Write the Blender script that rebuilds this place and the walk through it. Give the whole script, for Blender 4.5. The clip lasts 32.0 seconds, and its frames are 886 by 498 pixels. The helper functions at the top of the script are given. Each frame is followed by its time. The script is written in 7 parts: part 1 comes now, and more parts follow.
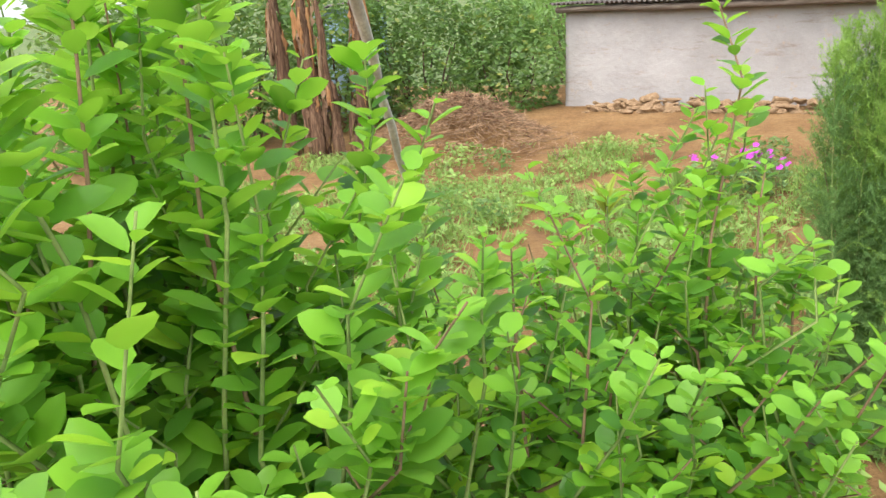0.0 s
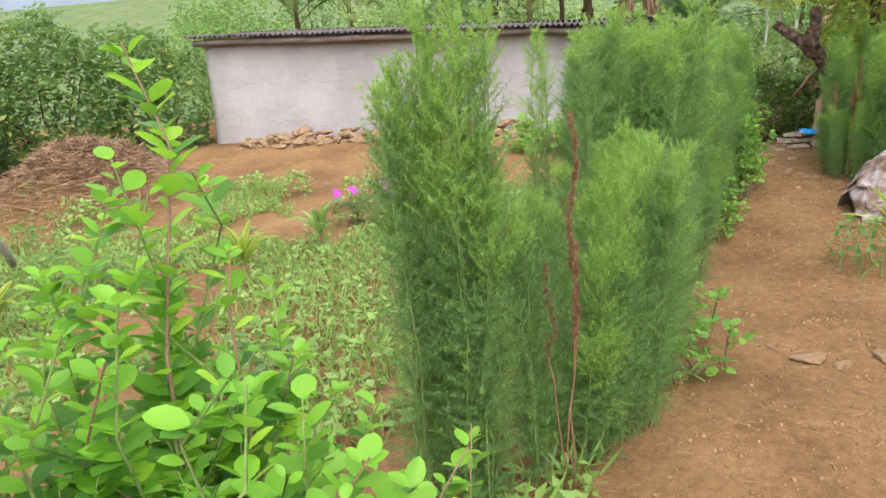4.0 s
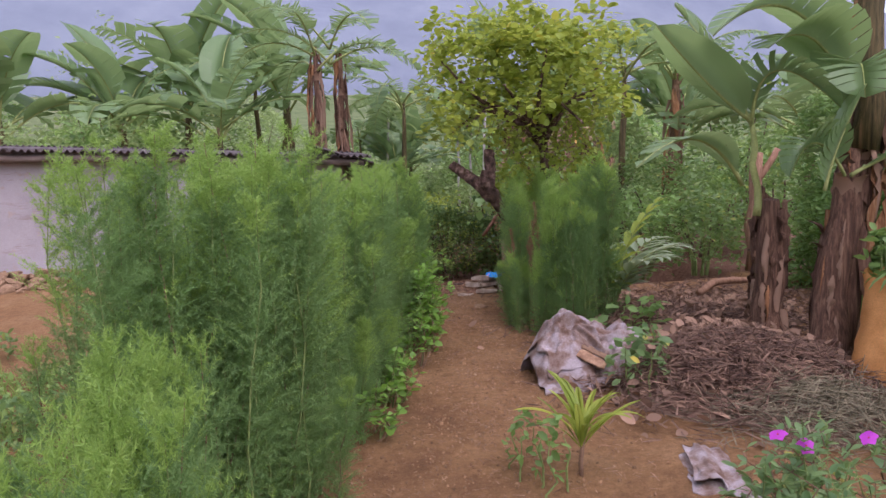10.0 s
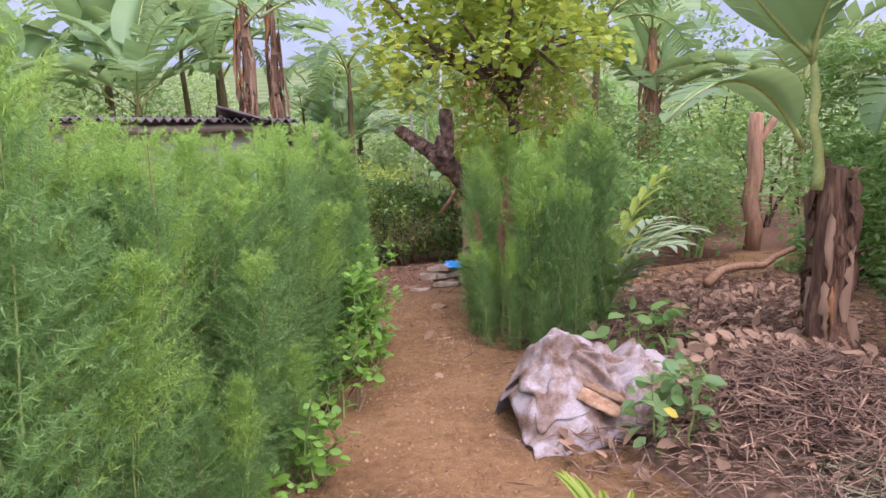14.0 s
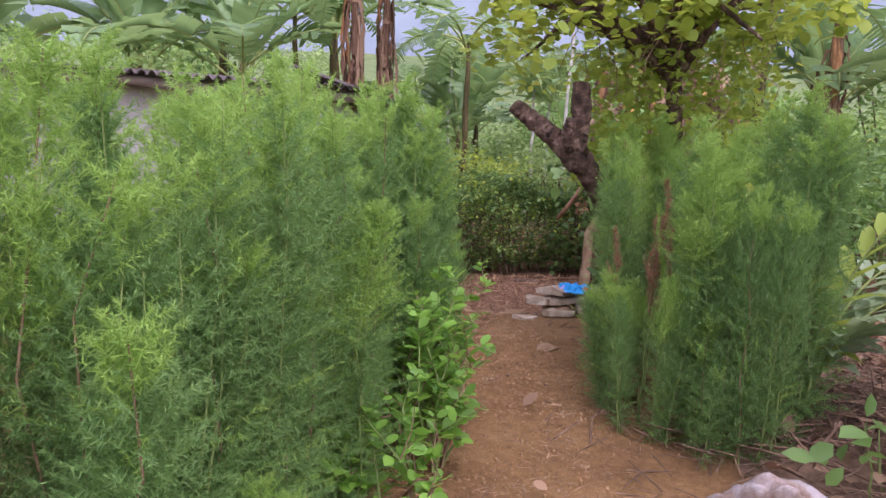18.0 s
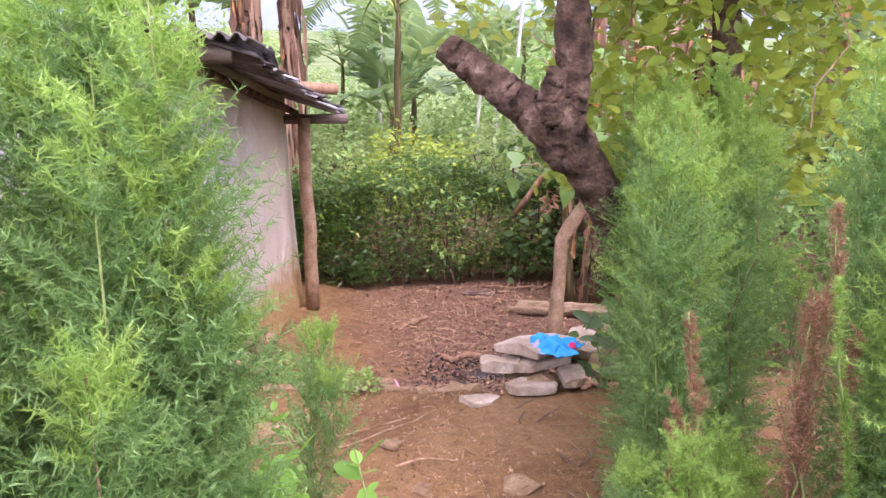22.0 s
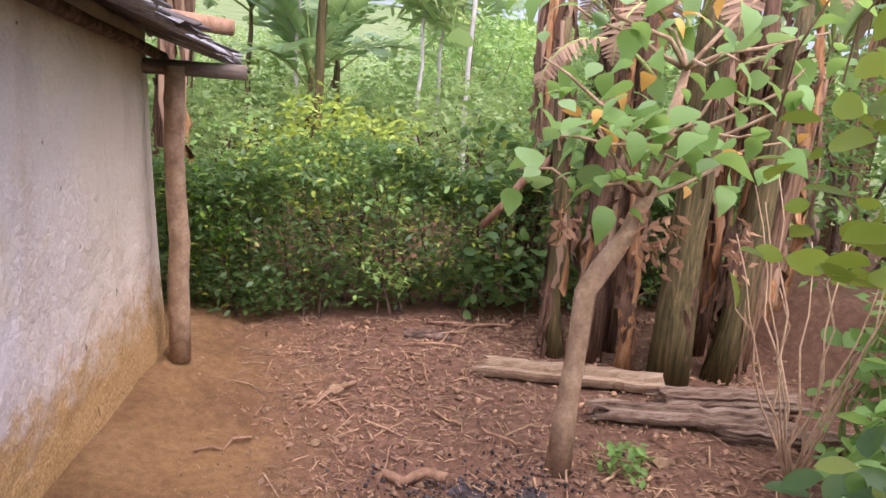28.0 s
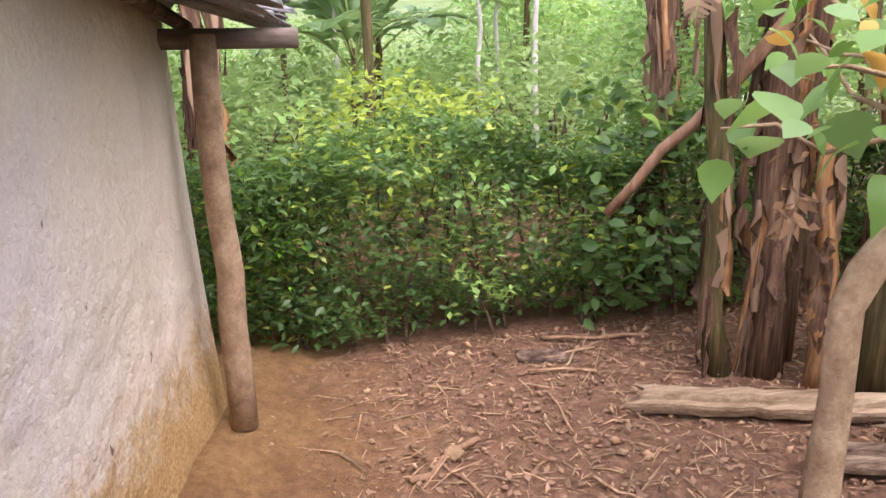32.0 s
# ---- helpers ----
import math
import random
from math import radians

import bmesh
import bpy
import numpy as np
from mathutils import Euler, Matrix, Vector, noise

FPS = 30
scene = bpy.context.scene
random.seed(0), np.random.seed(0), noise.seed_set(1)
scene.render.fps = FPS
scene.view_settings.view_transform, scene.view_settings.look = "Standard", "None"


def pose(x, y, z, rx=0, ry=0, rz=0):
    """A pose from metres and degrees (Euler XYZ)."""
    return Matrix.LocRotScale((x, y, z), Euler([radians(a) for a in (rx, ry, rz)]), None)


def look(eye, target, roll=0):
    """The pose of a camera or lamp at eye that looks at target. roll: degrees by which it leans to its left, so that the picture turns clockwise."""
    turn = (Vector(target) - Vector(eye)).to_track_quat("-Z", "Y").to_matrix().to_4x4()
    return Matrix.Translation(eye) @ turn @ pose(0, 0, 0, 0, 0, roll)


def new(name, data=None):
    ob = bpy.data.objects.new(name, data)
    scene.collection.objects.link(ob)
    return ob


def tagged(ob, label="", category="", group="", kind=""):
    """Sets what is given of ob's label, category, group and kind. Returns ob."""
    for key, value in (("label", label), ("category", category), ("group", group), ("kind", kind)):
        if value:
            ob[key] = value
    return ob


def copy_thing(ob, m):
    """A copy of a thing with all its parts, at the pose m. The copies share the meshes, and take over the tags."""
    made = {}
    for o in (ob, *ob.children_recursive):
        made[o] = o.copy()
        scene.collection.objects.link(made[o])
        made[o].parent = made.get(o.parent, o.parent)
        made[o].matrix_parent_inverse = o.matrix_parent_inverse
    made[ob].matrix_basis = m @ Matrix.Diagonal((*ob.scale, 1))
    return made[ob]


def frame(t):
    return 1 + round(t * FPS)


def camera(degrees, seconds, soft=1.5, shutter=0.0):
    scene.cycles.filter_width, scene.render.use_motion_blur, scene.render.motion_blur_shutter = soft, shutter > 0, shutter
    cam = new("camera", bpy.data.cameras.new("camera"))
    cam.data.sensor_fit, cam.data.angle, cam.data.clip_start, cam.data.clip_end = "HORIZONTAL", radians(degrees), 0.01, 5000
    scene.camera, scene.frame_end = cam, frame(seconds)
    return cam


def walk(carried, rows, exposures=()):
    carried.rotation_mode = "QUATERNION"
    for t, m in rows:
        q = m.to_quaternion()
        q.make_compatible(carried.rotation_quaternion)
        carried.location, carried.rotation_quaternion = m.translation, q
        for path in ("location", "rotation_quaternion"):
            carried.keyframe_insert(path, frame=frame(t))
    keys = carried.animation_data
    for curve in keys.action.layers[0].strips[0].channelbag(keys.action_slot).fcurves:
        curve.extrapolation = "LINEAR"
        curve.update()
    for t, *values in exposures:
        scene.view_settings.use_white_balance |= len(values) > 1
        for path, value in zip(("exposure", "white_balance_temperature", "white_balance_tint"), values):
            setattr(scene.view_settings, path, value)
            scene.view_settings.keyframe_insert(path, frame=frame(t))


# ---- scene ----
cam = camera(63.83, 32.0)
PATH = [
    (0.0, -0.554, -1.025, 1.621, 73.83, 3.12, 34.83),
    (0.5, -0.505, -0.971, 1.620, 73.73, 2.37, 34.96),
    (1.0, -0.486, -0.912, 1.624, 74.03, 3.85, 35.29),
    (1.5, -0.442, -0.898, 1.623, 74.04, 3.98, 35.22),
    (2.0, -0.397, -0.890, 1.623, 72.99, 4.16, 34.27),
    (2.5, -0.396, -0.788, 1.617, 72.42, 2.74, 28.53),
    (3.0, -0.406, -0.618, 1.626, 74.16, 2.54, 19.74),
    (3.5, -0.364, -0.513, 1.619, 74.00, 3.34, 13.60),
    (5.5, -0.000, -0.000, 1.656, 77.21, 3.70, -0.00),
    (6.0, 0.079, 0.144, 1.633, 74.06, 2.60, -6.15),
    (6.5, 0.180, 0.230, 1.618, 73.67, 2.45, -11.20),
    (7.0, 0.248, 0.305, 1.615, 73.27, 1.38, -15.94),
    (7.5, 0.267, 0.442, 1.624, 77.10, -1.23, -25.31),
    (8.0, 0.271, 0.598, 1.640, 80.57, -0.15, -28.44),
    (8.5, 0.313, 0.725, 1.648, 80.74, -0.66, -24.11),
    (9.0, 0.388, 0.870, 1.650, 84.93, -1.24, -17.18),
    (9.5, 0.424, 1.028, 1.640, 82.46, -0.67, -15.97),
    (10.0, 0.450, 1.254, 1.629, 83.68, 1.66, -11.42),
    (10.5, 0.551, 1.426, 1.613, 82.21, 0.41, -12.27),
    (11.0, 0.646, 1.585, 1.603, 82.38, 0.57, -8.93),
    (11.5, 0.642, 1.811, 1.599, 83.03, 1.10, -13.28),
    (12.0, 0.665, 2.021, 1.596, 80.95, 1.86, -14.71),
    (12.5, 0.781, 2.217, 1.604, 80.61, 1.36, -9.96),
    (13.0, 0.866, 2.404, 1.610, 78.91, 0.90, -7.10),
    (13.5, 0.858, 2.684, 1.597, 81.41, 2.42, -14.88),
    (15.5, 1.096, 3.304, 1.474, 80.04, 3.40, -13.44),
    (16.0, 1.099, 3.511, 1.476, 78.42, 2.41, -7.99),
    (16.5, 1.145, 3.733, 1.480, 81.16, 0.19, -5.82),
    (17.0, 1.178, 3.995, 1.479, 81.41, -0.03, -8.05),
    (17.5, 1.208, 4.256, 1.477, 81.47, -0.47, -6.61),
    (18.0, 1.254, 4.527, 1.470, 81.03, -1.57, -5.36),
    (18.5, 1.312, 4.823, 1.456, 82.37, 0.98, -5.74),
    (19.0, 1.334, 5.132, 1.437, 78.87, -1.18, -7.11),
    (19.5, 1.375, 5.449, 1.426, 78.25, -0.64, -10.45),
    (20.0, 1.455, 5.754, 1.429, 78.87, -0.38, -16.45),
    (20.5, 1.575, 6.045, 1.439, 76.74, -0.66, -12.78),
    (21.0, 1.602, 6.302, 1.451, 76.89, 1.09, -12.26),
    (21.5, 1.656, 6.538, 1.458, 78.25, 1.61, -14.47),
    (22.0, 1.737, 6.794, 1.460, 79.24, -0.00, -9.69),
    (22.5, 1.779, 7.076, 1.461, 78.90, 1.25, -11.09),
    (23.0, 1.880, 7.307, 1.460, 79.61, 0.22, -8.50),
    (23.5, 1.940, 7.521, 1.465, 77.10, 0.61, -3.82),
    (24.0, 1.938, 7.762, 1.476, 77.06, 1.70, -6.26),
    (24.5, 1.950, 7.960, 1.464, 76.87, 0.08, -7.55),
    (25.0, 2.009, 8.157, 1.456, 76.33, -0.32, -8.14),
    (25.5, 2.001, 8.377, 1.445, 75.37, -1.55, -13.47),
    (26.0, 1.994, 8.556, 1.435, 75.61, -1.43, -16.52),
    (26.5, 2.040, 8.764, 1.434, 77.08, -2.32, -12.75),
    (28.5, 1.882, 9.337, 1.377, 77.53, -4.78, -16.91),
    (29.0, 1.874, 9.460, 1.366, 77.58, -2.40, -12.61),
    (29.5, 1.816, 9.589, 1.359, 76.65, -3.74, -5.33),
    (30.0, 1.768, 9.781, 1.333, 76.15, -2.33, -0.93),
    (30.5, 1.783, 10.003, 1.313, 77.92, 0.30, -6.48),
    (31.0, 1.810, 10.229, 1.297, 78.81, 2.18, -16.52),
    (31.5, 1.787, 10.366, 1.273, 75.53, 0.30, -19.44),
    (32.0, 1.825, 10.537, 1.238, 75.98, 1.13, -14.07),
]
EXPOSURES = [(0, 1.55, 6500, 6), (3.5, 1.52, 6400, 8), (6, 1.22, 6250, 20), (7, 1.38, 6200, 22), (8, 1.25, 6100, 30), (9, 0.82, 6000, 35), (11, 0.87, 5900, 36), (13, 1.33, 5900, 33), (16, 1.73, 5950, 31), (18, 1.32, 5950, 33), (19, 1.7, 5950, 37), (20, 2.0, 6000, 36), (21, 2.38, 6050, 38), (22, 2.22, 6000, 38), (23, 1.97, 6350, 27), (24, 1.98, 6250, 25), (26, 2.32, 6150, 31), (29, 1.9, 6100, 28), (30, 2.07, 5900, 28), (31, 1.97, 6200, 23), (32, 2.22, 6250, 22)]
walk(cam, [(t, pose(x, y, z, rx, ry, rz)) for t, x, y, z, rx, ry, rz in PATH], EXPOSURES)

# ---- light: hazy, overcast morning ----
world = bpy.data.worlds.new("sky")
scene.world = world
world.use_nodes = True
wn = world.node_tree.nodes
sky = wn.new("ShaderNodeTexSky")
sky.sky_type, sky.sun_disc = "NISHITA", False
SUN_UP, SUN_TURN = radians(62), radians(162)
sky.sun_elevation, sky.sun_rotation = SUN_UP, SUN_TURN
sky.air_density, sky.dust_density, sky.ozone_density = 1.0, 3.0, 1.0
wn["Background"].inputs["Strength"].default_value = 0.15
veil = wn.new("ShaderNodeHueSaturation")      # thin cloud takes most of the blue out of the sky
veil.inputs["Saturation"].default_value = 0.48
world.node_tree.links.new(sky.outputs["Color"], veil.inputs["Color"])
world.node_tree.links.new(veil.outputs["Color"], wn["Background"].inputs["Color"])
sun = new("sun", bpy.data.lights.new("sun", "SUN"))
sun.data.energy, sun.data.angle, sun.data.color = 1.0, radians(110), (1.0, 0.94, 0.85)
# the veiled sun stands high behind the walker
sun.matrix_world = look((math.sin(SUN_TURN) * math.cos(SUN_UP) * 10, math.cos(SUN_TURN) * math.cos(SUN_UP) * 10, math.sin(SUN_UP) * 10), (0, 0, 0))

# ---- tools ----
rng = np.random.default_rng(7)


def mat(name, nodes):
    """A node material; nodes(tree, bsdf) fills it."""
    m = bpy.data.materials.new(name)
    m.use_nodes = True
    nodes(m.node_tree, m.node_tree.nodes["Principled BSDF"])
    return m


def node(tree, kind, **values):
    n = tree.nodes.new(kind)
    for key, value in values.items():
        if key in n.inputs:
            n.inputs[key].default_value = value
    return n


def ramp(tree, source, stops):
    r = tree.nodes.new("ShaderNodeValToRGB")
    e = r.color_ramp.elements
    while len(e) < len(stops):
        e.new(0.5)
    for slot, (place, colour) in zip(e, stops):
        slot.position, slot.color = place, (*colour, 1)
    tree.links.new(source, r.inputs[0])
    return r.outputs[0]


def mixed(tree, fac, a, b, blend="MIX"):
    m = tree.nodes.new("ShaderNodeMix")
    m.data_type, m.blend_type = "RGBA", blend
    for sock, value in ((m.inputs[0], fac), (m.inputs[6], a), (m.inputs[7], b)):
        if isinstance(value, bpy.types.NodeSocket):
            tree.links.new(value, sock)
        elif isinstance(value, (int, float)):
            sock.default_value = value
        else:
            sock.default_value = (*value, 1)
    return m.outputs[2]


def coords(tree, scale=(1, 1, 1)):
    tc = tree.nodes.new("ShaderNodeTexCoord")
    mp = node(tree, "ShaderNodeMapping", Scale=scale)
    tree.links.new(tc.outputs["Object"], mp.inputs["Vector"])
    return mp.outputs[0]


def noisy(tree, vec, scale, detail=4.0, rough=0.6, kind="ShaderNodeTexNoise"):
    n = node(tree, kind, Scale=scale, Detail=detail, Roughness=rough)
    tree.links.new(vec, n.inputs["Vector"])
    return n.outputs[0]


def bump(tree, b, height, strength, distance):
    n = node(tree, "ShaderNodeBump", Strength=strength, Distance=distance)
    tree.links.new(height, n.inputs["Height"])
    tree.links.new(n.outputs[0], b.inputs["Normal"])


def leaf_mat(name, dark, light, through_colour, gloss=0.45, glow=0.45, odd=None, odd_from=0.93):
    """Foliage: colour differs from leaf to leaf, light shines partly through."""
    def nodes(t, b):
        g = t.nodes.new("ShaderNodeNewGeometry")
        stops = [(0.0, dark), (0.75, light)]
        if odd:
            stops += [(odd_from, light), (min(0.995, odd_from + 0.02), odd)]
        c = ramp(t, g.outputs["Random Per Island"], stops)
        v = noisy(t, coords(t), 1.6, 2.0)
        c2 = mixed(t, ramp(t, v, [(0.35, (0, 0, 0)), (0.7, (0.55, 0.55, 0.55))]), c, light)
        t.links.new(c2, b.inputs["Base Color"])
        b.inputs["Roughness"].default_value = gloss
        b.inputs["Specular IOR Level"].default_value = 0.35
        tr = node(t, "ShaderNodeBsdfTranslucent")
        t.links.new(mixed(t, 0.5, c2, through_colour), tr.inputs["Color"])
        mx = node(t, "ShaderNodeMixShader", Fac=glow)
        t.links.new(b.outputs[0], mx.inputs[1])
        t.links.new(tr.outputs[0], mx.inputs[2])
        t.links.new(mx.outputs[0], t.nodes["Material Output"].inputs["Surface"])
    return mat(name, nodes)


def stuff_mat(name, stops, scale, rough=0.9, relief=0.5, depth=0.01, fine=40.0, random=0.0, stretch=(1, 1, 1)):
    """Earth, bark, stone, plaster: mottled at two scales, with relief."""
    def nodes(t, b):
        vec = coords(t, stretch)
        n1, n2 = noisy(t, vec, scale, 5.0), noisy(t, vec, fine, 4.0, 0.7)
        c = ramp(t, n1, stops)
        c = mixed(t, 0.55, c, ramp(t, n2, [(0.25, (0.45, 0.45, 0.45)), (0.75, (1.3, 1.3, 1.3))]), "MULTIPLY")
        if random:
            o = t.nodes.new("ShaderNodeNewGeometry")
            c = mixed(t, random, c, ramp(t, o.outputs["Random Per Island"], [(0, (0.5, 0.5, 0.5)), (1, (1.5, 1.4, 1.3))]), "MULTIPLY")
        t.links.new(c, b.inputs["Base Color"])
        b.inputs["Roughness"].default_value = rough
        b.inputs["Specular IOR Level"].default_value = 0.2
        bump(t, b, n2, relief, depth)
    return mat(name, nodes)


def mesh_data(name, V, F, material=None, smooth=False):
    """Mesh from vertex rows and faces (an index array of one face size, or a list)."""
    me = bpy.data.meshes.new(name)
    V = np.asarray(V, np.float32)
    if isinstance(F, np.ndarray):
        k = F.shape[1]
        me.vertices.add(len(V)), me.loops.add(F.size), me.polygons.add(len(F))
        me.vertices.foreach_set("co", V.ravel())
        me.loops.foreach_set("vertex_index", F.astype(np.int32).ravel())
        me.polygons.foreach_set("loop_start", np.arange(0, F.size, k, dtype=np.int32))
        me.update(calc_edges=True)
    else:
        me.from_pydata(V.tolist(), [], F)
    if material:
        me.materials.append(material)
    if smooth:
        me.polygons.foreach_set("use_smooth", np.ones(len(me.polygons), bool))
    me.validate()
    return me


def put(name, me, parent=None, label="", at=None):
    """Links mesh data as an object, under a thing or a part if one is given."""
    ob = new(name, me)
    if parent is not None:
        ob.parent = parent
    if at is not None:
        ob.matrix_basis = at
    if label:
        ob["label"] = label
    return ob


def thing(name, label, category, at=None, group="", kind=""):
    ob = new(name)
    if at is not None:
        ob.matrix_basis = at
    return tagged(ob, label, category, group, kind)


def part(name, VF, material, parent, label="", smooth=True, at=None):
    return put(name, mesh_data(name, VF[0], VF[1], material, smooth), parent, label, at)


def unit(v):
    v = np.asarray(v, float)
    return v / np.maximum(np.linalg.norm(v, axis=-1, keepdims=True), 1e-9)


def tube(points, radii, sides=6, caps=True, rough=0.0, seed=1):
    """A bent, tapering round stem along points."""
    P = np.asarray(points, float)
    R = np.broadcast_to(np.asarray(radii, float), (len(P),)).copy()
    T = unit(np.gradient(P, axis=0))
    ref = np.array([0.31, 0.2, 0.93]) if abs(T[0] @ [0, 0, 1]) < 0.9 else np.array([1.0, 0.1, 0])
    A = unit(np.cross(T, ref))
    B = np.cross(T, A)
    a = np.linspace(0, 2 * np.pi, sides, endpoint=False)
    r = np.random.default_rng(seed)
    rr = R[:, None] * (1 + rough * r.standard_normal((len(P), sides)))
    V = P[:, None] + rr[..., None] * (np.cos(a)[None, :, None] * A[:, None] + np.sin(a)[None, :, None] * B[:, None])
    F = []
    for i in range(len(P) - 1):
        for j in range(sides):
            k = (j + 1) % sides
            F.append((i * sides + j, i * sides + k, (i + 1) * sides + k, (i + 1) * sides + j))
    if caps:
        F += [tuple(range(sides))[::-1], tuple((len(P) - 1) * sides + j for j in range(sides))]
    return V.reshape(-1, 3), F


def bent(a, b, n=6, sway=0.05, seed=0):
    """Points from a to b along a slightly crooked line."""
    r = np.random.default_rng(seed)
    t = np.linspace(0, 1, n)[:, None]
    P = np.asarray(a, float) * (1 - t) + np.asarray(b, float) * t
    w = r.standard_normal((n, 3)) * sway
    w[0] = w[-1] = 0
    return P + w


def box(x0, x1, y0, y1, z0, z1):
    V = [(x, y, z) for z in (z0, z1) for y in (y0, y1) for x in (x0, x1)]
    return np.array(V, float), [(0, 2, 3, 1), (4, 5, 7, 6), (0, 1, 5, 4), (1, 3, 7, 5), (3, 2, 6, 7), (2, 0, 4, 6)]


def rock(size, seed, flat=1.0):
    """A broken stone: a cut-up lump with flat faces and uneven edges."""
    r = np.random.default_rng(seed)
    bm = bmesh.new()
    bmesh.ops.create_icosphere(bm, subdivisions=2, radius=0.5)
    for _ in range(11):
        d = Vector(r.standard_normal(3)).normalized()
        k = r.uniform(0.2, 0.36)
        for v in bm.verts:
            h = v.co.dot(d)
            if h > k:
                v.co -= d * (h - k)
    V = np.array([v.co for v in bm.verts]) * (np.asarray(size) / 0.75) + r.standard_normal((len(bm.verts), 3)) * 0.012
    F = [tuple(v.index for v in f.verts) for f in bm.faces]
    bm.free()
    V[:, 2] = V[:, 2] * flat
    V[:, 2] -= V[:, 2].min()
    return V, F


# leaf outlines: along +y, one long, face up
OVAL = (np.array([(0, 0, 0), (0, .35, -.03), (0, .7, -.05), (0, 1, -.12), (-.26, .3, .05), (-.25, .68, .03), (.26, .3, .05), (.25, .68, .03)]),
        np.array([(0, 1, 4), (4, 1, 2), (4, 2, 5), (5, 2, 3), (0, 6, 1), (6, 7, 2), (6, 2, 1), (7, 3, 2)]))
ROUND = (np.array([(0, 0, 0), (0, .25, -.02), (0, .5, -.035), (0, .75, -.05), (0, 1, -.1), (-.13, .1, .03), (-.28, .33, .05), (-.29, .62, .04), (-.17, .87, -.01), (.13, .1, .03), (.28, .33, .05), (.29, .62, .04), (.17, .87, -.01)]),
         np.array([(0, 1, 5), (5, 1, 6), (6, 1, 2), (6, 2, 7), (7, 2, 3), (7, 3, 8), (8, 3, 4), (0, 9, 1), (9, 10, 1), (10, 2, 1), (10, 11, 2), (11, 3, 2), (11, 12, 3), (12, 4, 3)]))
FOLD = (np.array([(0, 0, 0), (-.24, .45, .06), (0, 1, -.06), (.24, .45, .06)]), np.array([(0, 2, 1), (0, 3, 2)]))
HEART = (np.array([(0, .1, 0), (-.32, 0, .02), (-.45, .35, .05), (0, 1, -.16), (.45, .35, .05), (.32, 0, .02), (0, .5, -.03)]),
         np.array([(0, 6, 1), (1, 6, 2), (2, 6, 3), (3, 6, 4), (4, 6, 5), (5, 6, 0)]))
LOBED = (np.array([(0, 0, 0), (0, .3, -.01), (0, .6, -.03), (0, 1, -.14), (-.14, .12, .02), (-.3, .26, .06), (-.2, .4, .02), (-.38, .58, .05), (-.24, .72, .0), (-.2, .9, -.06), (.14, .12, .02), (.32, .28, .04), (.2, .42, .02), (.37, .6, .06), (.25, .74, .0), (.18, .9, -.05)]),
         np.array([(0, 1, 4), (4, 1, 5), (5, 1, 6), (6, 1, 2), (6, 2, 7), (7, 2, 8), (8, 2, 9), (9, 2, 3), (0, 10, 1), (10, 11, 1), (11, 12, 1), (12, 2, 1), (12, 13, 2), (13, 14, 2), (14, 15, 2), (15, 3, 2)]))
NEEDLE = (np.array([(-.05, 0, 0), (.05, 0, 0), (0, 1, 0)]), np.array([(0, 1, 2)]))
BLADE = (np.array([(-.03, 0, 0), (.03, 0, 0), (-.045, .45, .03), (.045, .45, .03), (0, 1, -.2)]), np.array([(0, 1, 3), (0, 3, 2), (2, 3, 4)]))


def scatter(shape, pos, along, up, size, wide=1.0):
    """One leaf of the given shape at each place."""
    TV, TF = shape
    pos, along = np.asarray(pos, float), unit(along)
    side = unit(np.cross(along, up))
    upn = np.cross(side, along)
    s = np.broadcast_to(np.asarray(size, float), (len(pos),))[:, None, None]
    V = pos[:, None] + s * (wide * TV[None, :, :1] * side[:, None] + TV[None, :, 1:2] * along[:, None] + TV[None, :, 2:3] * upn[:, None])
    F = TF[None] + (np.arange(len(pos)) * len(TV))[:, None, None]
    return V.reshape(-1, 3), F.reshape(-1, TF.shape[1])


def blend_clouds(*clouds):
    V, F, base = [], [], 0
    for v, f in clouds:
        V.append(v), F.append(f + base)
        base += len(v)
    return np.vstack(V), np.vstack(F)


def around(n, r, spread=1.0):
    """n random directions, flattened by spread towards the level."""
    d = r.standard_normal((n, 3))
    d[:, 2] *= spread
    return unit(d)

# ---- materials ----
M = {}
M["fern"] = leaf_mat("feathery_green", (0.05, 0.115, 0.036), (0.18, 0.31, 0.095), (0.46, 0.69, 0.19), 0.6, 0.38)
M["fern_tip"] = leaf_mat("young_feathery_green", (0.125, 0.24, 0.05), (0.29, 0.44, 0.095), (0.57, 0.8, 0.16), 0.6, 0.42)
M["fern_dead"] = leaf_mat("feathery_brown", (0.17, 0.085, 0.05), (0.4, 0.225, 0.13), (0.5, 0.28, 0.15), 0.8, 0.25)
M["dead_spindle"] = leaf_mat("dark_withered_brown", (0.13, 0.065, 0.035), (0.3, 0.16, 0.085), (0.35, 0.18, 0.09), 0.8, 0.15)
M["fern_stem"] = stuff_mat("green_stem", [(0.3, (0.12, 0.18, 0.05)), (0.7, (0.3, 0.36, 0.12))], 8, 0.7, 0.2, 0.002)
M["shrub"] = leaf_mat("bright_shrub_leaf", (0.028, 0.115, 0.024), (0.235, 0.48, 0.045), (0.55, 0.9, 0.08), 0.4, 0.42, (0.4, 0.62, 0.055), 0.86)
M["hedge"] = leaf_mat("dark_hedge_leaf", (0.055, 0.115, 0.036), (0.16, 0.27, 0.08), (0.38, 0.57, 0.12), 0.4, 0.42, (0.36, 0.36, 0.08), 0.93)
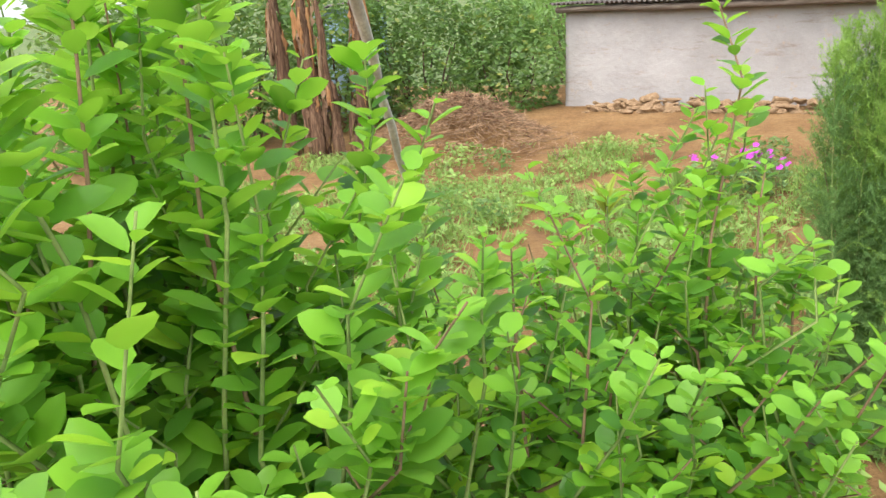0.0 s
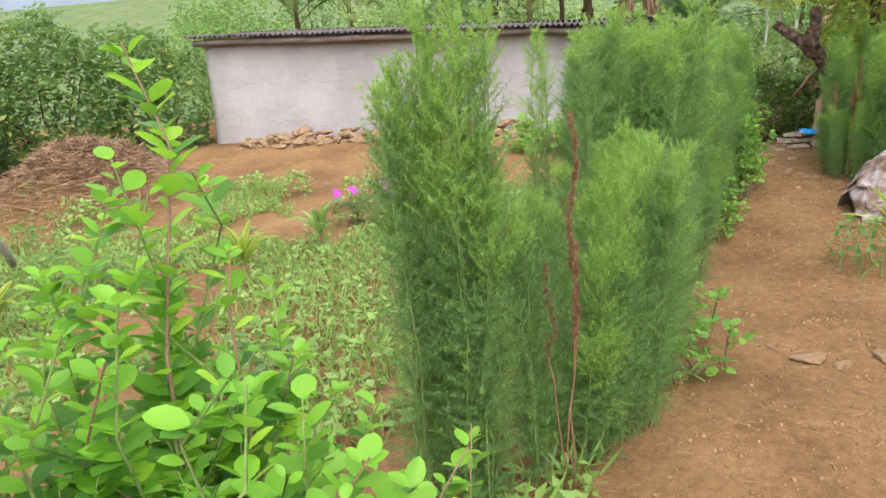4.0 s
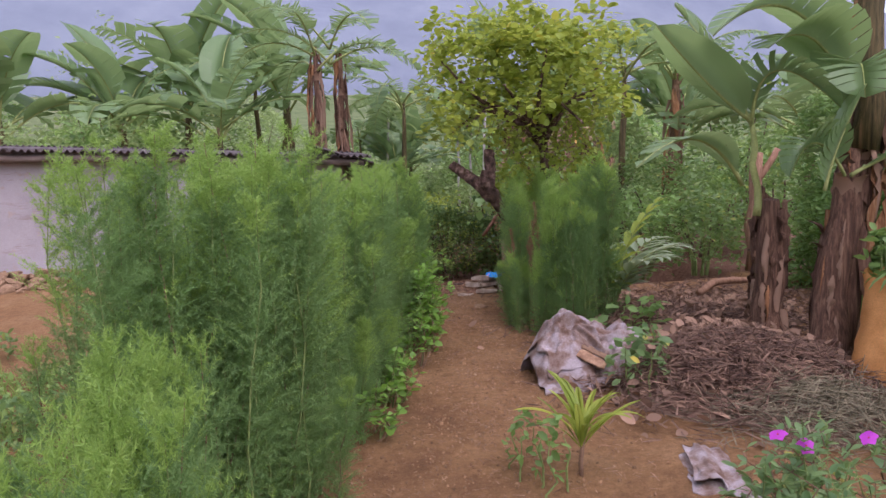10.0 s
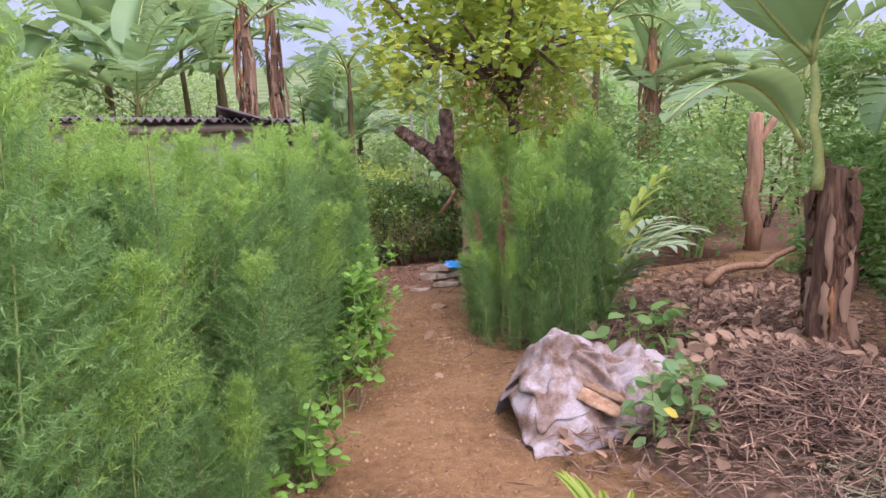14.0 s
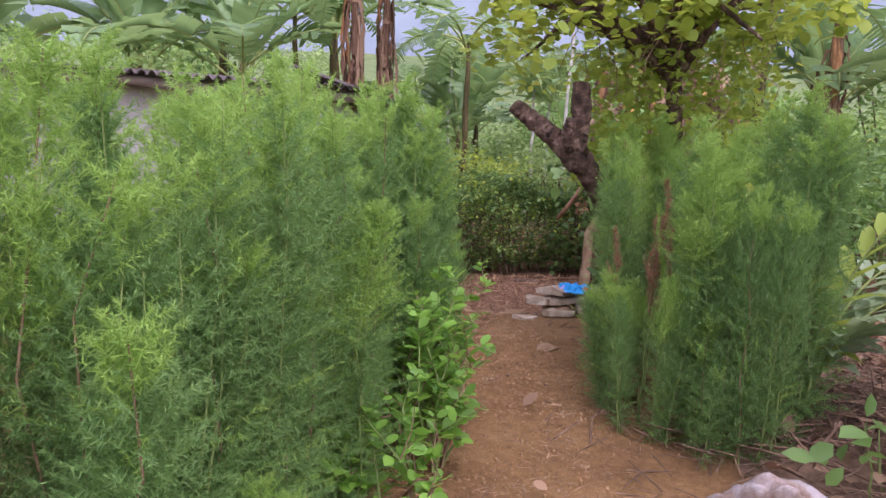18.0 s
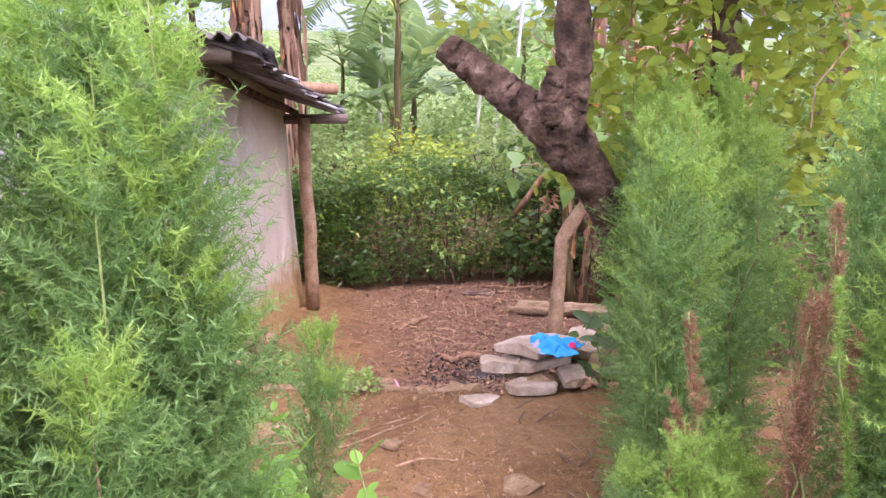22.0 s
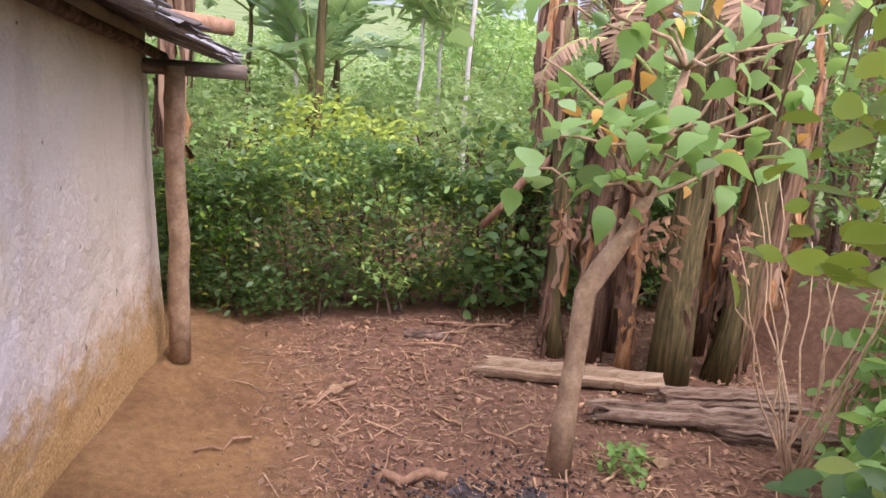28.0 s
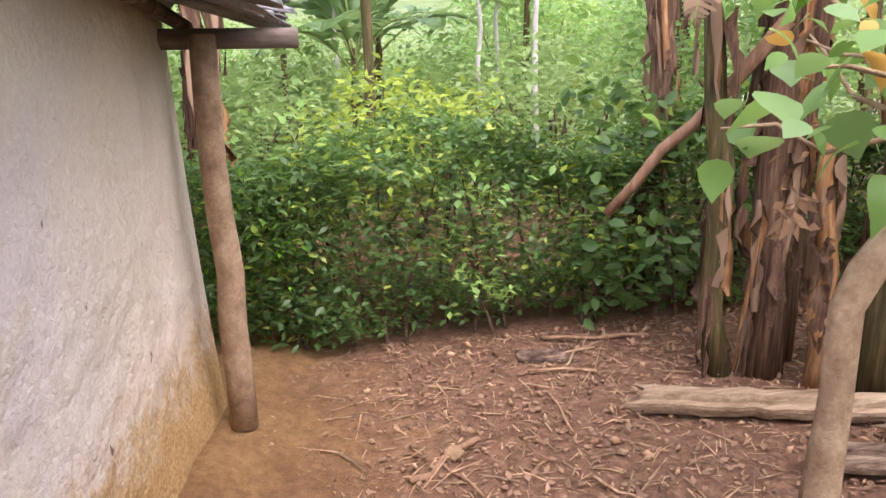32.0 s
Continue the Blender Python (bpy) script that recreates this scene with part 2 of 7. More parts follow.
M["bush"] = leaf_mat("mid_green_leaf", (0.07, 0.15, 0.04), (0.19, 0.33, 0.085), (0.42, 0.62, 0.14), 0.45, 0.4)
M["lime"] = leaf_mat("yellow_green_leaf", (0.13, 0.22, 0.03), (0.33, 0.42, 0.06), (0.6, 0.65, 0.1), 0.45, 0.45, (0.55, 0.48, 0.05), 0.96)
M["banana"] = leaf_mat("banana_leaf", (0.1, 0.18, 0.075), (0.19, 0.3, 0.125), (0.42, 0.58, 0.18), 0.35, 0.4)
M["pale_leaf"] = leaf_mat("pale_green_leaf", (0.22, 0.32, 0.16), (0.4, 0.5, 0.3), (0.5, 0.6, 0.3), 0.4, 0.35)
M["dry_leaf"] = leaf_mat("dry_leaf", (0.1, 0.058, 0.036), (0.36, 0.23, 0.145), (0.4, 0.25, 0.15), 0.8, 0.2)
M["grass"] = leaf_mat("weed_green", (0.13, 0.22, 0.05), (0.28, 0.42, 0.11), (0.5, 0.65, 0.16), 0.5, 0.35)
M["peri"] = leaf_mat("grey_green_leaf", (0.06, 0.14, 0.045), (0.2, 0.32, 0.115), (0.38, 0.55, 0.15), 0.4, 0.38, (0.55, 0.45, 0.05), 0.92)
M["petal"] = leaf_mat("magenta_petal", (0.42, 0.03, 0.42), (0.6, 0.08, 0.58), (0.75, 0.15, 0.75), 0.5, 0.35)
M["soil"] = None


def soil_nodes(t, b):
    vec = coords(t)
    big, mid, fine = noisy(t, vec, 1.3, 6.0, 0.65), noisy(t, vec, 16.0, 8.0, 0.75), noisy(t, vec, 90.0, 3.0, 0.7)
    c = ramp(t, big, [(0.3, (0.205, 0.116, 0.058)), (0.52, (0.315, 0.187, 0.088)), (0.72, (0.39, 0.247, 0.125))])
    c = mixed(t, 0.75, c, ramp(t, mid, [(0.3, (0.5, 0.47, 0.45)), (0.7, (1.25, 1.2, 1.15))]), "MULTIPLY")
    c = mixed(t, 0.4, c, ramp(t, fine, [(0.3, (0.6, 0.58, 0.55)), (0.7, (1.3, 1.3, 1.3))]), "MULTIPLY")
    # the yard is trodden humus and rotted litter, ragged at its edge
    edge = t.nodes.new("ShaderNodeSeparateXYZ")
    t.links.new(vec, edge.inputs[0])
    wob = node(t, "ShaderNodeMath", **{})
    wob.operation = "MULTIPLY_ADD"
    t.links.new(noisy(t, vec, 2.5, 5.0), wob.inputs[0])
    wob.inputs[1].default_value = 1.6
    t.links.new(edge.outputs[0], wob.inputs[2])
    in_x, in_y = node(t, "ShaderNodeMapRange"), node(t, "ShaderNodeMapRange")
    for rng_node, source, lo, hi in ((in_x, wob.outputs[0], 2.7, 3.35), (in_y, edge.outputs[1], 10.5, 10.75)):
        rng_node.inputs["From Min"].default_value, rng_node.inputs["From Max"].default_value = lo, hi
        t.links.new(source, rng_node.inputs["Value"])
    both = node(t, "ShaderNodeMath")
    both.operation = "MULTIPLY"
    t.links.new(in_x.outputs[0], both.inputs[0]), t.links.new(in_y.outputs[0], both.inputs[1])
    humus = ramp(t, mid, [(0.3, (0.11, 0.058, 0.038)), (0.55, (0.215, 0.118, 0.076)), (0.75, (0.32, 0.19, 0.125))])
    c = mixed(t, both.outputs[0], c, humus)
    # grass takes over on the slope beyond the plots
    sep = t.nodes.new("ShaderNodeSeparateXYZ")
    t.links.new(vec, sep.inputs[0])
    far = node(t, "ShaderNodeMapRange")
    for key, value in (("From Min", 16.0), ("From Max", 24.0)):
        far.inputs[key].default_value = value
    t.links.new(sep.outputs[1], far.inputs["Value"])
    sward = ramp(t, noisy(t, vec, 0.12, 6.0, 0.7), [(0.35, (0.085, 0.125, 0.045)), (0.55, (0.14, 0.18, 0.075)), (0.72, (0.21, 0.2, 0.11))])
    c = mixed(t, far.outputs[0], c, sward)
    t.links.new(c, b.inputs["Base Color"])
    b.inputs["Roughness"].default_value = 0.95
    b.inputs["Specular IOR Level"].default_value = 0.1
    add = node(t, "ShaderNodeMath")
    t.links.new(mid, add.inputs[0]), t.links.new(fine, add.inputs[1])
    bump(t, b, add.outputs[0], 0.9, 0.024)


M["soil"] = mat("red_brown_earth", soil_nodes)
M["stone"] = stuff_mat("pale_brown_stone", [(0.3, (0.2, 0.12, 0.065)), (0.55, (0.345, 0.225, 0.13)), (0.8, (0.48, 0.35, 0.235))], 2.2, 0.9, 0.7, 0.02, 14, 0.0)
M["slab"] = stuff_mat("weathered_slab", [(0.3, (0.4, 0.29, 0.195)), (0.5, (0.58, 0.46, 0.34)), (0.7, (0.7, 0.6, 0.48))], 5, 0.9, 0.9, 0.02, 30, 0.3)
M["bark"] = stuff_mat("dark_bark", [(0.32, (0.045, 0.029, 0.022)), (0.45, (0.105, 0.065, 0.047)), (0.56, (0.17, 0.106, 0.078)), (0.7, (0.31, 0.225, 0.17))], 14, 0.9, 0.9, 0.035, 40, 0.0)
M["wood"] = stuff_mat("weathered_wood", [(0.3, (0.2, 0.11, 0.065)), (0.7, (0.36, 0.22, 0.14))], 6, 0.85, 0.5, 0.006, 40, 0.3, (4, 4, 0.6))
M["clod"] = stuff_mat("dry_clods", [(0.3, (0.2, 0.12, 0.06)), (0.55, (0.33, 0.205, 0.11)), (0.75, (0.46, 0.33, 0.21))], 5, 0.95, 0.5, 0.004, 60, 0.6)
M["cut_wood"] = stuff_mat("pale_dry_wood", [(0.3, (0.38, 0.24, 0.15)), (0.7, (0.58, 0.42, 0.28))], 6, 0.85, 0.5, 0.006, 40, 0.3)
M["young_bark"] = stuff_mat("brown_young_bark", [(0.3, (0.2, 0.125, 0.075)), (0.55, (0.34, 0.225, 0.14)), (0.75, (0.46, 0.34, 0.23))], 9, 0.9, 0.7, 0.01, 40)
M["pole"] = stuff_mat("grey_pole", [(0.3, (0.36, 0.33, 0.3)), (0.7, (0.58, 0.55, 0.5))], 6, 0.85, 0.4, 0.004)
M["twig"] = stuff_mat("twig_brown", [(0.3, (0.17, 0.10, 0.06)), (0.7, (0.36, 0.24, 0.15))], 6, 0.9, 0.4, 0.004)
M["dry_stem"] = stuff_mat("dry_banana_stem", [(0.25, (0.055, 0.032, 0.022)), (0.45, (0.19, 0.108, 0.066)), (0.75, (0.42, 0.29, 0.185))], 6, 0.85, 0.8, 0.015, 30, 0.6, (9, 9, 0.4))
M["old_stem"] = stuff_mat("dark_old_banana_stem", [(0.25, (0.04, 0.024, 0.018)), (0.48, (0.14, 0.08, 0.052)), (0.78, (0.33, 0.21, 0.13))], 6, 0.85, 0.8, 0.015, 30, 0.6, (9, 9, 0.4))
M["dark_hedge"] = leaf_mat("dense_hedge_leaf", (0.03, 0.072, 0.026), (0.105, 0.18, 0.056), (0.32, 0.5, 0.09), 0.4, 0.4, (0.42, 0.46, 0.08), 0.93)
M["slope_leaf"] = leaf_mat("light_green_leaf", (0.11, 0.19, 0.06), (0.29, 0.39, 0.15), (0.5, 0.64, 0.2), 0.5, 0.45)
M["young"] = leaf_mat("fresh_green_leaf", (0.07, 0.16, 0.03), (0.2, 0.39, 0.06), (0.45, 0.75, 0.09), 0.42, 0.4)
M["dry_strip"] = stuff_mat("orange_brown_sheath", [(0.25, (0.16, 0.075, 0.035)), (0.5, (0.36, 0.18, 0.08)), (0.75, (0.55, 0.36, 0.2))], 6, 0.8, 0.6, 0.01, 30, 0.6, (9, 9, 0.4))
M["green_trunk"] = stuff_mat("olive_banana_stem", [(0.3, (0.035, 0.028, 0.014)), (0.5, (0.105, 0.085, 0.034)), (0.62, (0.17, 0.12, 0.055)), (0.75, (0.32, 0.19, 0.09))], 5, 0.7, 0.5, 0.012, 30, 0.0, (9, 9, 0.4))
M["split_log"] = stuff_mat("cracked_grey_log", [(0.3, (0.12, 0.075, 0.05)), (0.48, (0.3, 0.2, 0.14)), (0.7, (0.5, 0.38, 0.28))], 5, 0.9, 1.0, 0.03, 26, 0.0, (0.5, 5, 5))
M["cloth"] = stuff_mat("dusty_white_sacking", [(0.36, (0.15, 0.09, 0.06)), (0.47, (0.25, 0.185, 0.155)), (0.6, (0.37, 0.325, 0.325))], 7.5, 0.8, 0.5, 0.004, 110)
M["orange"] = stuff_mat("orange_sacking", [(0.3, (0.5, 0.22, 0.06)), (0.7, (0.72, 0.36, 0.12))], 5, 0.7, 0.5, 0.004, 120)
M["roof"] = stuff_mat("rusty_grey_sheet", [(0.3, (0.05, 0.035, 0.03)), (0.6, (0.13, 0.11, 0.105)), (0.8, (0.3, 0.28, 0.28))], 4, 0.6, 0.3, 0.003)
M["yard_leaf"] = leaf_mat("rotting_leaf", (0.10, 0.056, 0.035), (0.27, 0.158, 0.1), (0.3, 0.18, 0.1), 0.85, 0.1)
M["tin"] = stuff_mat("dull_torn_tin", [(0.3, (0.1, 0.085, 0.085)), (0.5, (0.26, 0.25, 0.255)), (0.75, (0.5, 0.49, 0.5))], 5, 0.5, 0.3, 0.003)
M["litter"] = stuff_mat("dry_litter", [(0.3, (0.18, 0.1, 0.06)), (0.7, (0.47, 0.32, 0.205))], 9, 0.9, 0.4, 0.003, 40, 0.8)
M["mud"] = stuff_mat("crumbling_mud", [(0.3, (0.2, 0.13, 0.09)), (0.55, (0.4, 0.3, 0.22)), (0.8, (0.56, 0.5, 0.46))], 9, 0.95, 0.8, 0.02, 40)
M["eave_wood"] = stuff_mat("grey_eave_timber", [(0.3, (0.1, 0.075, 0.06)), (0.6, (0.2, 0.155, 0.125)), (0.8, (0.3, 0.25, 0.21))], 6, 0.9, 0.5, 0.006, 40, 0.0, (0.6, 4, 4))
M["compost"] = stuff_mat("rotting_straw", [(0.3, (0.1, 0.06, 0.045)), (0.7, (0.29, 0.195, 0.135))], 9, 0.9, 0.4, 0.003, 40, 0.8)
M["brush"] = stuff_mat("grey_green_brushwood", [(0.3, (0.13, 0.12, 0.07)), (0.7, (0.32, 0.29, 0.19))], 9, 0.9, 0.4, 0.003, 40, 0.6)
M["pale_log"] = stuff_mat("pale_weathered_log", [(0.3, (0.22, 0.14, 0.085)), (0.5, (0.36, 0.25, 0.16)), (0.7, (0.5, 0.38, 0.27))], 5, 0.9, 0.8, 0.02, 26, 0.0, (0.5, 5, 5))
M["ash"] = stuff_mat("ash_and_char", [(0.35, (0.025, 0.02, 0.02)), (0.55, (0.075, 0.06, 0.06)), (0.75, (0.2, 0.175, 0.18))], 7, 0.95, 0.6, 0.01, 60)


def plaster_nodes(t, b):
    vec = coords(t)
    n1, n2, n3 = noisy(t, vec, 1.4, 5.0), noisy(t, vec, 7.0, 6.0, 0.65), noisy(t, vec, 60.0, 3.0)
    # cool skylight on the side wall is put into the lilac stops
    c = ramp(t, n1, [(0.35, (0.62, 0.55, 0.48)), (0.46, (0.54, 0.51, 0.58)), (0.62, (0.64, 0.61, 0.69))])
    # patches where the whitewash has worn to mud, most of them near the foot
    sep = t.nodes.new("ShaderNodeSeparateXYZ")
    t.links.new(vec, sep.inputs[0])
    wav = node(t, "ShaderNodeMath")
    wav.operation = "MULTIPLY_ADD"
    t.links.new(n2, wav.inputs[0])
    wav.inputs[1].default_value = -0.9
    t.links.new(sep.outputs[2], wav.inputs[2])
    low = node(t, "ShaderNodeMapRange")
    low.inputs["From Min"].default_value, low.inputs["From Max"].default_value = -0.72, -0.3
    t.links.new(wav.outputs[0], low.inputs["Value"])
    foot = ramp(t, low.outputs[0], [(0.0, (1, 1, 1)), (0.45, (0.7, 0.7, 0.7)), (0.62, (0.3, 0.3, 0.3)), (1.0, (0, 0, 0))])
    mud = ramp(t, n3, [(0.3, (0.32, 0.185, 0.075)), (0.7, (0.5, 0.325, 0.15))])
    patch = ramp(t, noisy(t, vec, 2.6, 6.0, 0.7), [(0.56, (0, 0, 0)), (0.7, (0.8, 0.8, 0.8))])
    c = mixed(t, patch, c, (0.44, 0.33, 0.24))
    wash = node(t, "ShaderNodeMapRange")      # rain has washed mud over the far half of the wall
    wash.inputs["From Min"].default_value, wash.inputs["From Max"].default_value, wash.inputs["To Max"].default_value = 11.2, 13.2, 0.9
    warp = node(t, "ShaderNodeMath")
    warp.operation = "MULTIPLY_ADD"
    t.links.new(n1, warp.inputs[0])
    warp.inputs[1].default_value = 2.2
    low_y = node(t, "ShaderNodeMath")
    low_y.operation = "SUBTRACT"
    t.links.new(sep.outputs[1], low_y.inputs[0])
    low_y.inputs[1].default_value = 1.1
    t.links.new(low_y.outputs[0], warp.inputs[2])
    t.links.new(warp.outputs[0], wash.inputs["Value"])
    c = mixed(t, wash.outputs[0], c, (0.62, 0.515, 0.4))
    mp = node(t, "ShaderNodeMapping", Scale=(2.2, 2.2, 0.35))
    t.links.new(vec, mp.inputs["Vector"])
    drip = ramp(t, noisy(t, mp.outputs[0], 1.6, 5.0, 0.6), [(0.48, (0, 0, 0)), (0.72, (0.6, 0.6, 0.6))])
    c = mixed(t, drip, c, (0.42, 0.32, 0.23))
    c = mixed(t, foot, c, mud)
    c = mixed(t, 0.35, c, ramp(t, n3, [(0.3, (0.7, 0.68, 0.66)), (0.7, (1.1, 1.1, 1.1))]), "MULTIPLY")
    hole = node(t, "ShaderNodeMapping", Scale=(2.0, 2.0, 0.8))
    t.links.new(vec, hole.inputs["Vector"])
    wander = node(t, "ShaderNodeTexNoise", Scale=9.0, Detail=3.0)
    t.links.new(vec, wander.inputs["Vector"])
    jig = mixed(t, 0.2, hole.outputs[0], wander.outputs["Color"], "ADD")
    v = node(t, "ShaderNodeTexVoronoi", Scale=3.7)
    t.links.new(jig, v.inputs["Vector"])
    pits = ramp(t, v.outputs["Distance"], [(0.05, (0.16, 0.1, 0.065)), (0.085, (1, 1, 1))])
    c = mixed(t, 0.75, c, pits, "MULTIPLY")
    t.links.new(c, b.inputs["Base Color"])
    b.inputs["Roughness"].default_value = 0.95
    b.inputs["Specular IOR Level"].default_value = 0.15
    bump(t, b, noisy(t, vec, 9.0, 5.0, 0.62), 0.7, 0.05)


M["plaster"] = mat("worn_whitewash", plaster_nodes)


def limewash_nodes(t, b):
    vec = coords(t)
    n1, n2, n3 = noisy(t, vec, 1.2, 5.0), noisy(t, vec, 8.0, 6.0, 0.65), noisy(t, vec, 70.0, 3.0)
    c = ramp(t, n1, [(0.3, (0.32, 0.295, 0.29)), (0.6, (0.41, 0.38, 0.375))])
    # low courses show as darker, crumbling lines
    sq = node(t, "ShaderNodeMapping", Scale=(0.8, 0.8, 5.2))
    t.links.new(vec, sq.inputs["Vector"])
    lines = ramp(t, noisy(t, sq.outputs[0], 1.5, 6.0, 0.75), [(0.34, (0.72, 0.6, 0.5)), (0.44, (1, 1, 1))])
    c = mixed(t, 0.7, c, lines, "MULTIPLY")
    c = mixed(t, ramp(t, n2, [(0.6, (0, 0, 0)), (0.74, (0.7, 0.7, 0.7))]), c, (0.42, 0.31, 0.22))
    c = mixed(t, 0.3, c, ramp(t, n3, [(0.3, (0.7, 0.68, 0.66)), (0.7, (1.1, 1.1, 1.1))]), "MULTIPLY")
    t.links.new(c, b.inputs["Base Color"])
    b.inputs["Roughness"].default_value = 0.95
    b.inputs["Specular IOR Level"].default_value = 0.15
    bump(t, b, noisy(t, vec, 9.0, 5.0, 0.6), 0.6, 0.03)


M["limewash"] = mat("flaking_limewash", limewash_nodes)


def plain(name, colour, rough=0.6, metal=0.0):
    def nodes(t, b):
        n = noisy(t, coords(t), 14.0, 3.0)
        c = mixed(t, 0.25, colour, ramp(t, n, [(0.3, (0.6, 0.6, 0.6)), (0.7, (1.15, 1.15, 1.15))]), "MULTIPLY")
        t.links.new(c, b.inputs["Base Color"])
        b.inputs["Roughness"].default_value, b.inputs["Metallic"].default_value = rough, metal
    return mat(name, nodes)


M["pink"] = plain("pink_plastic", (0.88, 0.2, 0.44), 0.4)
M["blue"] = plain("bright_blue_cotton", (0.02, 0.32, 0.75), 0.9)
M["lilac"] = plain("lilac_cotton", (0.42, 0.36, 0.75), 0.9)
M["red"] = plain("red_cotton", (0.75, 0.04, 0.12), 0.9)
M["ink"] = plain("dark_print", (0.25, 0.09, 0.03), 0.8)
M["tarp"] = plain("pale_blue_sheet", (0.3, 0.42, 0.55), 0.6)

# ---- ground ----
def yard_edge(x):
    """The y at which the path's level drops to the yard, along x."""
    return 10.5 - 0.22 * np.clip((x - 1.9) / 0.9, 0, 1) + 0.25 * np.clip((1.5 - x) / 0.5, 0, 1)


def ground_z(x, y):
    x, y = np.asarray(x, float), np.asarray(y, float)
    # beds left of the hedge climb gently to the stones under the hut
    bed = 0.42 * np.clip((y - 5.0) / 5.6, 0, 1) ** 1.5 * np.clip((0.6 - x) / 2.0, 0, 1)
    heap = 0.12 * np.exp(-((x - 4.1) ** 2 / 1.2 + (y - 6.4) ** 2 / 1.6))
    rough = 0.012 * np.sin(3.1 * x + 1.3 * y) * np.sin(2.3 * y - 0.7 * x)
    inside = np.clip((y - yard_edge(x)) / 0.10, 0, 1) * np.clip((x - 0.75) / 0.1, 0, 1) * np.clip((6.6 - x) / 0.5, 0, 1)
    inside *= np.clip((17.5 - y) / 1.5, 0, 1)
    swept = 0.10 * np.clip((1.34 + 0.17 * (y - 10.95) - x) / 0.35, 0, 1)      # trodden strip along the wall
    back = np.clip((y - 16.0) / 6.0, 0, 1) * -0.5
    hill = 0.045 * np.clip(y - 30, 0, 400) + 0.00016 * np.clip(y - 30, 0, 400) ** 2
    hill = hill + 0.35 * np.floor(hill / 0.9) * (hill > 0.9) * 0.3
    return bed + heap + rough * (1 - 0.5 * inside) - (0.60 - swept) * inside + back * (inside < 0.5) + hill


def grid_sheet(xs, ys):
    X, Y = np.meshgrid(xs, ys)
    V = np.stack([X, Y, ground_z(X, Y)], -1).reshape(-1, 3)
    n, m = len(xs), len(ys)
    i = (np.arange(m - 1)[:, None] * n + np.arange(n - 1)[None]).ravel()
    return V, np.stack([i, i + 1, i + n + 1, i + n], 1)


xs = np.concatenate([np.geomspace(-900, -8, 22), np.arange(-7.5, 8.01, 0.08), np.geomspace(8.5, 900, 22)])
ys = np.concatenate([-np.geomspace(400, 4, 14), np.arange(-3.5, 18, 0.08), np.geomspace(18.3, 420, 40)])
V, F = grid_sheet(xs, ys)
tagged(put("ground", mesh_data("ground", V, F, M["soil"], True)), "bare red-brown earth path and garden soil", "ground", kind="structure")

# ---- hut ----
HC = np.array([0.92, 11.0])          # near corner of hut
HL = np.array([-6.2, 10.85])         # far left end of the front wall
HB = np.array([1.43, 14.3])         # back end of the side wall


def wall_sheet(a, b, z0a, z0b, z1a, z1b, thick, seed, n=40, m=14, along=0.0, lean=(0.0, 0.0)):
    """A mud wall with a wavy face from a to b."""
    a, b = np.asarray(a, float), np.asarray(b, float)
    d = unit(b - a)
    nrm = np.array([d[1], -d[0]])
    t, u = np.linspace(0, 1, n), np.linspace(0, 1, m)
    T, U = np.meshgrid(t, u)
    L = np.linalg.norm(b - a)
    out = np.zeros_like(T)
    for i in range(m):
        for j in range(n):
            p = Vector((T[i, j] * L * 1.1 + seed, U[i, j] * 2.8, seed))
            out[i, j] = 0.035 * noise.noise(p * 1.3) + 0.011 * noise.noise(p * 4) + 0.005 * noise.noise(p * 9) + 0.002 * noise.noise(p * 22)
    out *= np.clip(T * L / 0.35, 0, 1) * np.clip((1 - T) * L / 0.35, 0, 1)      # corners stay true
    out += 0.05 * (1 - U) ** 3
    z = (z0a + (z0b - z0a) * T) * (1 - U) + (z1a + (z1b - z1a) * T) * U
    out += (z - 0.6) * (lean[0] * (1 - T) + lean[1] * T)
    xy = a[None, None] + (b - a)[None, None] * T[..., None] + nrm[None, None] * out[..., None] + d * (along * (z - 0.6) * T ** 8)[..., None]
    front = np.concatenate([xy, z[..., None]], -1).reshape(-1, 3)
    back = np.concatenate([(a[None, None] + (b - a)[None, None] * T[..., None] - nrm * thick), z[..., None]], -1).reshape(-1, 3)
    V = np.vstack([front, back])
    F, K = [], n * m
    for i in range(m - 1):
        for j in range(n - 1):
            q = (i * n + j, i * n + j + 1, (i + 1) * n + j + 1, (i + 1) * n + j)
            F += [q, tuple(k + K for k in q[::-1])]
    for j in range(n - 1):
        F += [((m - 1) * n + j, (m - 1) * n + j + 1, (m - 1) * n + j + 1 + K, (m - 1) * n + j + K), (j + 1, j, j + K, j + 1 + K)]
    for i in range(m - 1):
        F += [(i * n, (i + 1) * n, (i + 1) * n + K, i * n + K), ((i + 1) * n + n - 1, i * n + n - 1, i * n + n - 1 + K, (i + 1) * n + n - 1 + K)]
    return V, F


hut = thing("mud_hut", "low whitewashed mud hut under a rusty corrugated roof", "hut")
part("front_wall", wall_sheet(HL, HC, 0.1, -0.1, 2.12, 1.86, 0.22, 3.0, 90, along=0.10), M["limewash"], hut, "white-washed, flaking mud wall")
part("side_wall", wall_sheet(HC + (0.0, 0.03), HB, -0.62, -0.62, 1.84, 1.62, 0.22, 9.0, 120, 80, lean=(0.10, -0.04)), M["plaster"], hut, "whitewashed mud wall tinted lilac for skylight, brown at the foot")
part("corner_edge", tube(bent((0.90, 10.96, 0.2), (1.035, 10.95, 1.8), 40, 0.004, 8), 0.013, 8, True, 0.4, 5), M["mud"], hut, "broken plaster edge showing mud")
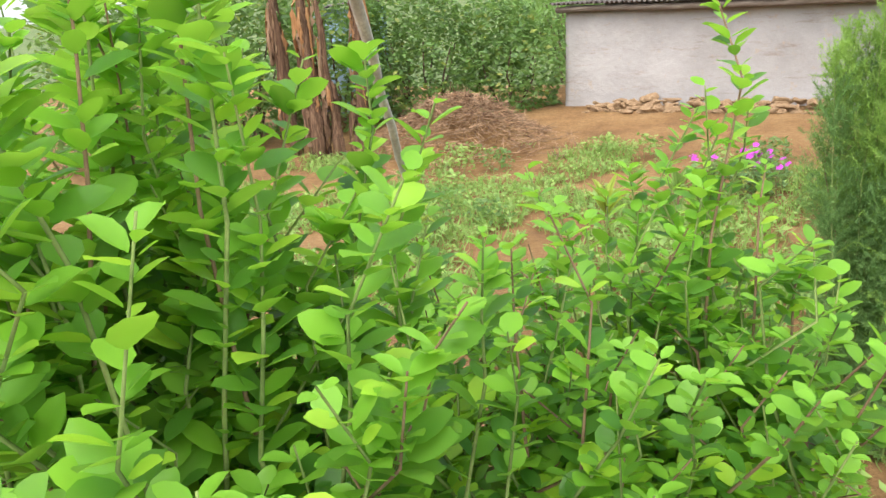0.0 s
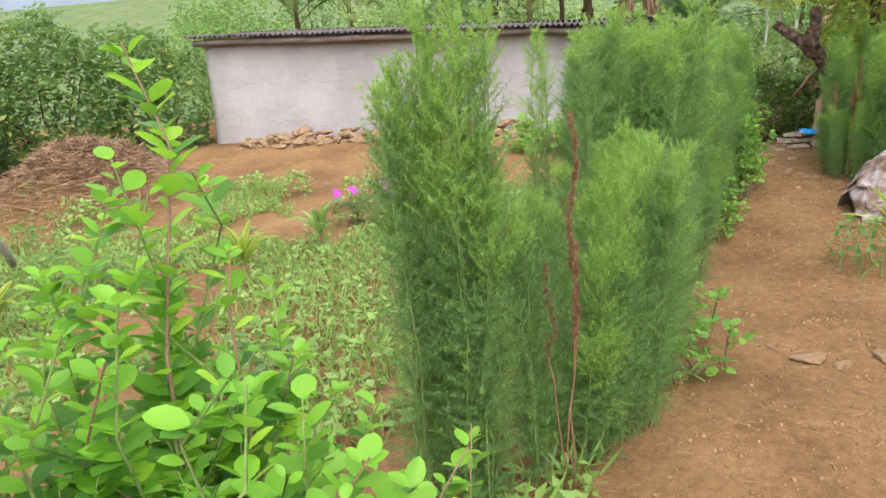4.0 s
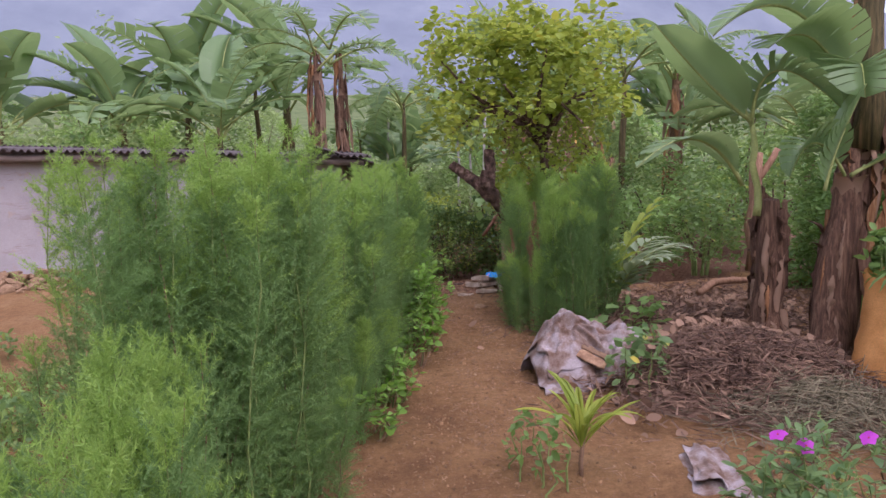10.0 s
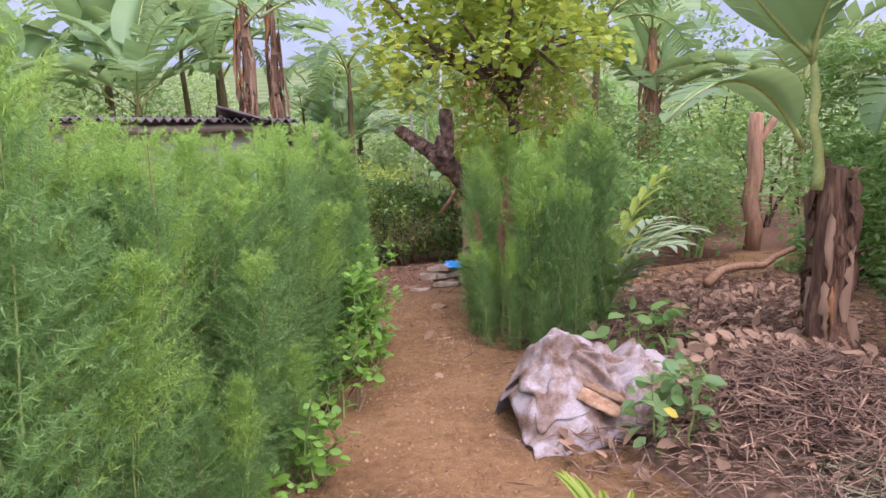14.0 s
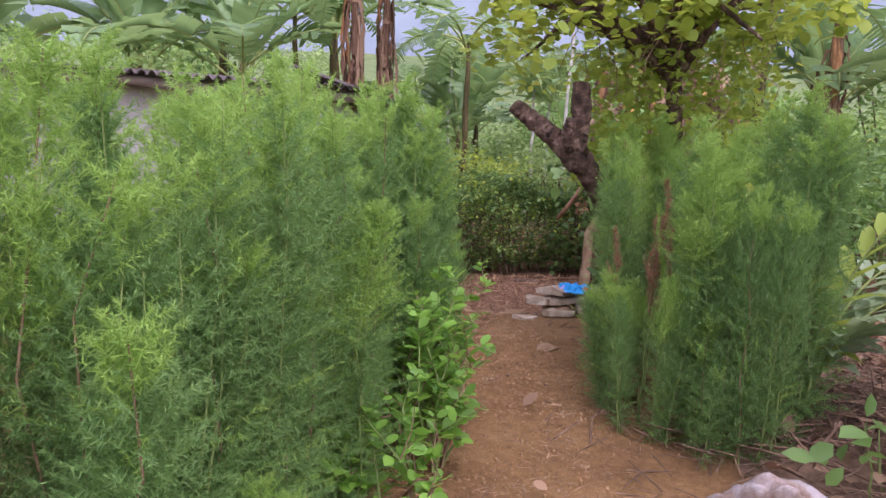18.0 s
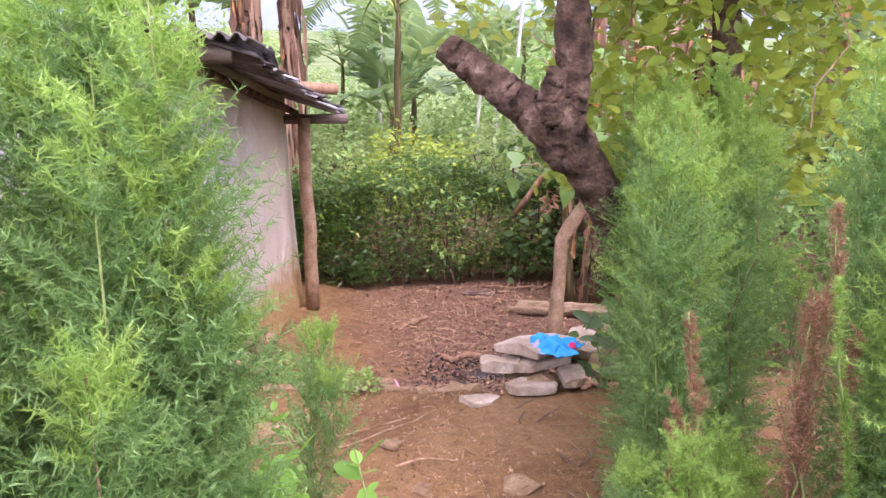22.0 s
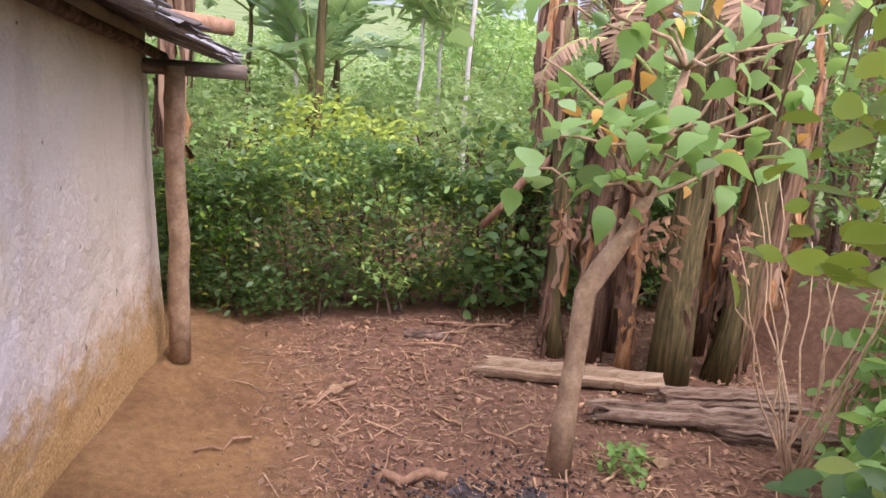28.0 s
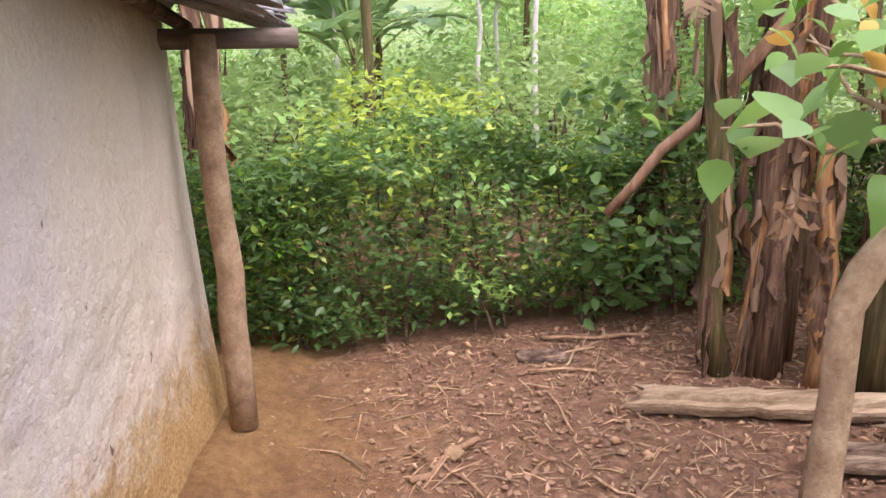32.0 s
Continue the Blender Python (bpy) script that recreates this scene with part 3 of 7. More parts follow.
part("back_wall", wall_sheet(HB + (-0.1, 0), np.array([-6.0, 14.9]), -0.62, 0.3, 1.62, 2.1, 0.22, 15.0, 30), M["plaster"], hut)
part("left_wall", wall_sheet(np.array([-6.05, 14.8]), HL + (0.12, 0.1), 0.3, 0.35, 2.1, 2.1, 0.2, 21.0, 20), M["plaster"], hut)


def corrugated(a, b, c, d, waves, thick=0.012, n=8, ragged=0.0, seed=1):
    """A corrugated sheet over the quad a b c d; waves run along a-b."""
    r = np.random.default_rng(seed)
    k = waves * 6 + 1
    s, t = np.linspace(0, 1, k), np.linspace(0, 1, n)
    S, T = np.meshgrid(s, t)
    a, b, c, d = (np.asarray(p, float) for p in (a, b, c, d))
    P = ((1 - S) * (1 - T))[..., None] * a + (S * (1 - T))[..., None] * b + (S * T)[..., None] * c + ((1 - S) * T)[..., None] * d
    nrm = unit(np.cross(b - a, d - a))
    P += nrm * (0.02 * np.sin(S * waves * 2 * np.pi))[..., None]
    if ragged:
        P[0] += (d - a) / np.linalg.norm(d - a) * (r.standard_normal(k) * ragged)[:, None]
        P[:, -1] += (b - a) / np.linalg.norm(b - a) * (r.standard_normal(n) * ragged)[:, None]
    V = np.vstack([P.reshape(-1, 3), (P - nrm * thick).reshape(-1, 3)])
    F, K = [], n * k
    for i in range(n - 1):
        for j in range(k - 1):
            q = (i * k + j, i * k + j + 1, (i + 1) * k + j + 1, (i + 1) * k + j)
            F += [q, tuple(v + K for v in q[::-1])]
    for j in range(k - 1):
        F += [(j + 1, j, j + K, j + 1 + K), ((n - 1) * k + j, (n - 1) * k + j + 1, (n - 1) * k + j + 1 + K, (n - 1) * k + j + K)]
    for i in range(n - 1):
        F += [(i * k, (i + 1) * k, (i + 1) * k + K, i * k + K), ((i + 1) * k + k - 1, i * k + k - 1, i * k + k - 1 + K, (i + 1) * k + k - 1 + K)]
    return V, F


# low-pitched roof: the ridge runs along the front, sheets lap each other
for i in range(9):
    xa, xb = -6.4 + i * 0.86, -6.4 + i * 0.86 + 0.92
    za, zb = 2.16 - 0.035 * i, 2.16 - 0.035 * (i + 1)
    part("roof_sheet", corrugated((xa, 10.62, za), (xb, 10.62, zb), (xb, 12.7, zb + 0.09), (xa, 12.7, za + 0.09), 11, ragged=0.015, seed=i), M["roof"], hut)
for i in range(9):
    xa, xb = -6.4 + i * 0.86, -6.4 + i * 0.86 + 0.92
    za, zb = 2.16 - 0.035 * i, 2.16 - 0.035 * (i + 1)
    part("roof_sheet", corrugated((xb, 15.2, zb - 0.2), (xa, 15.2, za - 0.2), (xa, 12.6, za + 0.11), (xb, 12.6, zb + 0.11), 11, ragged=0.015, seed=i + 30), M["roof"], hut)
# ragged sheets over the side wall, falling outwards
for i in range(4):
    ya, yb = 10.7 + i * 0.95, 10.7 + i * 0.95 + 1.02
    z = 1.86 - 0.075 * i
    part("eave_sheet", corrugated((1.40 + 0.16 * i, ya, z - 0.10), (1.46 + 0.16 * i, yb, z - 0.16), (0.62 + 0.16 * i, yb, z + 0.10), (0.56 + 0.16 * i, ya, z + 0.16), 10, ragged=0.05, seed=i + 60), M["tin" if i % 2 else "roof"], hut, "torn rusty roof sheet")
for i, (x, y, z, w) in enumerate([(1.36, 11.25, 1.78, 0.5), (1.5, 12.1, 1.70, 0.62), (1.63, 12.95, 1.63, 0.5), (1.76, 13.6, 1.57, 0.5)]):
    part("torn_tin", corrugated((x + 0.1, y - w / 2, z - 0.055), (x + 0.17, y + w / 2, z - 0.085), (x - 0.26, y + w / 2, z + 0.075), (x - 0.33, y - w / 2, z + 0.1), 2, 0.005, 8, 0.05, 130 + i), M["tin"], hut, "pale torn tin curling over the eave")
part("fascia", tube(bent((-6.3, 10.7, 2.05), (1.3, 10.74, 1.76), 12, 0.012, 2), 0.05, 7, True, 0.08), M["eave_wood"], hut, "rough dark timber under the eave")
part("rafter", tube(bent((1.05, 10.9, 1.72), (1.5, 14.3, 1.47), 6, 0.01, 2), 0.035, 7), M["bark"], hut)
part("cross_beam", tube(bent((0.6, 14.2, 1.42), (2.02, 14.2, 1.41), 5, 0.008, 3), 0.05, 8), M["eave_wood"], hut, "round wooden cross beam")
part("roof_pole", tube(bent((0.2, 14.3, 1.74), (1.93, 14.75, 1.72), 5, 0.01, 4), 0.06, 8), M["wood"], hut, "reddish log end on the roof")
part("corner_post", tube(bent((1.61, 14.04, -0.52), (1.585, 14.06, 1.42), 8, 0.008, 5), np.linspace(0.07, 0.06, 8), 12, True, 0.03), M["young_bark"], hut, "weathered round wooden post")


# ---- feathery bushes along the path ----
def feather_stem(height, radius, seed, sprays=132, needles=54, low=0.02, reach=1.0):
    """One upright stem of a bush standing at the origin, with its foxtail of fine needles. Also says which needles are young tips."""
    r = np.random.default_rng(seed)
    g = np.random.default_rng(seed // 3 * 17)
    a, q = g.uniform(0, 2 * np.pi) + r.uniform(-0.35, 0.35), np.clip(np.sqrt(g.uniform(0, 1)) + r.uniform(-0.16, 0.16), 0, 1) * radius
    base = np.array([np.cos(a) * q * 0.62, np.sin(a) * q * 0.62, 0])
    h = height * (1 - 0.42 * g.uniform(0, 1) ** 3 * (0.25 + 0.75 * q / radius)) * r.uniform(0.88, 1.0)
    P = bent(base, (np.cos(a) * q, np.sin(a) * q, h), 6, 0.012 * height, seed)
    t = low + (1 - low) * r.uniform(0, 1, sprays) ** 0.8
    seg = np.minimum((t * 5).astype(int), 4)
    f = (t * 5 - seg)[:, None]
    b = P[seg] * (1 - f) + P[seg + 1] * f
    out = around(sprays, r, 0.25)
    dirs = unit(out + np.array([0, 0, 1]) * (0.2 + 0.8 * t)[:, None])
    length = (0.06 + 0.115 * np.minimum(1, (1 - t) * 3.2) ** 0.7) * np.minimum(1, 0.55 + t * 3) * r.uniform(0.65, 1.3, sprays) * reach
    u = r.uniform(0.02, 1, (sprays, needles)) ** 0.75
    pos = b[:, None] + dirs[:, None] * (length[:, None] * u)[..., None]
    nd = unit(dirs[:, None] * 0.55 + around(sprays * needles, r).reshape(sprays, needles, 3) * 1.0)
    size = r.uniform(0.014, 0.028, (sprays, needles)) * (1.15 - 0.3 * u)
    cloud = blend_clouds(scatter(NEEDLE, pos.reshape(-1, 3), nd.reshape(-1, 3), around(sprays * needles, r), size.ravel(), 1.3),
                         scatter(NEEDLE, b, dirs, around(sprays, r), length, 0.14))
    young = (t > (0.62 if g.uniform(0, 1) < 0.3 else 0.92)) | (r.uniform(0, 1, sprays) < 0.05)
    return tube(P, np.linspace(0.006, 0.0015, 6), 5, False), cloud, np.concatenate([np.repeat(young, needles), young])


def plume_mesh(cloud, young, main, tips):
    me = mesh_data("plume", cloud[0], cloud[1], M[main])
    me.materials.append(M[tips])
    me.polygons.foreach_set("material_index", young.astype(np.int32))
    return me


def fern_kinds(height, radius, sprays, needles):
    kinds = []
    for k in range(5):
        kind = []
        for j in range(20):
            st, cl, young = feather_stem(height, radius, 100 * k + j + 7, sprays, needles)
            kind.append((mesh_data("stem", st[0], st[1], M["fern_stem" if j % 5 else "twig"], True), plume_mesh(cl, young, "fern", "fern_tip")))
        kinds.append(kind)
    return kinds


FERN = fern_kinds(1.0, 0.36, 132, 46)
FERN_TALL = fern_kinds(1.72, 0.36, 155, 48)
FERN_SLIM = fern_kinds(1.72, 0.22, 155, 48)


def fern(x, y, h, turn, k, wide=1.0, stems=20, label="tall feathery bright green bush beside the earth path", group="feathery hedge along the path"):
    base, kinds = (1.72, FERN_TALL) if h > 1.25 else (1.0, FERN)
    if h > 1.25 and wide < 0.78:
        kinds, wide = FERN_SLIM, wide * 1.45
    ob = thing("feathery_bush", label, "bush", Matrix.Translation((x, y, float(ground_z(x, y)) - 0.01)) @ Matrix.Rotation(turn, 4, "Z") @ Matrix.Diagonal((wide, wide, h / base, 1)), group)
    for st, cl in kinds[k % 5][:round(stems * 0.85)]:
        put("plume", cl, put("stem", st, ob))
    return ob


row = [(-0.72, 1.85, 1.80, 0.55, 18), (-0.78, 1.97, 1.8, 0.5, 14), (-0.66, 1.9, 1.62, 0.5, 10), (-0.40, 2.15, 1.12, 0.75, 14), (-0.16, 2.45, 1.2, 0.8, 16), (-0.08, 2.9, 1.22, 0.85, 18), (0.05, 3.35, 1.24, 0.85, 18), (-0.3, 2.3, 0.75, 0.8, 12),
       (0.0, 3.95, 1.80, 1.05, 20), (0.17, 4.4, 1.82, 1.1, 20), (0.27, 4.85, 1.80, 1.05, 20), (0.42, 5.3, 1.77, 1.05, 20), (0.52, 5.75, 1.70, 1.0, 20), (0.66, 6.2, 1.66, 1.0, 20),
       (0.86, 6.65, 1.66, 1.05, 20), (1.04, 7.1, 1.7, 1.0, 20), (1.16, 7.55, 1.72, 0.95, 20), (1.24, 7.9, 1.74, 0.85, 22), (1.4, 7.98, 1.74, 0.7, 22), (0.78, 7.45, 1.64, 1.0, 20), (0.56, 6.75, 1.66, 1.0, 20),
       (-0.32, 4.3, 1.74, 0.9, 18), (-0.05, 5.2, 1.72, 0.9, 18), (0.22, 6.1, 1.66, 0.9, 18), (1.4, 8.35, 1.05, 0.8, 18), (1.5, 8.56, 1.04, 0.7, 16), (1.30, 8.85, 0.72, 0.85, 14),
       (0.8, 7.95, 1.5, 0.85, 18), (-0.02, 4.75, 1.76, 1.0, 20), (0.2, 5.5, 1.72, 1.0, 20),
       (0.42, 4.5, 0.8, 0.6, 10), (0.66, 5.4, 0.85, 0.6, 10), (0.93, 6.25, 0.7, 0.6, 10)]
for k, (x, y, h, w, n) in enumerate(row):
    fern(x, y, h, k * 2.4, k, w, n)
for k, (x, y, h, w, n) in enumerate([(2.9, 7.72, 1.5, 0.7, 16), (2.98, 8.05, 1.62, 0.85, 20), (3.3, 7.75, 1.72, 0.75, 16), (2.84, 8.6, 1.5, 0.8, 16), (3.02, 9.1, 1.64, 0.72, 18), (3.3, 8.5, 1.62, 0.85, 18), (2.66, 8.2, 0.8, 0.7, 12), (2.95, 7.5, 1.25, 0.7, 14), (2.72, 7.55, 0.7, 0.6, 10), (2.6, 7.78, 0.85, 0.55, 12), (3.3, 9.3, 1.66, 0.7, 18)]):
    fern(x, y, h, k * 1.9 + 1, k + 1, w, n)


# dead brown feathery shoots among the living ones
def dead_shoot(x, y, h, spread, seed, n=3, thick=0.5, label="withered brown feathery shoots among green bushes", skin="fern_dead", lean=None):
    """Withered shoots standing in one tuft: thin stalks, each with a narrow plume."""
    ob = thing("dead_shoot", label, "dead plant", Matrix.Translation((x, y, float(ground_z(x, y)))), "dead feathery shoots")
    r = np.random.default_rng(seed)
    for j in range(n):
        a, k = (r.uniform(0, 6.28) if lean is None else lean + 0.5 * r.standard_normal()), h * (1.0 if j == 0 else r.uniform(0.62, 0.95))
        q = spread * r.uniform(0.5, 1.0)
        P = bent((0.02 * math.cos(a), 0.02 * math.sin(a), 0), (q * math.cos(a), q * math.sin(a), k), 9, 0.014, seed + j)
        st = part("stem", tube(P, np.linspace(0.004, 0.002, 9), 5), M["dead_spindle" if skin == "dead_spindle" else "fern_stem"], ob)
        m = round(85 * k)
        t = r.uniform(0.6, 1, m) * 8
        i = np.minimum(t.astype(int), 7)
        b = P[i] + (P[i + 1] - P[i]) * (t - i)[:, None]
        d = unit(around(m, r, 0.3) + (0, 0, 2.0))
        lump = 0.55 + 0.6 * np.sin(t * 2.3 + j * 1.7) ** 2
        ln = thick * (0.04 + 0.09 * r.uniform(0, 1, m)) * lump * np.minimum(1, (8 - t) * 0.5 + 0.3)
        u = r.uniform(0, 1, (m, 30))
        pos = (b[:, None] + d[:, None] * (ln[:, None] * u)[..., None]).reshape(-1, 3)
        nd = unit(np.repeat(d, 30, 0) * 0.8 + around(m * 30, r))
        part("plume", scatter(NEEDLE, pos, nd, around(m * 30, r), r.uniform(0.01, 0.022, m * 30), 1.0), M[skin], st, smooth=False)


dead_shoot(-0.33, 1.96, 1.42, 0.07, 900, 3, 0.28, skin="dead_spindle")
dead_shoot(2.64, 7.98, 1.27, 0.12, 910, 5, 0.66, lean=0.4)
dead_shoot(2.6, 8.2, 1.02, 0.1, 920, 4, 0.5, lean=3.0)
dead_shoot(2.7, 7.8, 1.16, 0.12, 930, 3, 0.14, "thin yellow-green canes almost bare of needles", "fern_tip")


# ---- leafy masses ----
def leaf_mass(n, shape, size, place, r, up=0.6, wide=1.0):
    """n leaves at the places given by place(n, r), facing mostly upwards."""
    p = place(n, r)
    along = around(n, r, 0.5)
    upv = unit(around(n, r) * (1 - up) + np.array([0, 0, up]))
    return scatter(shape, p, along, upv, size * r.uniform(0.6, 1.25, n), wide)


def slab_place(x0, x1, y0, y1, z0, z1, lump=0.25, freq=1.1, skin=0.0, off=0.0):
    """Places in an uneven hedge body; skin pulls them to its surface."""
    def place(n, r):
        u = r.uniform(0, 1, (n, 3))
        if skin:
            face = r.uniform(0, 1, n) < skin
            ax = r.integers(0, 3, n)
            for a in range(3):
                k = face & (ax == a)
                u[k, a] = 1 - r.uniform(0, 0.12, k.sum()) if a == 2 else np.abs((r.uniform(0, 1, k.sum()) > 0.5) - r.uniform(0, 0.18, k.sum()))
        x, y = x0 + (x1 - x0) * u[:, 0], y0 + (y1 - y0) * u[:, 1]
        bulge = lump * np.array([noise.noise(Vector((a * freq + off, b * freq, c * 2))) for a, b, c in zip(x, y, u[:, 2])])
        z = z0 + (z1 - z0 + bulge) * u[:, 2]
        return np.stack([x, y + bulge * 0.6, z], 1)
    return place


# hedge behind the yard
r = np.random.default_rng(5)
hedge = thing("hedge", "thick dark green leafy hedge behind the yard", "hedge")
V1 = leaf_mass(32000, FOLD, 0.078, slab_place(1.3, 7.0, 15.05, 15.9, -0.5, 0.74, 0.5, 1.1, 0.6), r)
part("foliage", V1, M["dark_hedge"], hedge, smooth=False)
part("young_growth", leaf_mass(900, OVAL, 0.075, slab_place(1.4, 6.9, 15.1, 15.7, 0.45, 0.85, 1.0, 1.7, 0.5, 4.0), r, 0.7), M["bush"], hedge, "bright young leaves on the hedge top", smooth=False)["kind"] = "stuff"
for k, (xa, xb, za, zb, m) in enumerate([(2.0, 2.9, 0.3, 1.0, "lime"), (3.6, 4.3, -0.3, 0.5, "lime"), (1.4, 2.0, -0.1, 0.5, "shrub"), (2.9, 3.4, -0.4, 0.2, "grass"), (4.9, 5.8, 0.4, 1.1, "bush")]):
    part("young_growth", leaf_mass(240, FOLD, 0.075, slab_place(xa, xb, 14.98, 15.35, za, zb, 0.5, 2.0, 0.3, k), r, 0.6), M[m], hedge, smooth=False)["kind"] = "stuff"
part("broad_growth", leaf_mass(700, OVAL, 0.12, slab_place(3.9, 5.4, 14.9, 15.3, -0.5, 1.05, 0.6, 1.3, 0.5, 7.0), r, 0.5), M["dark_hedge"], hedge, "large dark leaves at the hedge end", smooth=False)["kind"] = "stuff"
for x in np.arange(1.5, 7.0, 0.13):
    part("stem", tube(bent((x, 15.3 + 0.25 * math.sin(x * 9), -0.65), (x + 0.2 * math.sin(x * 5), 15.45, 0.55), 4, 0.05, int(x * 90)), (0.016, 0.013, 0.01, 0.005), 5, False), M["bark"], hedge)


# ---- bananas, palms, trees ----
def banana_leaf(base, heading, length, width, rise, fall, torn, seed, petiole=0.25):
    """Blade and midrib: rises at `rise` degrees, then arches over by `fall` degrees."""
    n = 14
    h = np.array([math.cos(heading), math.sin(heading), 0])
    P, p = [np.asarray(base, float)], np.asarray(base, float)
    for i in range(n):
        e = radians(rise - fall * (i / n) ** 1.4)
        p = p + (h * math.cos(e) + np.array([0, 0, math.sin(e)])) * length / n
        P.append(p)
    return blade_on(np.array(P), width, torn, seed, petiole)


def arched_leaf(base, over, tip, width, torn, seed, petiole=0.12):
    """A leaf from base to tip that bends over near the point `over`."""
    t = np.linspace(0, 1, 15)[:, None]
    c = 2 * np.asarray(over, float) - (np.asarray(base, float) + np.asarray(tip, float)) / 2
    return blade_on((1 - t) ** 2 * np.asarray(base, float) + 2 * t * (1 - t) * c + t ** 2 * np.asarray(tip, float), width, torn, seed, petiole)


def blade_on(P, width, torn, seed, petiole):
    r = np.random.default_rng(seed)
    n = len(P) - 1
    length = np.linalg.norm(np.diff(P, axis=0), axis=1).sum()
    T = unit(np.gradient(P, axis=0))
    side = unit(np.cross(T, (0, 0, 1)) + 1e-6)
    up = np.cross(side, T)
    s = np.linspace(0, 1, n + 1)
    q = np.clip((s - petiole) / (1 - petiole), 0, 1)
    w = width * 1.35 * np.sin(np.pi * np.clip(q, 0, 1) ** 0.75) ** 0.55 * 0.5
    V, F = [], []
    for sg in (-1, 1):
        vee = 0.22 + 0.18 * r.standard_normal()
        for i in range(n):
            if q[i + 1] <= 0:
                continue
            rip = r.uniform(0, 1) < torn
            steps = 3 if torn > 0.5 else 1
            for k in range(steps):
                a, b = i + k / steps, i + (k + 1) / steps
                pa, pb = (P[i] + (P[i + 1] - P[i]) * (x - i) for x in (a, b))
                wa, wb = np.interp(a, range(n + 1), w), np.interp(b, range(n + 1), w)
                drop = (r.uniform(0.2, 1.1) if rip else 0.0) * 0.55
                gap = 0.25 if rip else 0.0
                slant = T[i] * 0.35
                oa = pa + (sg * side[i] + slant + up[i] * (vee - drop)) * wa + (pb - pa) * gap
                ob = pb + (sg * side[i] + slant + up[i] * (vee - drop)) * wb - (pb - pa) * gap
                ma, mb = (pa + oa) / 2 + up[i] * 0.06 * wa, (pb + ob) / 2 + up[i] * 0.06 * wb
                k0 = len(V)
                V += [pa, pb, mb, ma, ob, oa]
                F += [(k0, k0 + 1, k0 + 2, k0 + 3), (k0 + 3, k0 + 2, k0 + 4, k0 + 5)]
    V = np.array(V)
    if torn <= 0.5:      # an unbroken blade: weld the segments
        key, inv = np.unique(V.round(3), axis=0, return_inverse=True)
        inv = inv.ravel()
        V, F = key, [tuple(dict.fromkeys(int(inv[i]) for i in f)) for f in F]
        F = [f for f in F if len(f) > 2]
    rib = tube(P, np.linspace(0.022, 0.004, n + 1) * (length / 1.6) ** 0.5, 5)
    return (V, F), rib


M["rib"] = stuff_mat("pale_leaf_rib", [(0.3, (0.22, 0.28, 0.08)), (0.7, (0.38, 0.42, 0.15))], 4, 0.6, 0.2, 0.003)


def hanging_leaf(at, length, heading, seed, wide=0.013):
    """A dead banana leaf folded down against its stem."""
    r = np.random.default_rng(seed)
    n = 9
    h = np.array([math.cos(heading), math.sin(heading), 0])
    s = np.linspace(0, 1, n)
    side0 = np.cross(h, (0, 0, 1))
    P = np.asarray(at, float) + h * (0.02 + r.uniform(0.02, 0.2) * np.sin(s * 2.6))[:, None] * length * 0.5 + side0 * (r.uniform(-0.12, 0.12) * s * length)[:, None] - np.array([0, 0, 1]) * (s * length)[:, None]
    side = np.cross(h, (0, 0, 1))
    w = wide * np.sin(np.pi * s ** 0.7) ** 0.7 * r.uniform(0.4, 1.9) + 0.004
    jag = r.uniform(0.55, 1.3, (n, 2))
    V = np.concatenate([P - side * (w * jag[:, 0])[:, None] + h * 0.03 * r.standard_normal((n, 1)), P + h * 0.035, P + side * (w * jag[:, 1])[:, None] + h * 0.03 * r.standard_normal((n, 1))])
    F = [(i, i + 1, n + i + 1, n + i) for i in range(n - 1)] + [(n + i, n + i + 1, 2 * n + i + 1, 2 * n + i) for i in range(n - 1)]
    return V, F


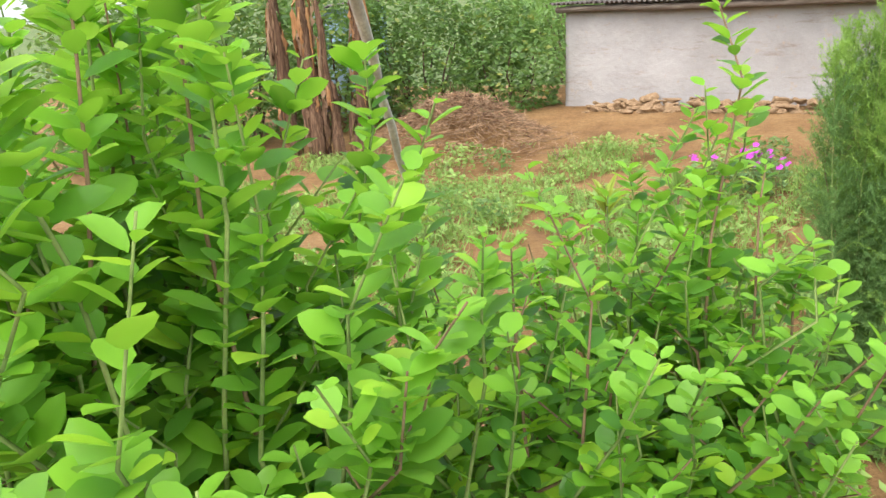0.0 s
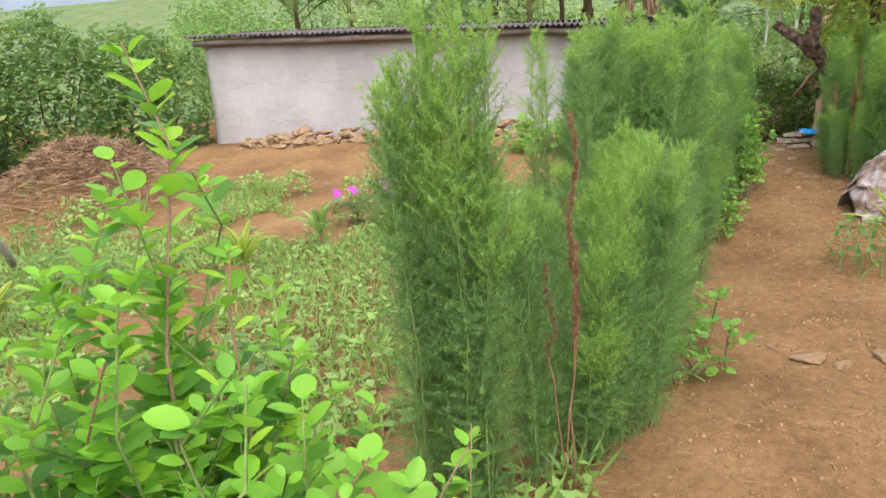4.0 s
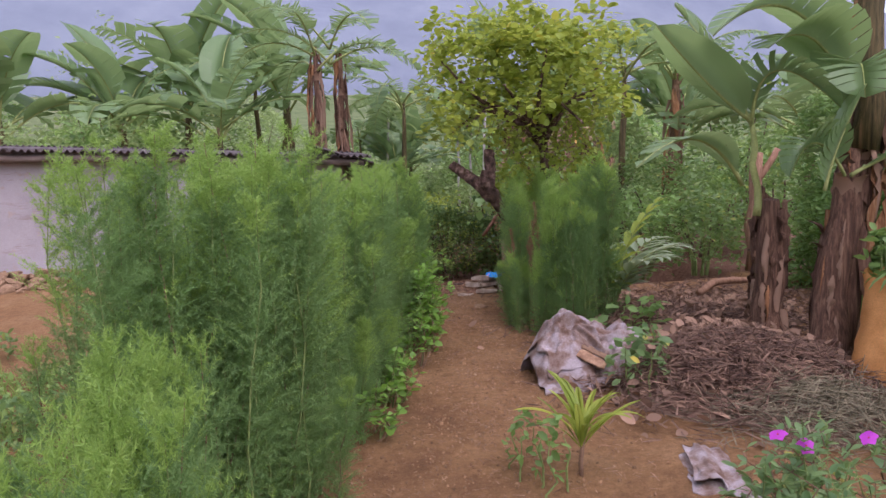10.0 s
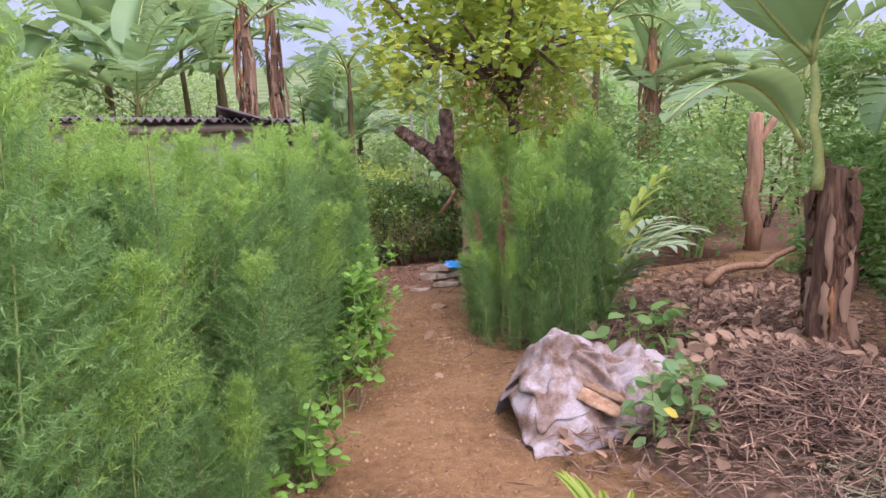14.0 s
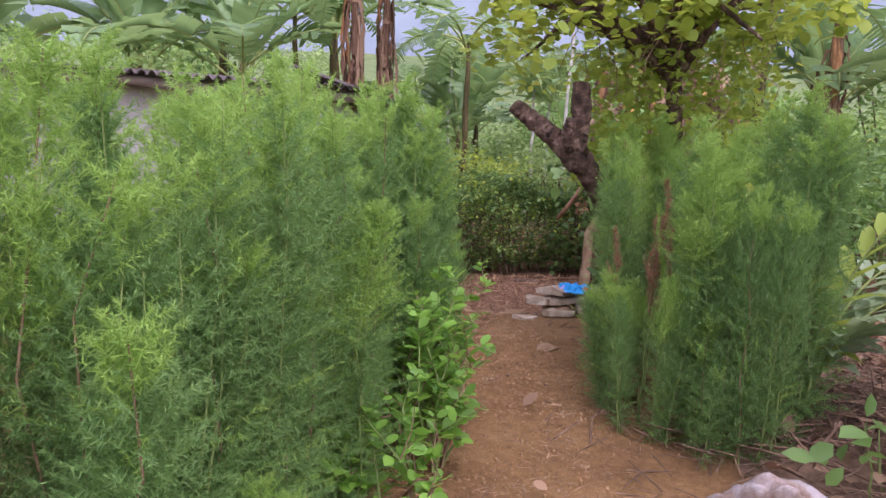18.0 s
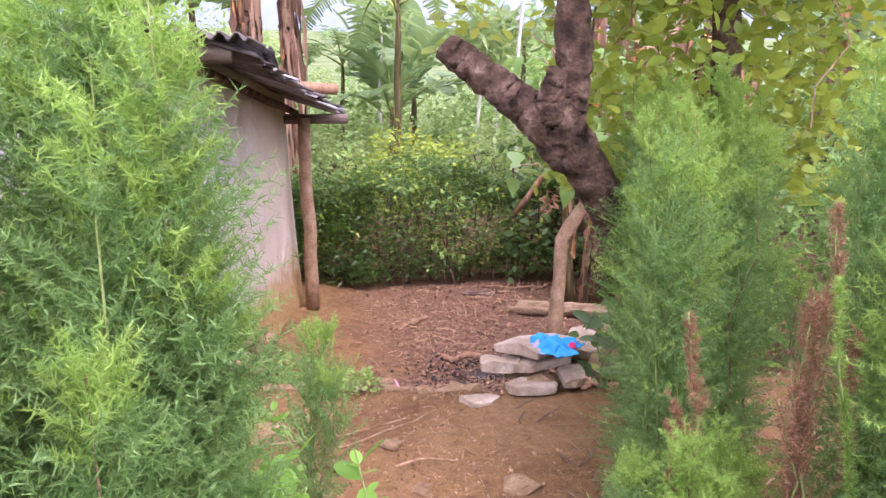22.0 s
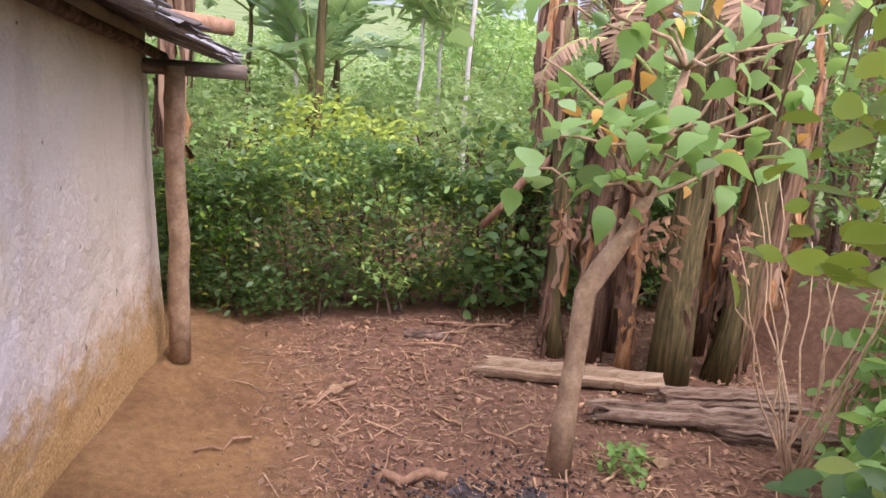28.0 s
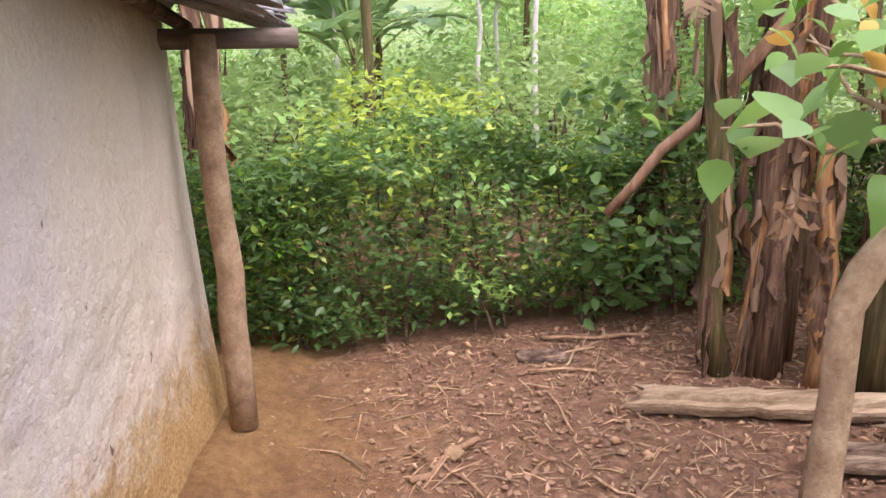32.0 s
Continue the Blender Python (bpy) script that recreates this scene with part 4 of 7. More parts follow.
def banana_stem(ob, base, top, r0, r1, seed, dead=10, label="", skin="dry_stem"):
    P = bent(base, top, 7, 0.02, seed)
    st = part("stem", tube(P, np.linspace(r0, r1, 7) * (1 + 0.05 * np.sin(np.arange(7) * 2.1)) * np.array([1.1, 1, 1, 1, 1, 0.95, 0.6]), 12, True, 0.06, seed), M[skin], ob, label)
    r = np.random.default_rng(seed)
    for k in range(int(dead * 2.0)):
        t, a = r.uniform(0.2, 1), r.uniform(0, 2 * np.pi)
        p = P[0] + (P[-1] - P[0]) * t
        rad = r0 + (r1 - r0) * t
        v, f = hanging_leaf(p + np.array([math.cos(a), math.sin(a), 0]) * rad * 0.85, min(r.uniform(0.1, 0.38) * (top[2] - base[2]), p[2] - base[2] + 0.02), a, seed * 50 + k, 0.013 + 0.02 * (k % 4 == 0))
        part("dry_sheath", (v, f), M[("dry_stem", "dry_leaf", "dry_strip")[k % 3] if skin == "dry_stem" else ("old_stem", "dry_leaf", "old_stem", "dry_strip")[k % 4]], st)
    for k in range(int(dead * 0.5)):      # sheaths that have come loose and bend away from the stem
        t, a = r.uniform(0.3, 1.0), r.uniform(0, 2 * np.pi)
        p = P[0] + (P[-1] - P[0]) * t
        h, L = np.array([math.cos(a), math.sin(a), 0]), r.uniform(0.12, 0.27)
        q = np.linspace(0, 1, 7)[:, None]
        C = p + h * ((r0 + r1) * 0.45 + L * 0.5 * q ** 2) + np.array([0, 0, 1]) * (L * q - 0.3 * L * q ** 3)
        e = np.cross(h, (0, 0, 1)) * r0 * 0.55
        w = (1 - 0.75 * q) * (1 + 0.25 * r.standard_normal((7, 1)))
        V = np.vstack([C - e * w - h * 0.3 * r0 * w, C, C + e * w - h * 0.3 * r0 * w])
        F = [(i, i + 1, 7 + i + 1, 7 + i) for i in range(6)] + [(7 + i, 7 + i + 1, 14 + i + 1, 14 + i) for i in range(6)]
        part("loose_sheath", (V, F), M[("dry_leaf", "dry_strip", "dry_stem")[k % 3] if skin == "dry_stem" else ("old_stem", "dry_leaf")[k % 2]], st)
    return P


def banana_plant(x, y, z, stems, leaves, label, seed, leaf_material="banana", name="banana_plant", skins=("dry_stem",), arched=()):
    ob = thing(name, label, "banana plant", Matrix.Translation((x, y, z)))
    for i, (b, t, r0, r1, dead) in enumerate(stems):
        banana_stem(ob, b, t, r0, r1, seed * 10 + i, dead, skin=skins[i % len(skins)])
    for i, (base, head, length, width, rise, fall, torn) in enumerate(leaves):
        blade, rib = banana_leaf(base, radians(head), length, width, rise, fall, torn, seed * 31 + i)
        lf = part("leaf", blade, M[leaf_material], ob)
        part("midrib", rib, M["rib"], lf)
    for i, (base, over, tip, width, torn) in enumerate(arched):
        blade, rib = arched_leaf(np.subtract(base, (x, y, z)), np.subtract(over, (x, y, z)), np.subtract(tip, (x, y, z)), width, torn, seed * 57 + i)
        part("midrib", rib, M["rib"], part("leaf", blade, M[leaf_material], ob))
    return ob


# the clump beside the path: old stems, a sucker and tall rolled leaves
banana_plant(4.15, 6.3, 0.1, [((-0.02, 0, -0.1), (-0.02, 0, 1.22), 0.13, 0.1, 13), ((0.1, 0.12, -0.1), (0.08, 0.1, 1.0), 0.1, 0.09, 6), ((-0.15, 0.0, 1.1), (-0.22, 0.0, 1.9), 0.03, 0.022, 0)], [],
             "banana plant with a brown shaggy stem and broad green leaves", 3, skins=("old_stem", "dry_stem", "rib"),
             arched=[((3.92, 6.3, 1.95), (3.5, 6.2, 2.22), (3.02, 6.1, 2.62), 0.42, 0.0), ((3.8, 6.2, 1.45), (3.35, 6.1, 1.8), (2.82, 6.0, 1.6), 0.34, 0.1),
                     ((3.94, 6.3, 1.9), (4.0, 6.1, 2.3), (4.4, 5.9, 2.0), 0.45, 0.0), ((3.95, 6.3, 1.9), (3.7, 6.5, 2.5), (3.5, 6.7, 2.9), 0.4, 0.2)])
banana_plant(4.35, 5.95, 0.1, [((-0.02, 0.0, -0.1), (0.3, 0.08, 1.7), 0.15, 0.09, 13), ((0.16, 0.1, -0.1), (0.5, 0.12, 2.3), 0.13, 0.08, 12), ((0.34, 0.05, 1.6), (0.44, 0.05, 3.6), 0.1, 0.085, 2)], [],
             "tall banana clump with dark brown peeling stems", 4, skins=("old_stem", "old_stem", "green_trunk"),
             arched=[((4.6, 6.05, 2.2), (3.98, 5.95, 2.72), (3.32, 5.85, 2.5), 0.46, 0.0), ((4.2, 5.8, 1.4), (4.26, 5.74, 1.75), (4.4, 5.66, 2.15), 0.42, 0.0),
                     ((4.8, 6.0, 2.25), (5.2, 5.9, 2.6), (5.76, 5.8, 2.9), 0.46, 0.0), ((4.5, 5.9, 1.5), (4.9, 5.8, 1.68), (5.36, 5.7, 1.72), 0.22, 0.2),
                     ((4.8, 6.1, 2.6), (4.85, 6.1, 3.3), (4.95, 6.1, 4.0), 0.5, 0.0), ((5.1, 6.6, 3.0), (4.5, 6.7, 3.2), (3.85, 6.8, 3.05), 0.4, 0.85),
                     ((4.75, 6.05, 2.9), (4.72, 5.95, 3.5), (4.7, 5.9, 4.1), 0.4, 0.0), ((4.45, 5.9, 1.5), (4.15, 5.85, 1.75), (3.95, 5.85, 1.5), 0.3, 0.1),
                     ((4.55, 6.0, 2.05), (4.2, 5.95, 2.5), (3.75, 5.85, 2.42), 0.55, 0.05), ((4.65, 6.0, 2.2), (5.1, 5.85, 2.4), (5.55, 5.75, 2.05), 0.55, 0.1), ((4.5, 5.95, 1.9), (4.45, 5.8, 2.3), (4.38, 5.65, 2.05), 0.5, 0.0)])
# dry clump at the yard's edge
dry = [((-0.62, 0.35, 0), (-0.82, 0.35, 2.6), 0.075, 0.055, 6), ((-0.38, 0.25, 0), (-0.42, 0.25, 3.3), 0.1, 0.075, 16), ((-0.12, 0.45, 0), (-0.1, 0.45, 3.2), 0.09, 0.07, 14), ((0.02, -0.25, 0), (0.0, -0.2, 3.0), 0.14, 0.11, 5),
       ((0.3, 0.1, 0), (0.38, 0.1, 3.3), 0.1, 0.07, 14), ((0.45, -0.25, 0), (0.75, -0.2, 2.8), 0.11, 0.08, 10), ((0.62, 0.3, 0), (0.85, 0.3, 3.2), 0.09, 0.07, 12), ((-0.2, 0.0, 0), (-0.25, 0.05, 1.5), 0.07, 0.05, 9), ((0.75, -0.1, 0), (1.1, -0.1, 2.4), 0.08, 0.06, 8)]
banana_plant(5.05, 13.75, -0.62, dry, [((0.25 * math.cos(a), 0.2 * math.sin(a), 2.2 + 0.2 * (i % 5)), math.degrees(a), 1.2, 0.26, 45, 150, 0.95) for i, a in enumerate(np.arange(0, 6.2, 0.62))], "clump of old banana stems, olive and brown, hung with dead leaves", 5, skins=("green_trunk", "old_stem", "old_stem", "green_trunk", "dry_stem", "green_trunk", "old_stem", "dry_strip", "dry_stem"), leaf_material="dry_leaf")
banana_plant(4.72, 15.5, -0.5, [((0, 0, 0), (0.05, 0, 3.2), 0.09, 0.07, 18)], [], "dead banana stem wrapped in hanging dry leaves", 6, name="dead_banana_plant", skins=("old_stem",))

# bananas beyond the hut and up the slope
FULL = [((0, 0, 2.4 - 0.15 * (i % 4)), h, 3.1 - 0.3 * (i % 3), 0.8, 78 - 11 * (i % 5), 52 + 16 * (i % 4), t) for i, (h, t) in enumerate([(80, 0.05), (130, 0.1), (40, 0.2), (200, 0.3), (340, 0.45), (170, 0.15), (10, 0.3), (280, 0.6), (100, 0.1), (230, 0.4), (310, 0.55)])]
first = banana_plant(-1.35, 19.2, 0.3, [((0, 0, -0.8), (0, 0, 2.5), 0.12, 0.08, 4)], FULL, "large green banana plant behind the hut", 8, skins=("green_trunk",))
first["group"] = "bananas on the slope"
for x, y, z, turn, s in ((-3.9, 21.0, 0.3, 1.2, 1.1), (-6.6, 20.5, 0.3, 2.6, 1.15), (-2.7, 24.0, 0.5, 4.4, 1.35), (8.0, 20.6, 0.2, 1.1, 1.2), (9.4, 17.0, 0.0, 0.7, 1.0), (11.0, 20.0, 0.6, 2.0, 1.0), (-8.8, 22.0, 0.6, 3.4, 1.1), (10.2, 13.5, 0.1, 5.0, 0.9), (0.2, 23.0, 0.6, 0.9, 1.4), (3.2, 21.5, -0.2, 0.4, 0.72), (3.9, 23.5, 0.0, 2.9, 0.8)):
    copy_thing(first, Matrix.Translation((x, y, z)) @ Matrix.Rotation(turn, 4, "Z") @ Matrix.Scale(s, 4))
# plants whose torn leaves hang low
droop = banana_plant(2.95, 18.6, 0.0, [((0, 0, -0.6), (0.08, 0, 3.3), 0.065, 0.05, 0)], [((0.06, 0, 3.25 - 0.1 * (i % 3)), h, 2.1 + 0.2 * (i % 3), 0.5, 52 - 9 * (i % 4), 105 + 10 * (i % 3), 0.85) for i, h in enumerate((15, 60, 105, 150, 200, 245, 290, 330))], "banana plant with torn hanging leaves on the slope", 10, skins=("green_trunk",))
droop["group"] = "drooping bananas on the slope"
for x, y, z, turn, s in ((2.2, 22.0, 0.0, 1.0, 0.8), (6.0, 21.5, 0.0, 2.2, 0.95), (-0.6, 21.5, 0.3, 5.0, 1.2), (6.9, 14.8, -0.2, 0.6, 1.15)):
    copy_thing(droop, Matrix.Translation((x, y, z)) @ Matrix.Rotation(turn, 4, "Z") @ Matrix.Scale(s, 4))
banana_plant(1.0, 16.3, -0.2, [((0, 0, -0.4), (-0.1, 0, 4.4), 0.1, 0.06, 26), ((0.3, 0.3, -0.4), (0.42, 0.2, 4.3), 0.09, 0.06, 22), ((-0.55, 0.2, -0.4), (-0.05, 0.1, 2.6), 0.075, 0.06, 10)],
             [((-0.1 + 0.3 * (i % 2), 0, 3.9 + 0.15 * (i % 4)), h, 2.2, 0.55, 48 - 8 * (i % 3), 95 + 8 * (i % 3), 0.9) for i, h in enumerate((20, 75, 160, 210, 330, 350, 250, 290, 110, 185))], "old banana clump with pinkish-brown shaggy stems", 9, skins=("old_stem",))
banana_plant(8.2, 15.2, 0.2, [((0, 0, -0.5), (0.1, 0, 3.3), 0.16, 0.1, 14)], [((0.1, 0, 3.1), h, 2.2, 0.55, 60, 95, 0.9) for h in (20, 95, 140, 190, 240, 320)], "banana plant with shredded leaves", 12)
# dead clump at the far edge of the garden
banana_plant(-8.2, 6.6, 0.0, [((0, 0, -0.1), (-0.1, 0, 2.6), 0.1, 0.07, 14), ((0.5, 0.4, -0.1), (0.6, 0.4, 2.8), 0.09, 0.06, 12), ((-0.6, 0.1, -0.1), (-0.7, 0, 2.4), 0.09, 0.06, 12), ((0.25, 0.2, -0.1), (0.1, 0.1, 2.3), 0.08, 0.05, 8)], [((0, 0, 2.4), h, 1.8, 0.5, 50, 100, 0.9) for h in (20, 110, 190, 300)], "dead-looking banana clump with hanging brown leaves", 14, skins=("old_stem",))


def frond(base, heading, length, rise, fall, leaflets, size, wide, seed):
    """A feather palm leaf: rachis and rows of long leaflets."""
    r = np.random.default_rng(seed)
    n = 12
    h = np.array([math.cos(heading), math.sin(heading), 0])
    P, p = [np.asarray(base, float)], np.asarray(base, float)
    for i in range(n):
        e = radians(rise - fall * (i / n) ** 1.3)
        p = p + (h * math.cos(e) + np.array([0, 0, math.sin(e)])) * length / n
        P.append(p)
    P = np.array(P)
    t = np.linspace(0.2, 0.99, leaflets)
    k = np.minimum((t * n).astype(int), n - 1)
    pos = P[k] + (P[k + 1] - P[k]) * (t * n - k)[:, None]
    T = unit(P[k + 1] - P[k])
    side = unit(np.cross(T, (0, 0, 1)) + 1e-6)
    leaves = []
    for sg in (-1, 1):
        along = unit(sg * side + T * (0.5 + t[:, None]) + np.array([0, 0, -0.15]) + 0.08 * r.standard_normal((leaflets, 3)))
        across = unit(np.cross(along, np.array([0, 0, 1.0]) + 0.1 * r.standard_normal((leaflets, 3))))
        up = np.cross(across, along)
        s = size * (0.55 + 0.6 * np.sin(np.pi * t ** 0.8))
        for i in range(leaflets):
            m = Matrix.Identity(4)
            for c, v in ((0, across[i] * s[i] * wide), (1, along[i] * s[i]), (2, up[i] * s[i]), (3, pos[i])):
                for q in range(3):
                    m[q][c] = float(v[q])
            leaves.append(m)
    return leaves, tube(P, np.linspace(0.014, 0.003, n + 1), 5)


LANCE = (np.array([(0, 0, 0), (-.07, .3, .02), (.07, .3, .02), (-.06, .7, -.03), (.06, .7, -.03), (0, 1, -.2), (0, .3, -.01), (0, .7, -.06)]),
         np.array([(0, 6, 1), (0, 2, 6), (1, 6, 7), (1, 7, 3), (6, 2, 4), (6, 4, 7), (3, 7, 5), (7, 4, 5)]))


def palm(x, y, z, fronds, label, material, seed, name="palm"):
    ob = thing(name, label, "palm", Matrix.Translation((x, y, z)))
    blade = mesh_data("leaflet", LANCE[0], LANCE[1], M[material], True)
    for i, (base, head, length, rise, fall, leaflets, size, wide) in enumerate(fronds):
        leaf, rachis = frond(base, radians(head), length, rise, fall, leaflets, size, wide, seed + i)
        stalk = part("rachis", rachis, M["rib"], ob)
        for m in leaf:
            put("leaflet", blade, stalk, "", m)
    return ob


palm(5.2, 4.8, 0.0, [((0, 0, 0.4), h, l, 62, 95, 15, 0.42, 0.9) for h, l in ((150, 1.25), (185, 1.3), (215, 1.2), (240, 1.35), (120, 1.2), (260, 1.1), (290, 1.1))], "young dark green palm with broad leaflets", "hedge", 61)
palm(3.5, 7.85, 0.0, [((0, 0, 0.2), h, l, 75, 75, 10, 0.34, 1.6) for h, l in ((340, 0.95), (20, 1.0), (300, 0.85), (60, 0.9))], "young palm with pale silvery green leaflets", "pale_leaf", 71)
palm(3.5, 7.85, 0.0, [((0, 0, 0.2), h, l, 84, 40, 8, 0.3, 1.7) for h, l in ((180, 1.15), (100, 1.2), (350, 1.15))], "young palm with upright bright green leaflets", "lime", 81)


# the pruned tree at the end of the path
tree = thing("pruned_tree", "old dark-barked tree with sawn stubs and a crown of creeper", "tree")


def limb(points, radii, name="limb", sides=14, seed=1, label="", rough=0.05):
    P = np.asarray(points, float)
    s = np.linspace(0, len(P) - 1, (len(P) - 1) * 14 + 1)
    Q = np.stack([np.interp(s, range(len(P)), P[:, i]) for i in range(3)], 1)
    for _ in range(12):
        Q[1:-1] = (Q[:-2] + 2 * Q[1:-1] + Q[2:]) / 4
    R = np.interp(s, range(len(P)), radii)
    rr = np.random.default_rng(seed)
    Q[1:-1] += 0.003 * rr.standard_normal((len(Q) - 2, 3))
    V, F = tube(Q, R, sides, True, rough * 0.5, seed)
    C = np.repeat(Q, sides, 0)
    out = unit(V - C)
    knob = np.array([0.05 * noise.noise(Vector(p) * 5) + 0.035 * abs(noise.noise(Vector(p) * 18)) + 0.04 * noise.noise(Vector(p) * 45) for p in V])
    V = V + out * (knob * np.repeat(R, sides))[:, None] * 2.2
    return part(name, (V, F), M["bark"], tree, label)


limb([(3.74, 9.86, -0.3), (3.6, 9.8, 0.0), (3.33, 9.67, 0.45), (3.065, 9.52, 0.8), (2.79, 9.36, 1.15), (2.6, 9.25, 1.4), (2.53, 9.2, 1.5)], [0.17, 0.12, 0.096, 0.09, 0.082, 0.078, 0.064], "trunk", 44, 2)
limb([(2.64, 9.3, 1.30), (2.48, 9.24, 1.46), (2.34, 9.28, 1.57), (2.18, 9.32, 1.69)], [0.078, 0.07, 0.06, 0.05], "sawn_stub", 28, 3, "thick sawn-off limb")
limb([(2.58, 9.26, 1.36), (2.62, 9.24, 1.56), (2.61, 9.24, 1.84)], [0.075, 0.062, 0.056], "sawn_stub", 28, 4, "upright sawn-off limb")
limb([(2.53, 9.2, 1.44), (2.515, 9.16, 1.53), (2.52, 9.13, 1.60)], [0.055, 0.045, 0.034], "sawn_stub", 20, 6, "short dark broken stub")
limb([(3.62, 9.86, -0.2), (3.5, 9.75, 0.8), (3.42, 9.6, 1.6), (3.34, 9.55, 2.4)], [0.1, 0.075, 0.06, 0.045], "limb", 14, 5)
for k in range(14):
    a = k * 0.47
    limb([(3.36, 9.56, 1.9 + 0.08 * (k % 4)), (3.15 + 0.55 * math.cos(a), 9.6 + 0.55 * math.sin(a), 2.4), (3.12 + 1.0 * math.cos(a), 9.65 + 1.0 * math.sin(a), 2.5 + 0.45 * math.sin(k * 2.1))], [0.04, 0.023, 0.009], "branch", 6, 20 + k)


def dome_place(cx, cy, cz, rx, ry, rz, skin=0.75, low=-0.6, lump=0.18, freq=1.4):
    def place(n, r):
        d = around(n, r)
        d[:, 2] = np.where(d[:, 2] < low, -d[:, 2], d[:, 2])
        q = np.where(r.uniform(0, 1, n) < skin, r.uniform(0.82, 1.0, n), r.uniform(0.3, 0.9, n))
        b = 1 + lump * np.array([noise.noise(Vector(v * freq + Vector((cx, cy, cz)))) for v in (Vector(w) for w in d)]) * 2
        return np.array([cx, cy, cz]) + d * (q * b)[:, None] * np.array([rx, ry, rz])
    return place


r = np.random.default_rng(17)
part("creeper_crown", leaf_mass(6200, ROUND, 0.088, dome_place(3.2, 9.7, 2.52, 1.22, 1.15, 1.0, 0.7, -0.5, 0.42, 1.9), r, 0.65, 1.4), M["lime"], tree, "yellow-green creeper leaves", smooth=False)
part("creeper_fringe", leaf_mass(2600, ROUND, 0.072, slab_place(2.78, 4.2, 9.25, 10.2, 1.1, 2.2, 0.3, 1.6), r, 0.4), M["lime"], tree, smooth=False)
for k in range(34):
    a = r.uniform(0, 6.28)
    p = np.array([3.2 + r.uniform(0.2, 0.95) * math.cos(a), 9.65 + r.uniform(0.2, 0.85) * math.sin(a), r.uniform(2.1, 2.6)]) + (0.25, 0.15, 0)
    part("hanging_vine", tube(bent(p, p + (0.15 * r.standard_normal(), 0.1 * r.standard_normal(), -r.uniform(0.3, 0.75)), 5, 0.04, k + 300), 0.0035, 4, False), M["twig"], tree)


# ---- bushes ----
def bush(x, y, rx, ry, rz, n, size, material, label, seed, shape=FOLD, z=None, name="bush", group="", up=0.55, stems=7, low=-0.2, lump=0.2):
    z = float(ground_z(x, y)) if z is None else z
    ob = thing(name, label, "bush", Matrix.Translation((x, y, z)), group)
    r = np.random.default_rng(seed)
    part("foliage", leaf_mass(n, shape, size, dome_place(0, 0, rz * 0.45, rx, ry, rz * 0.6, 0.65, low * 3, lump), r, up), M[material], ob, smooth=False)
    for k in range(stems):
        a = k * 6.28 / stems
        part("stem", tube(bent((0.1 * math.cos(a), 0.1 * math.sin(a), -0.05), (rx * 0.6 * math.cos(a), ry * 0.6 * math.sin(a), rz * 0.7), 5, 0.04 * min(rz, 1.2), seed + k), np.linspace(0.02, 0.006, 5) * max(0.3, min(rz, 1.8)), 5, False), M["bark"] if rz > 1.3 else M["fern_stem"], ob)
    return ob


def leafy_shrub(x, y, h, spread, shoots, seed, leaf=0.066, leader=None, material="shrub", label="bright green shrub with rounded oval leaves on upright shoots", dens=0.017, name="leafy_shrub", tall=0.5, singles=0, wide=1.15):
    ob = thing(name, label, "shrub", Matrix.Translation((x, y, 0)))
    r = np.random.default_rng(seed)
    for k in range(shoots):
        a, q = r.uniform(0, 6.28), np.sqrt(r.uniform(0, 1))
        tip = np.array([spread * q * math.cos(a), spread * q * math.sin(a), h * r.uniform(tall, 1.0) * (1 - 0.3 * q ** 2)])
        if k % 4 == 3:      # some shoots arch outwards
            tip = tip * (1.35, 1.35, 0.82)
        b = np.array([0.08 * math.cos(a), 0.08 * math.sin(a), 0.0])
        if leader is not None and k == 0:
            tip = np.asarray(leader, float) - (x, y, 0)
        P = bent(b, tip, 7, 0.045, seed * 40 + k)
        P[1:-1, 2] += 0.06 * h * np.sin(np.linspace(0, np.pi, 7))[1:-1]
        stem = part("shoot", tube(P, np.linspace(0.007, 0.0018, 7), 5, False), M["fern_stem"] if k % 3 else M["twig"], ob)
        L = np.linalg.norm(tip - b)
        n = int(L * 0.8 / dens)
        t = np.sort(0.22 + 0.78 * r.uniform(0, 1, n) ** 0.85)
        s = np.minimum((t * 6).astype(int), 5)
        p = P[s] + (P[s + 1] - P[s]) * (t * 6 - s)[:, None]
        T = unit(P[s + 1] - P[s])
        ang = np.arange(n) * 2.4 + r.uniform(-0.4, 0.4, n)
        out = np.stack([np.cos(ang), np.sin(ang), np.zeros(n)], 1)
        along = unit(out + T * r.uniform(0.35, 1.0, n)[:, None])
        up = unit(np.array([0, 0, 1.0]) + 0.5 * T - 0.35 * out + 0.3 * r.standard_normal((n, 3)))
        size = leaf * r.uniform(0.5, 1.3, n) * (1.05 - 0.4 * t ** 3)
        p = p + along * 0.006
        if singles:      # the leaves nearest the tip stand by themselves
            side = unit(np.cross(along, up))
            upn = np.cross(side, along)
            for i in range(max(0, n - singles), n):
                m = Matrix.Identity(4)
                for col, v in ((0, side[i] * size[i] * 1.15), (1, along[i] * size[i]), (2, upn[i] * size[i]), (3, p[i])):
                    for w in range(3):
                        m[w][col] = float(v[w])
                put("leaf", SHRUB_LEAF[int(r.integers(0, 4))], stem, "", m)
            n = max(0, n - singles)
        part("leaf_spray", scatter(ROUND, p[:n], along[:n], up[:n], size[:n], wide), M[material], stem, smooth=True)["kind"] = "stuff"
    return ob


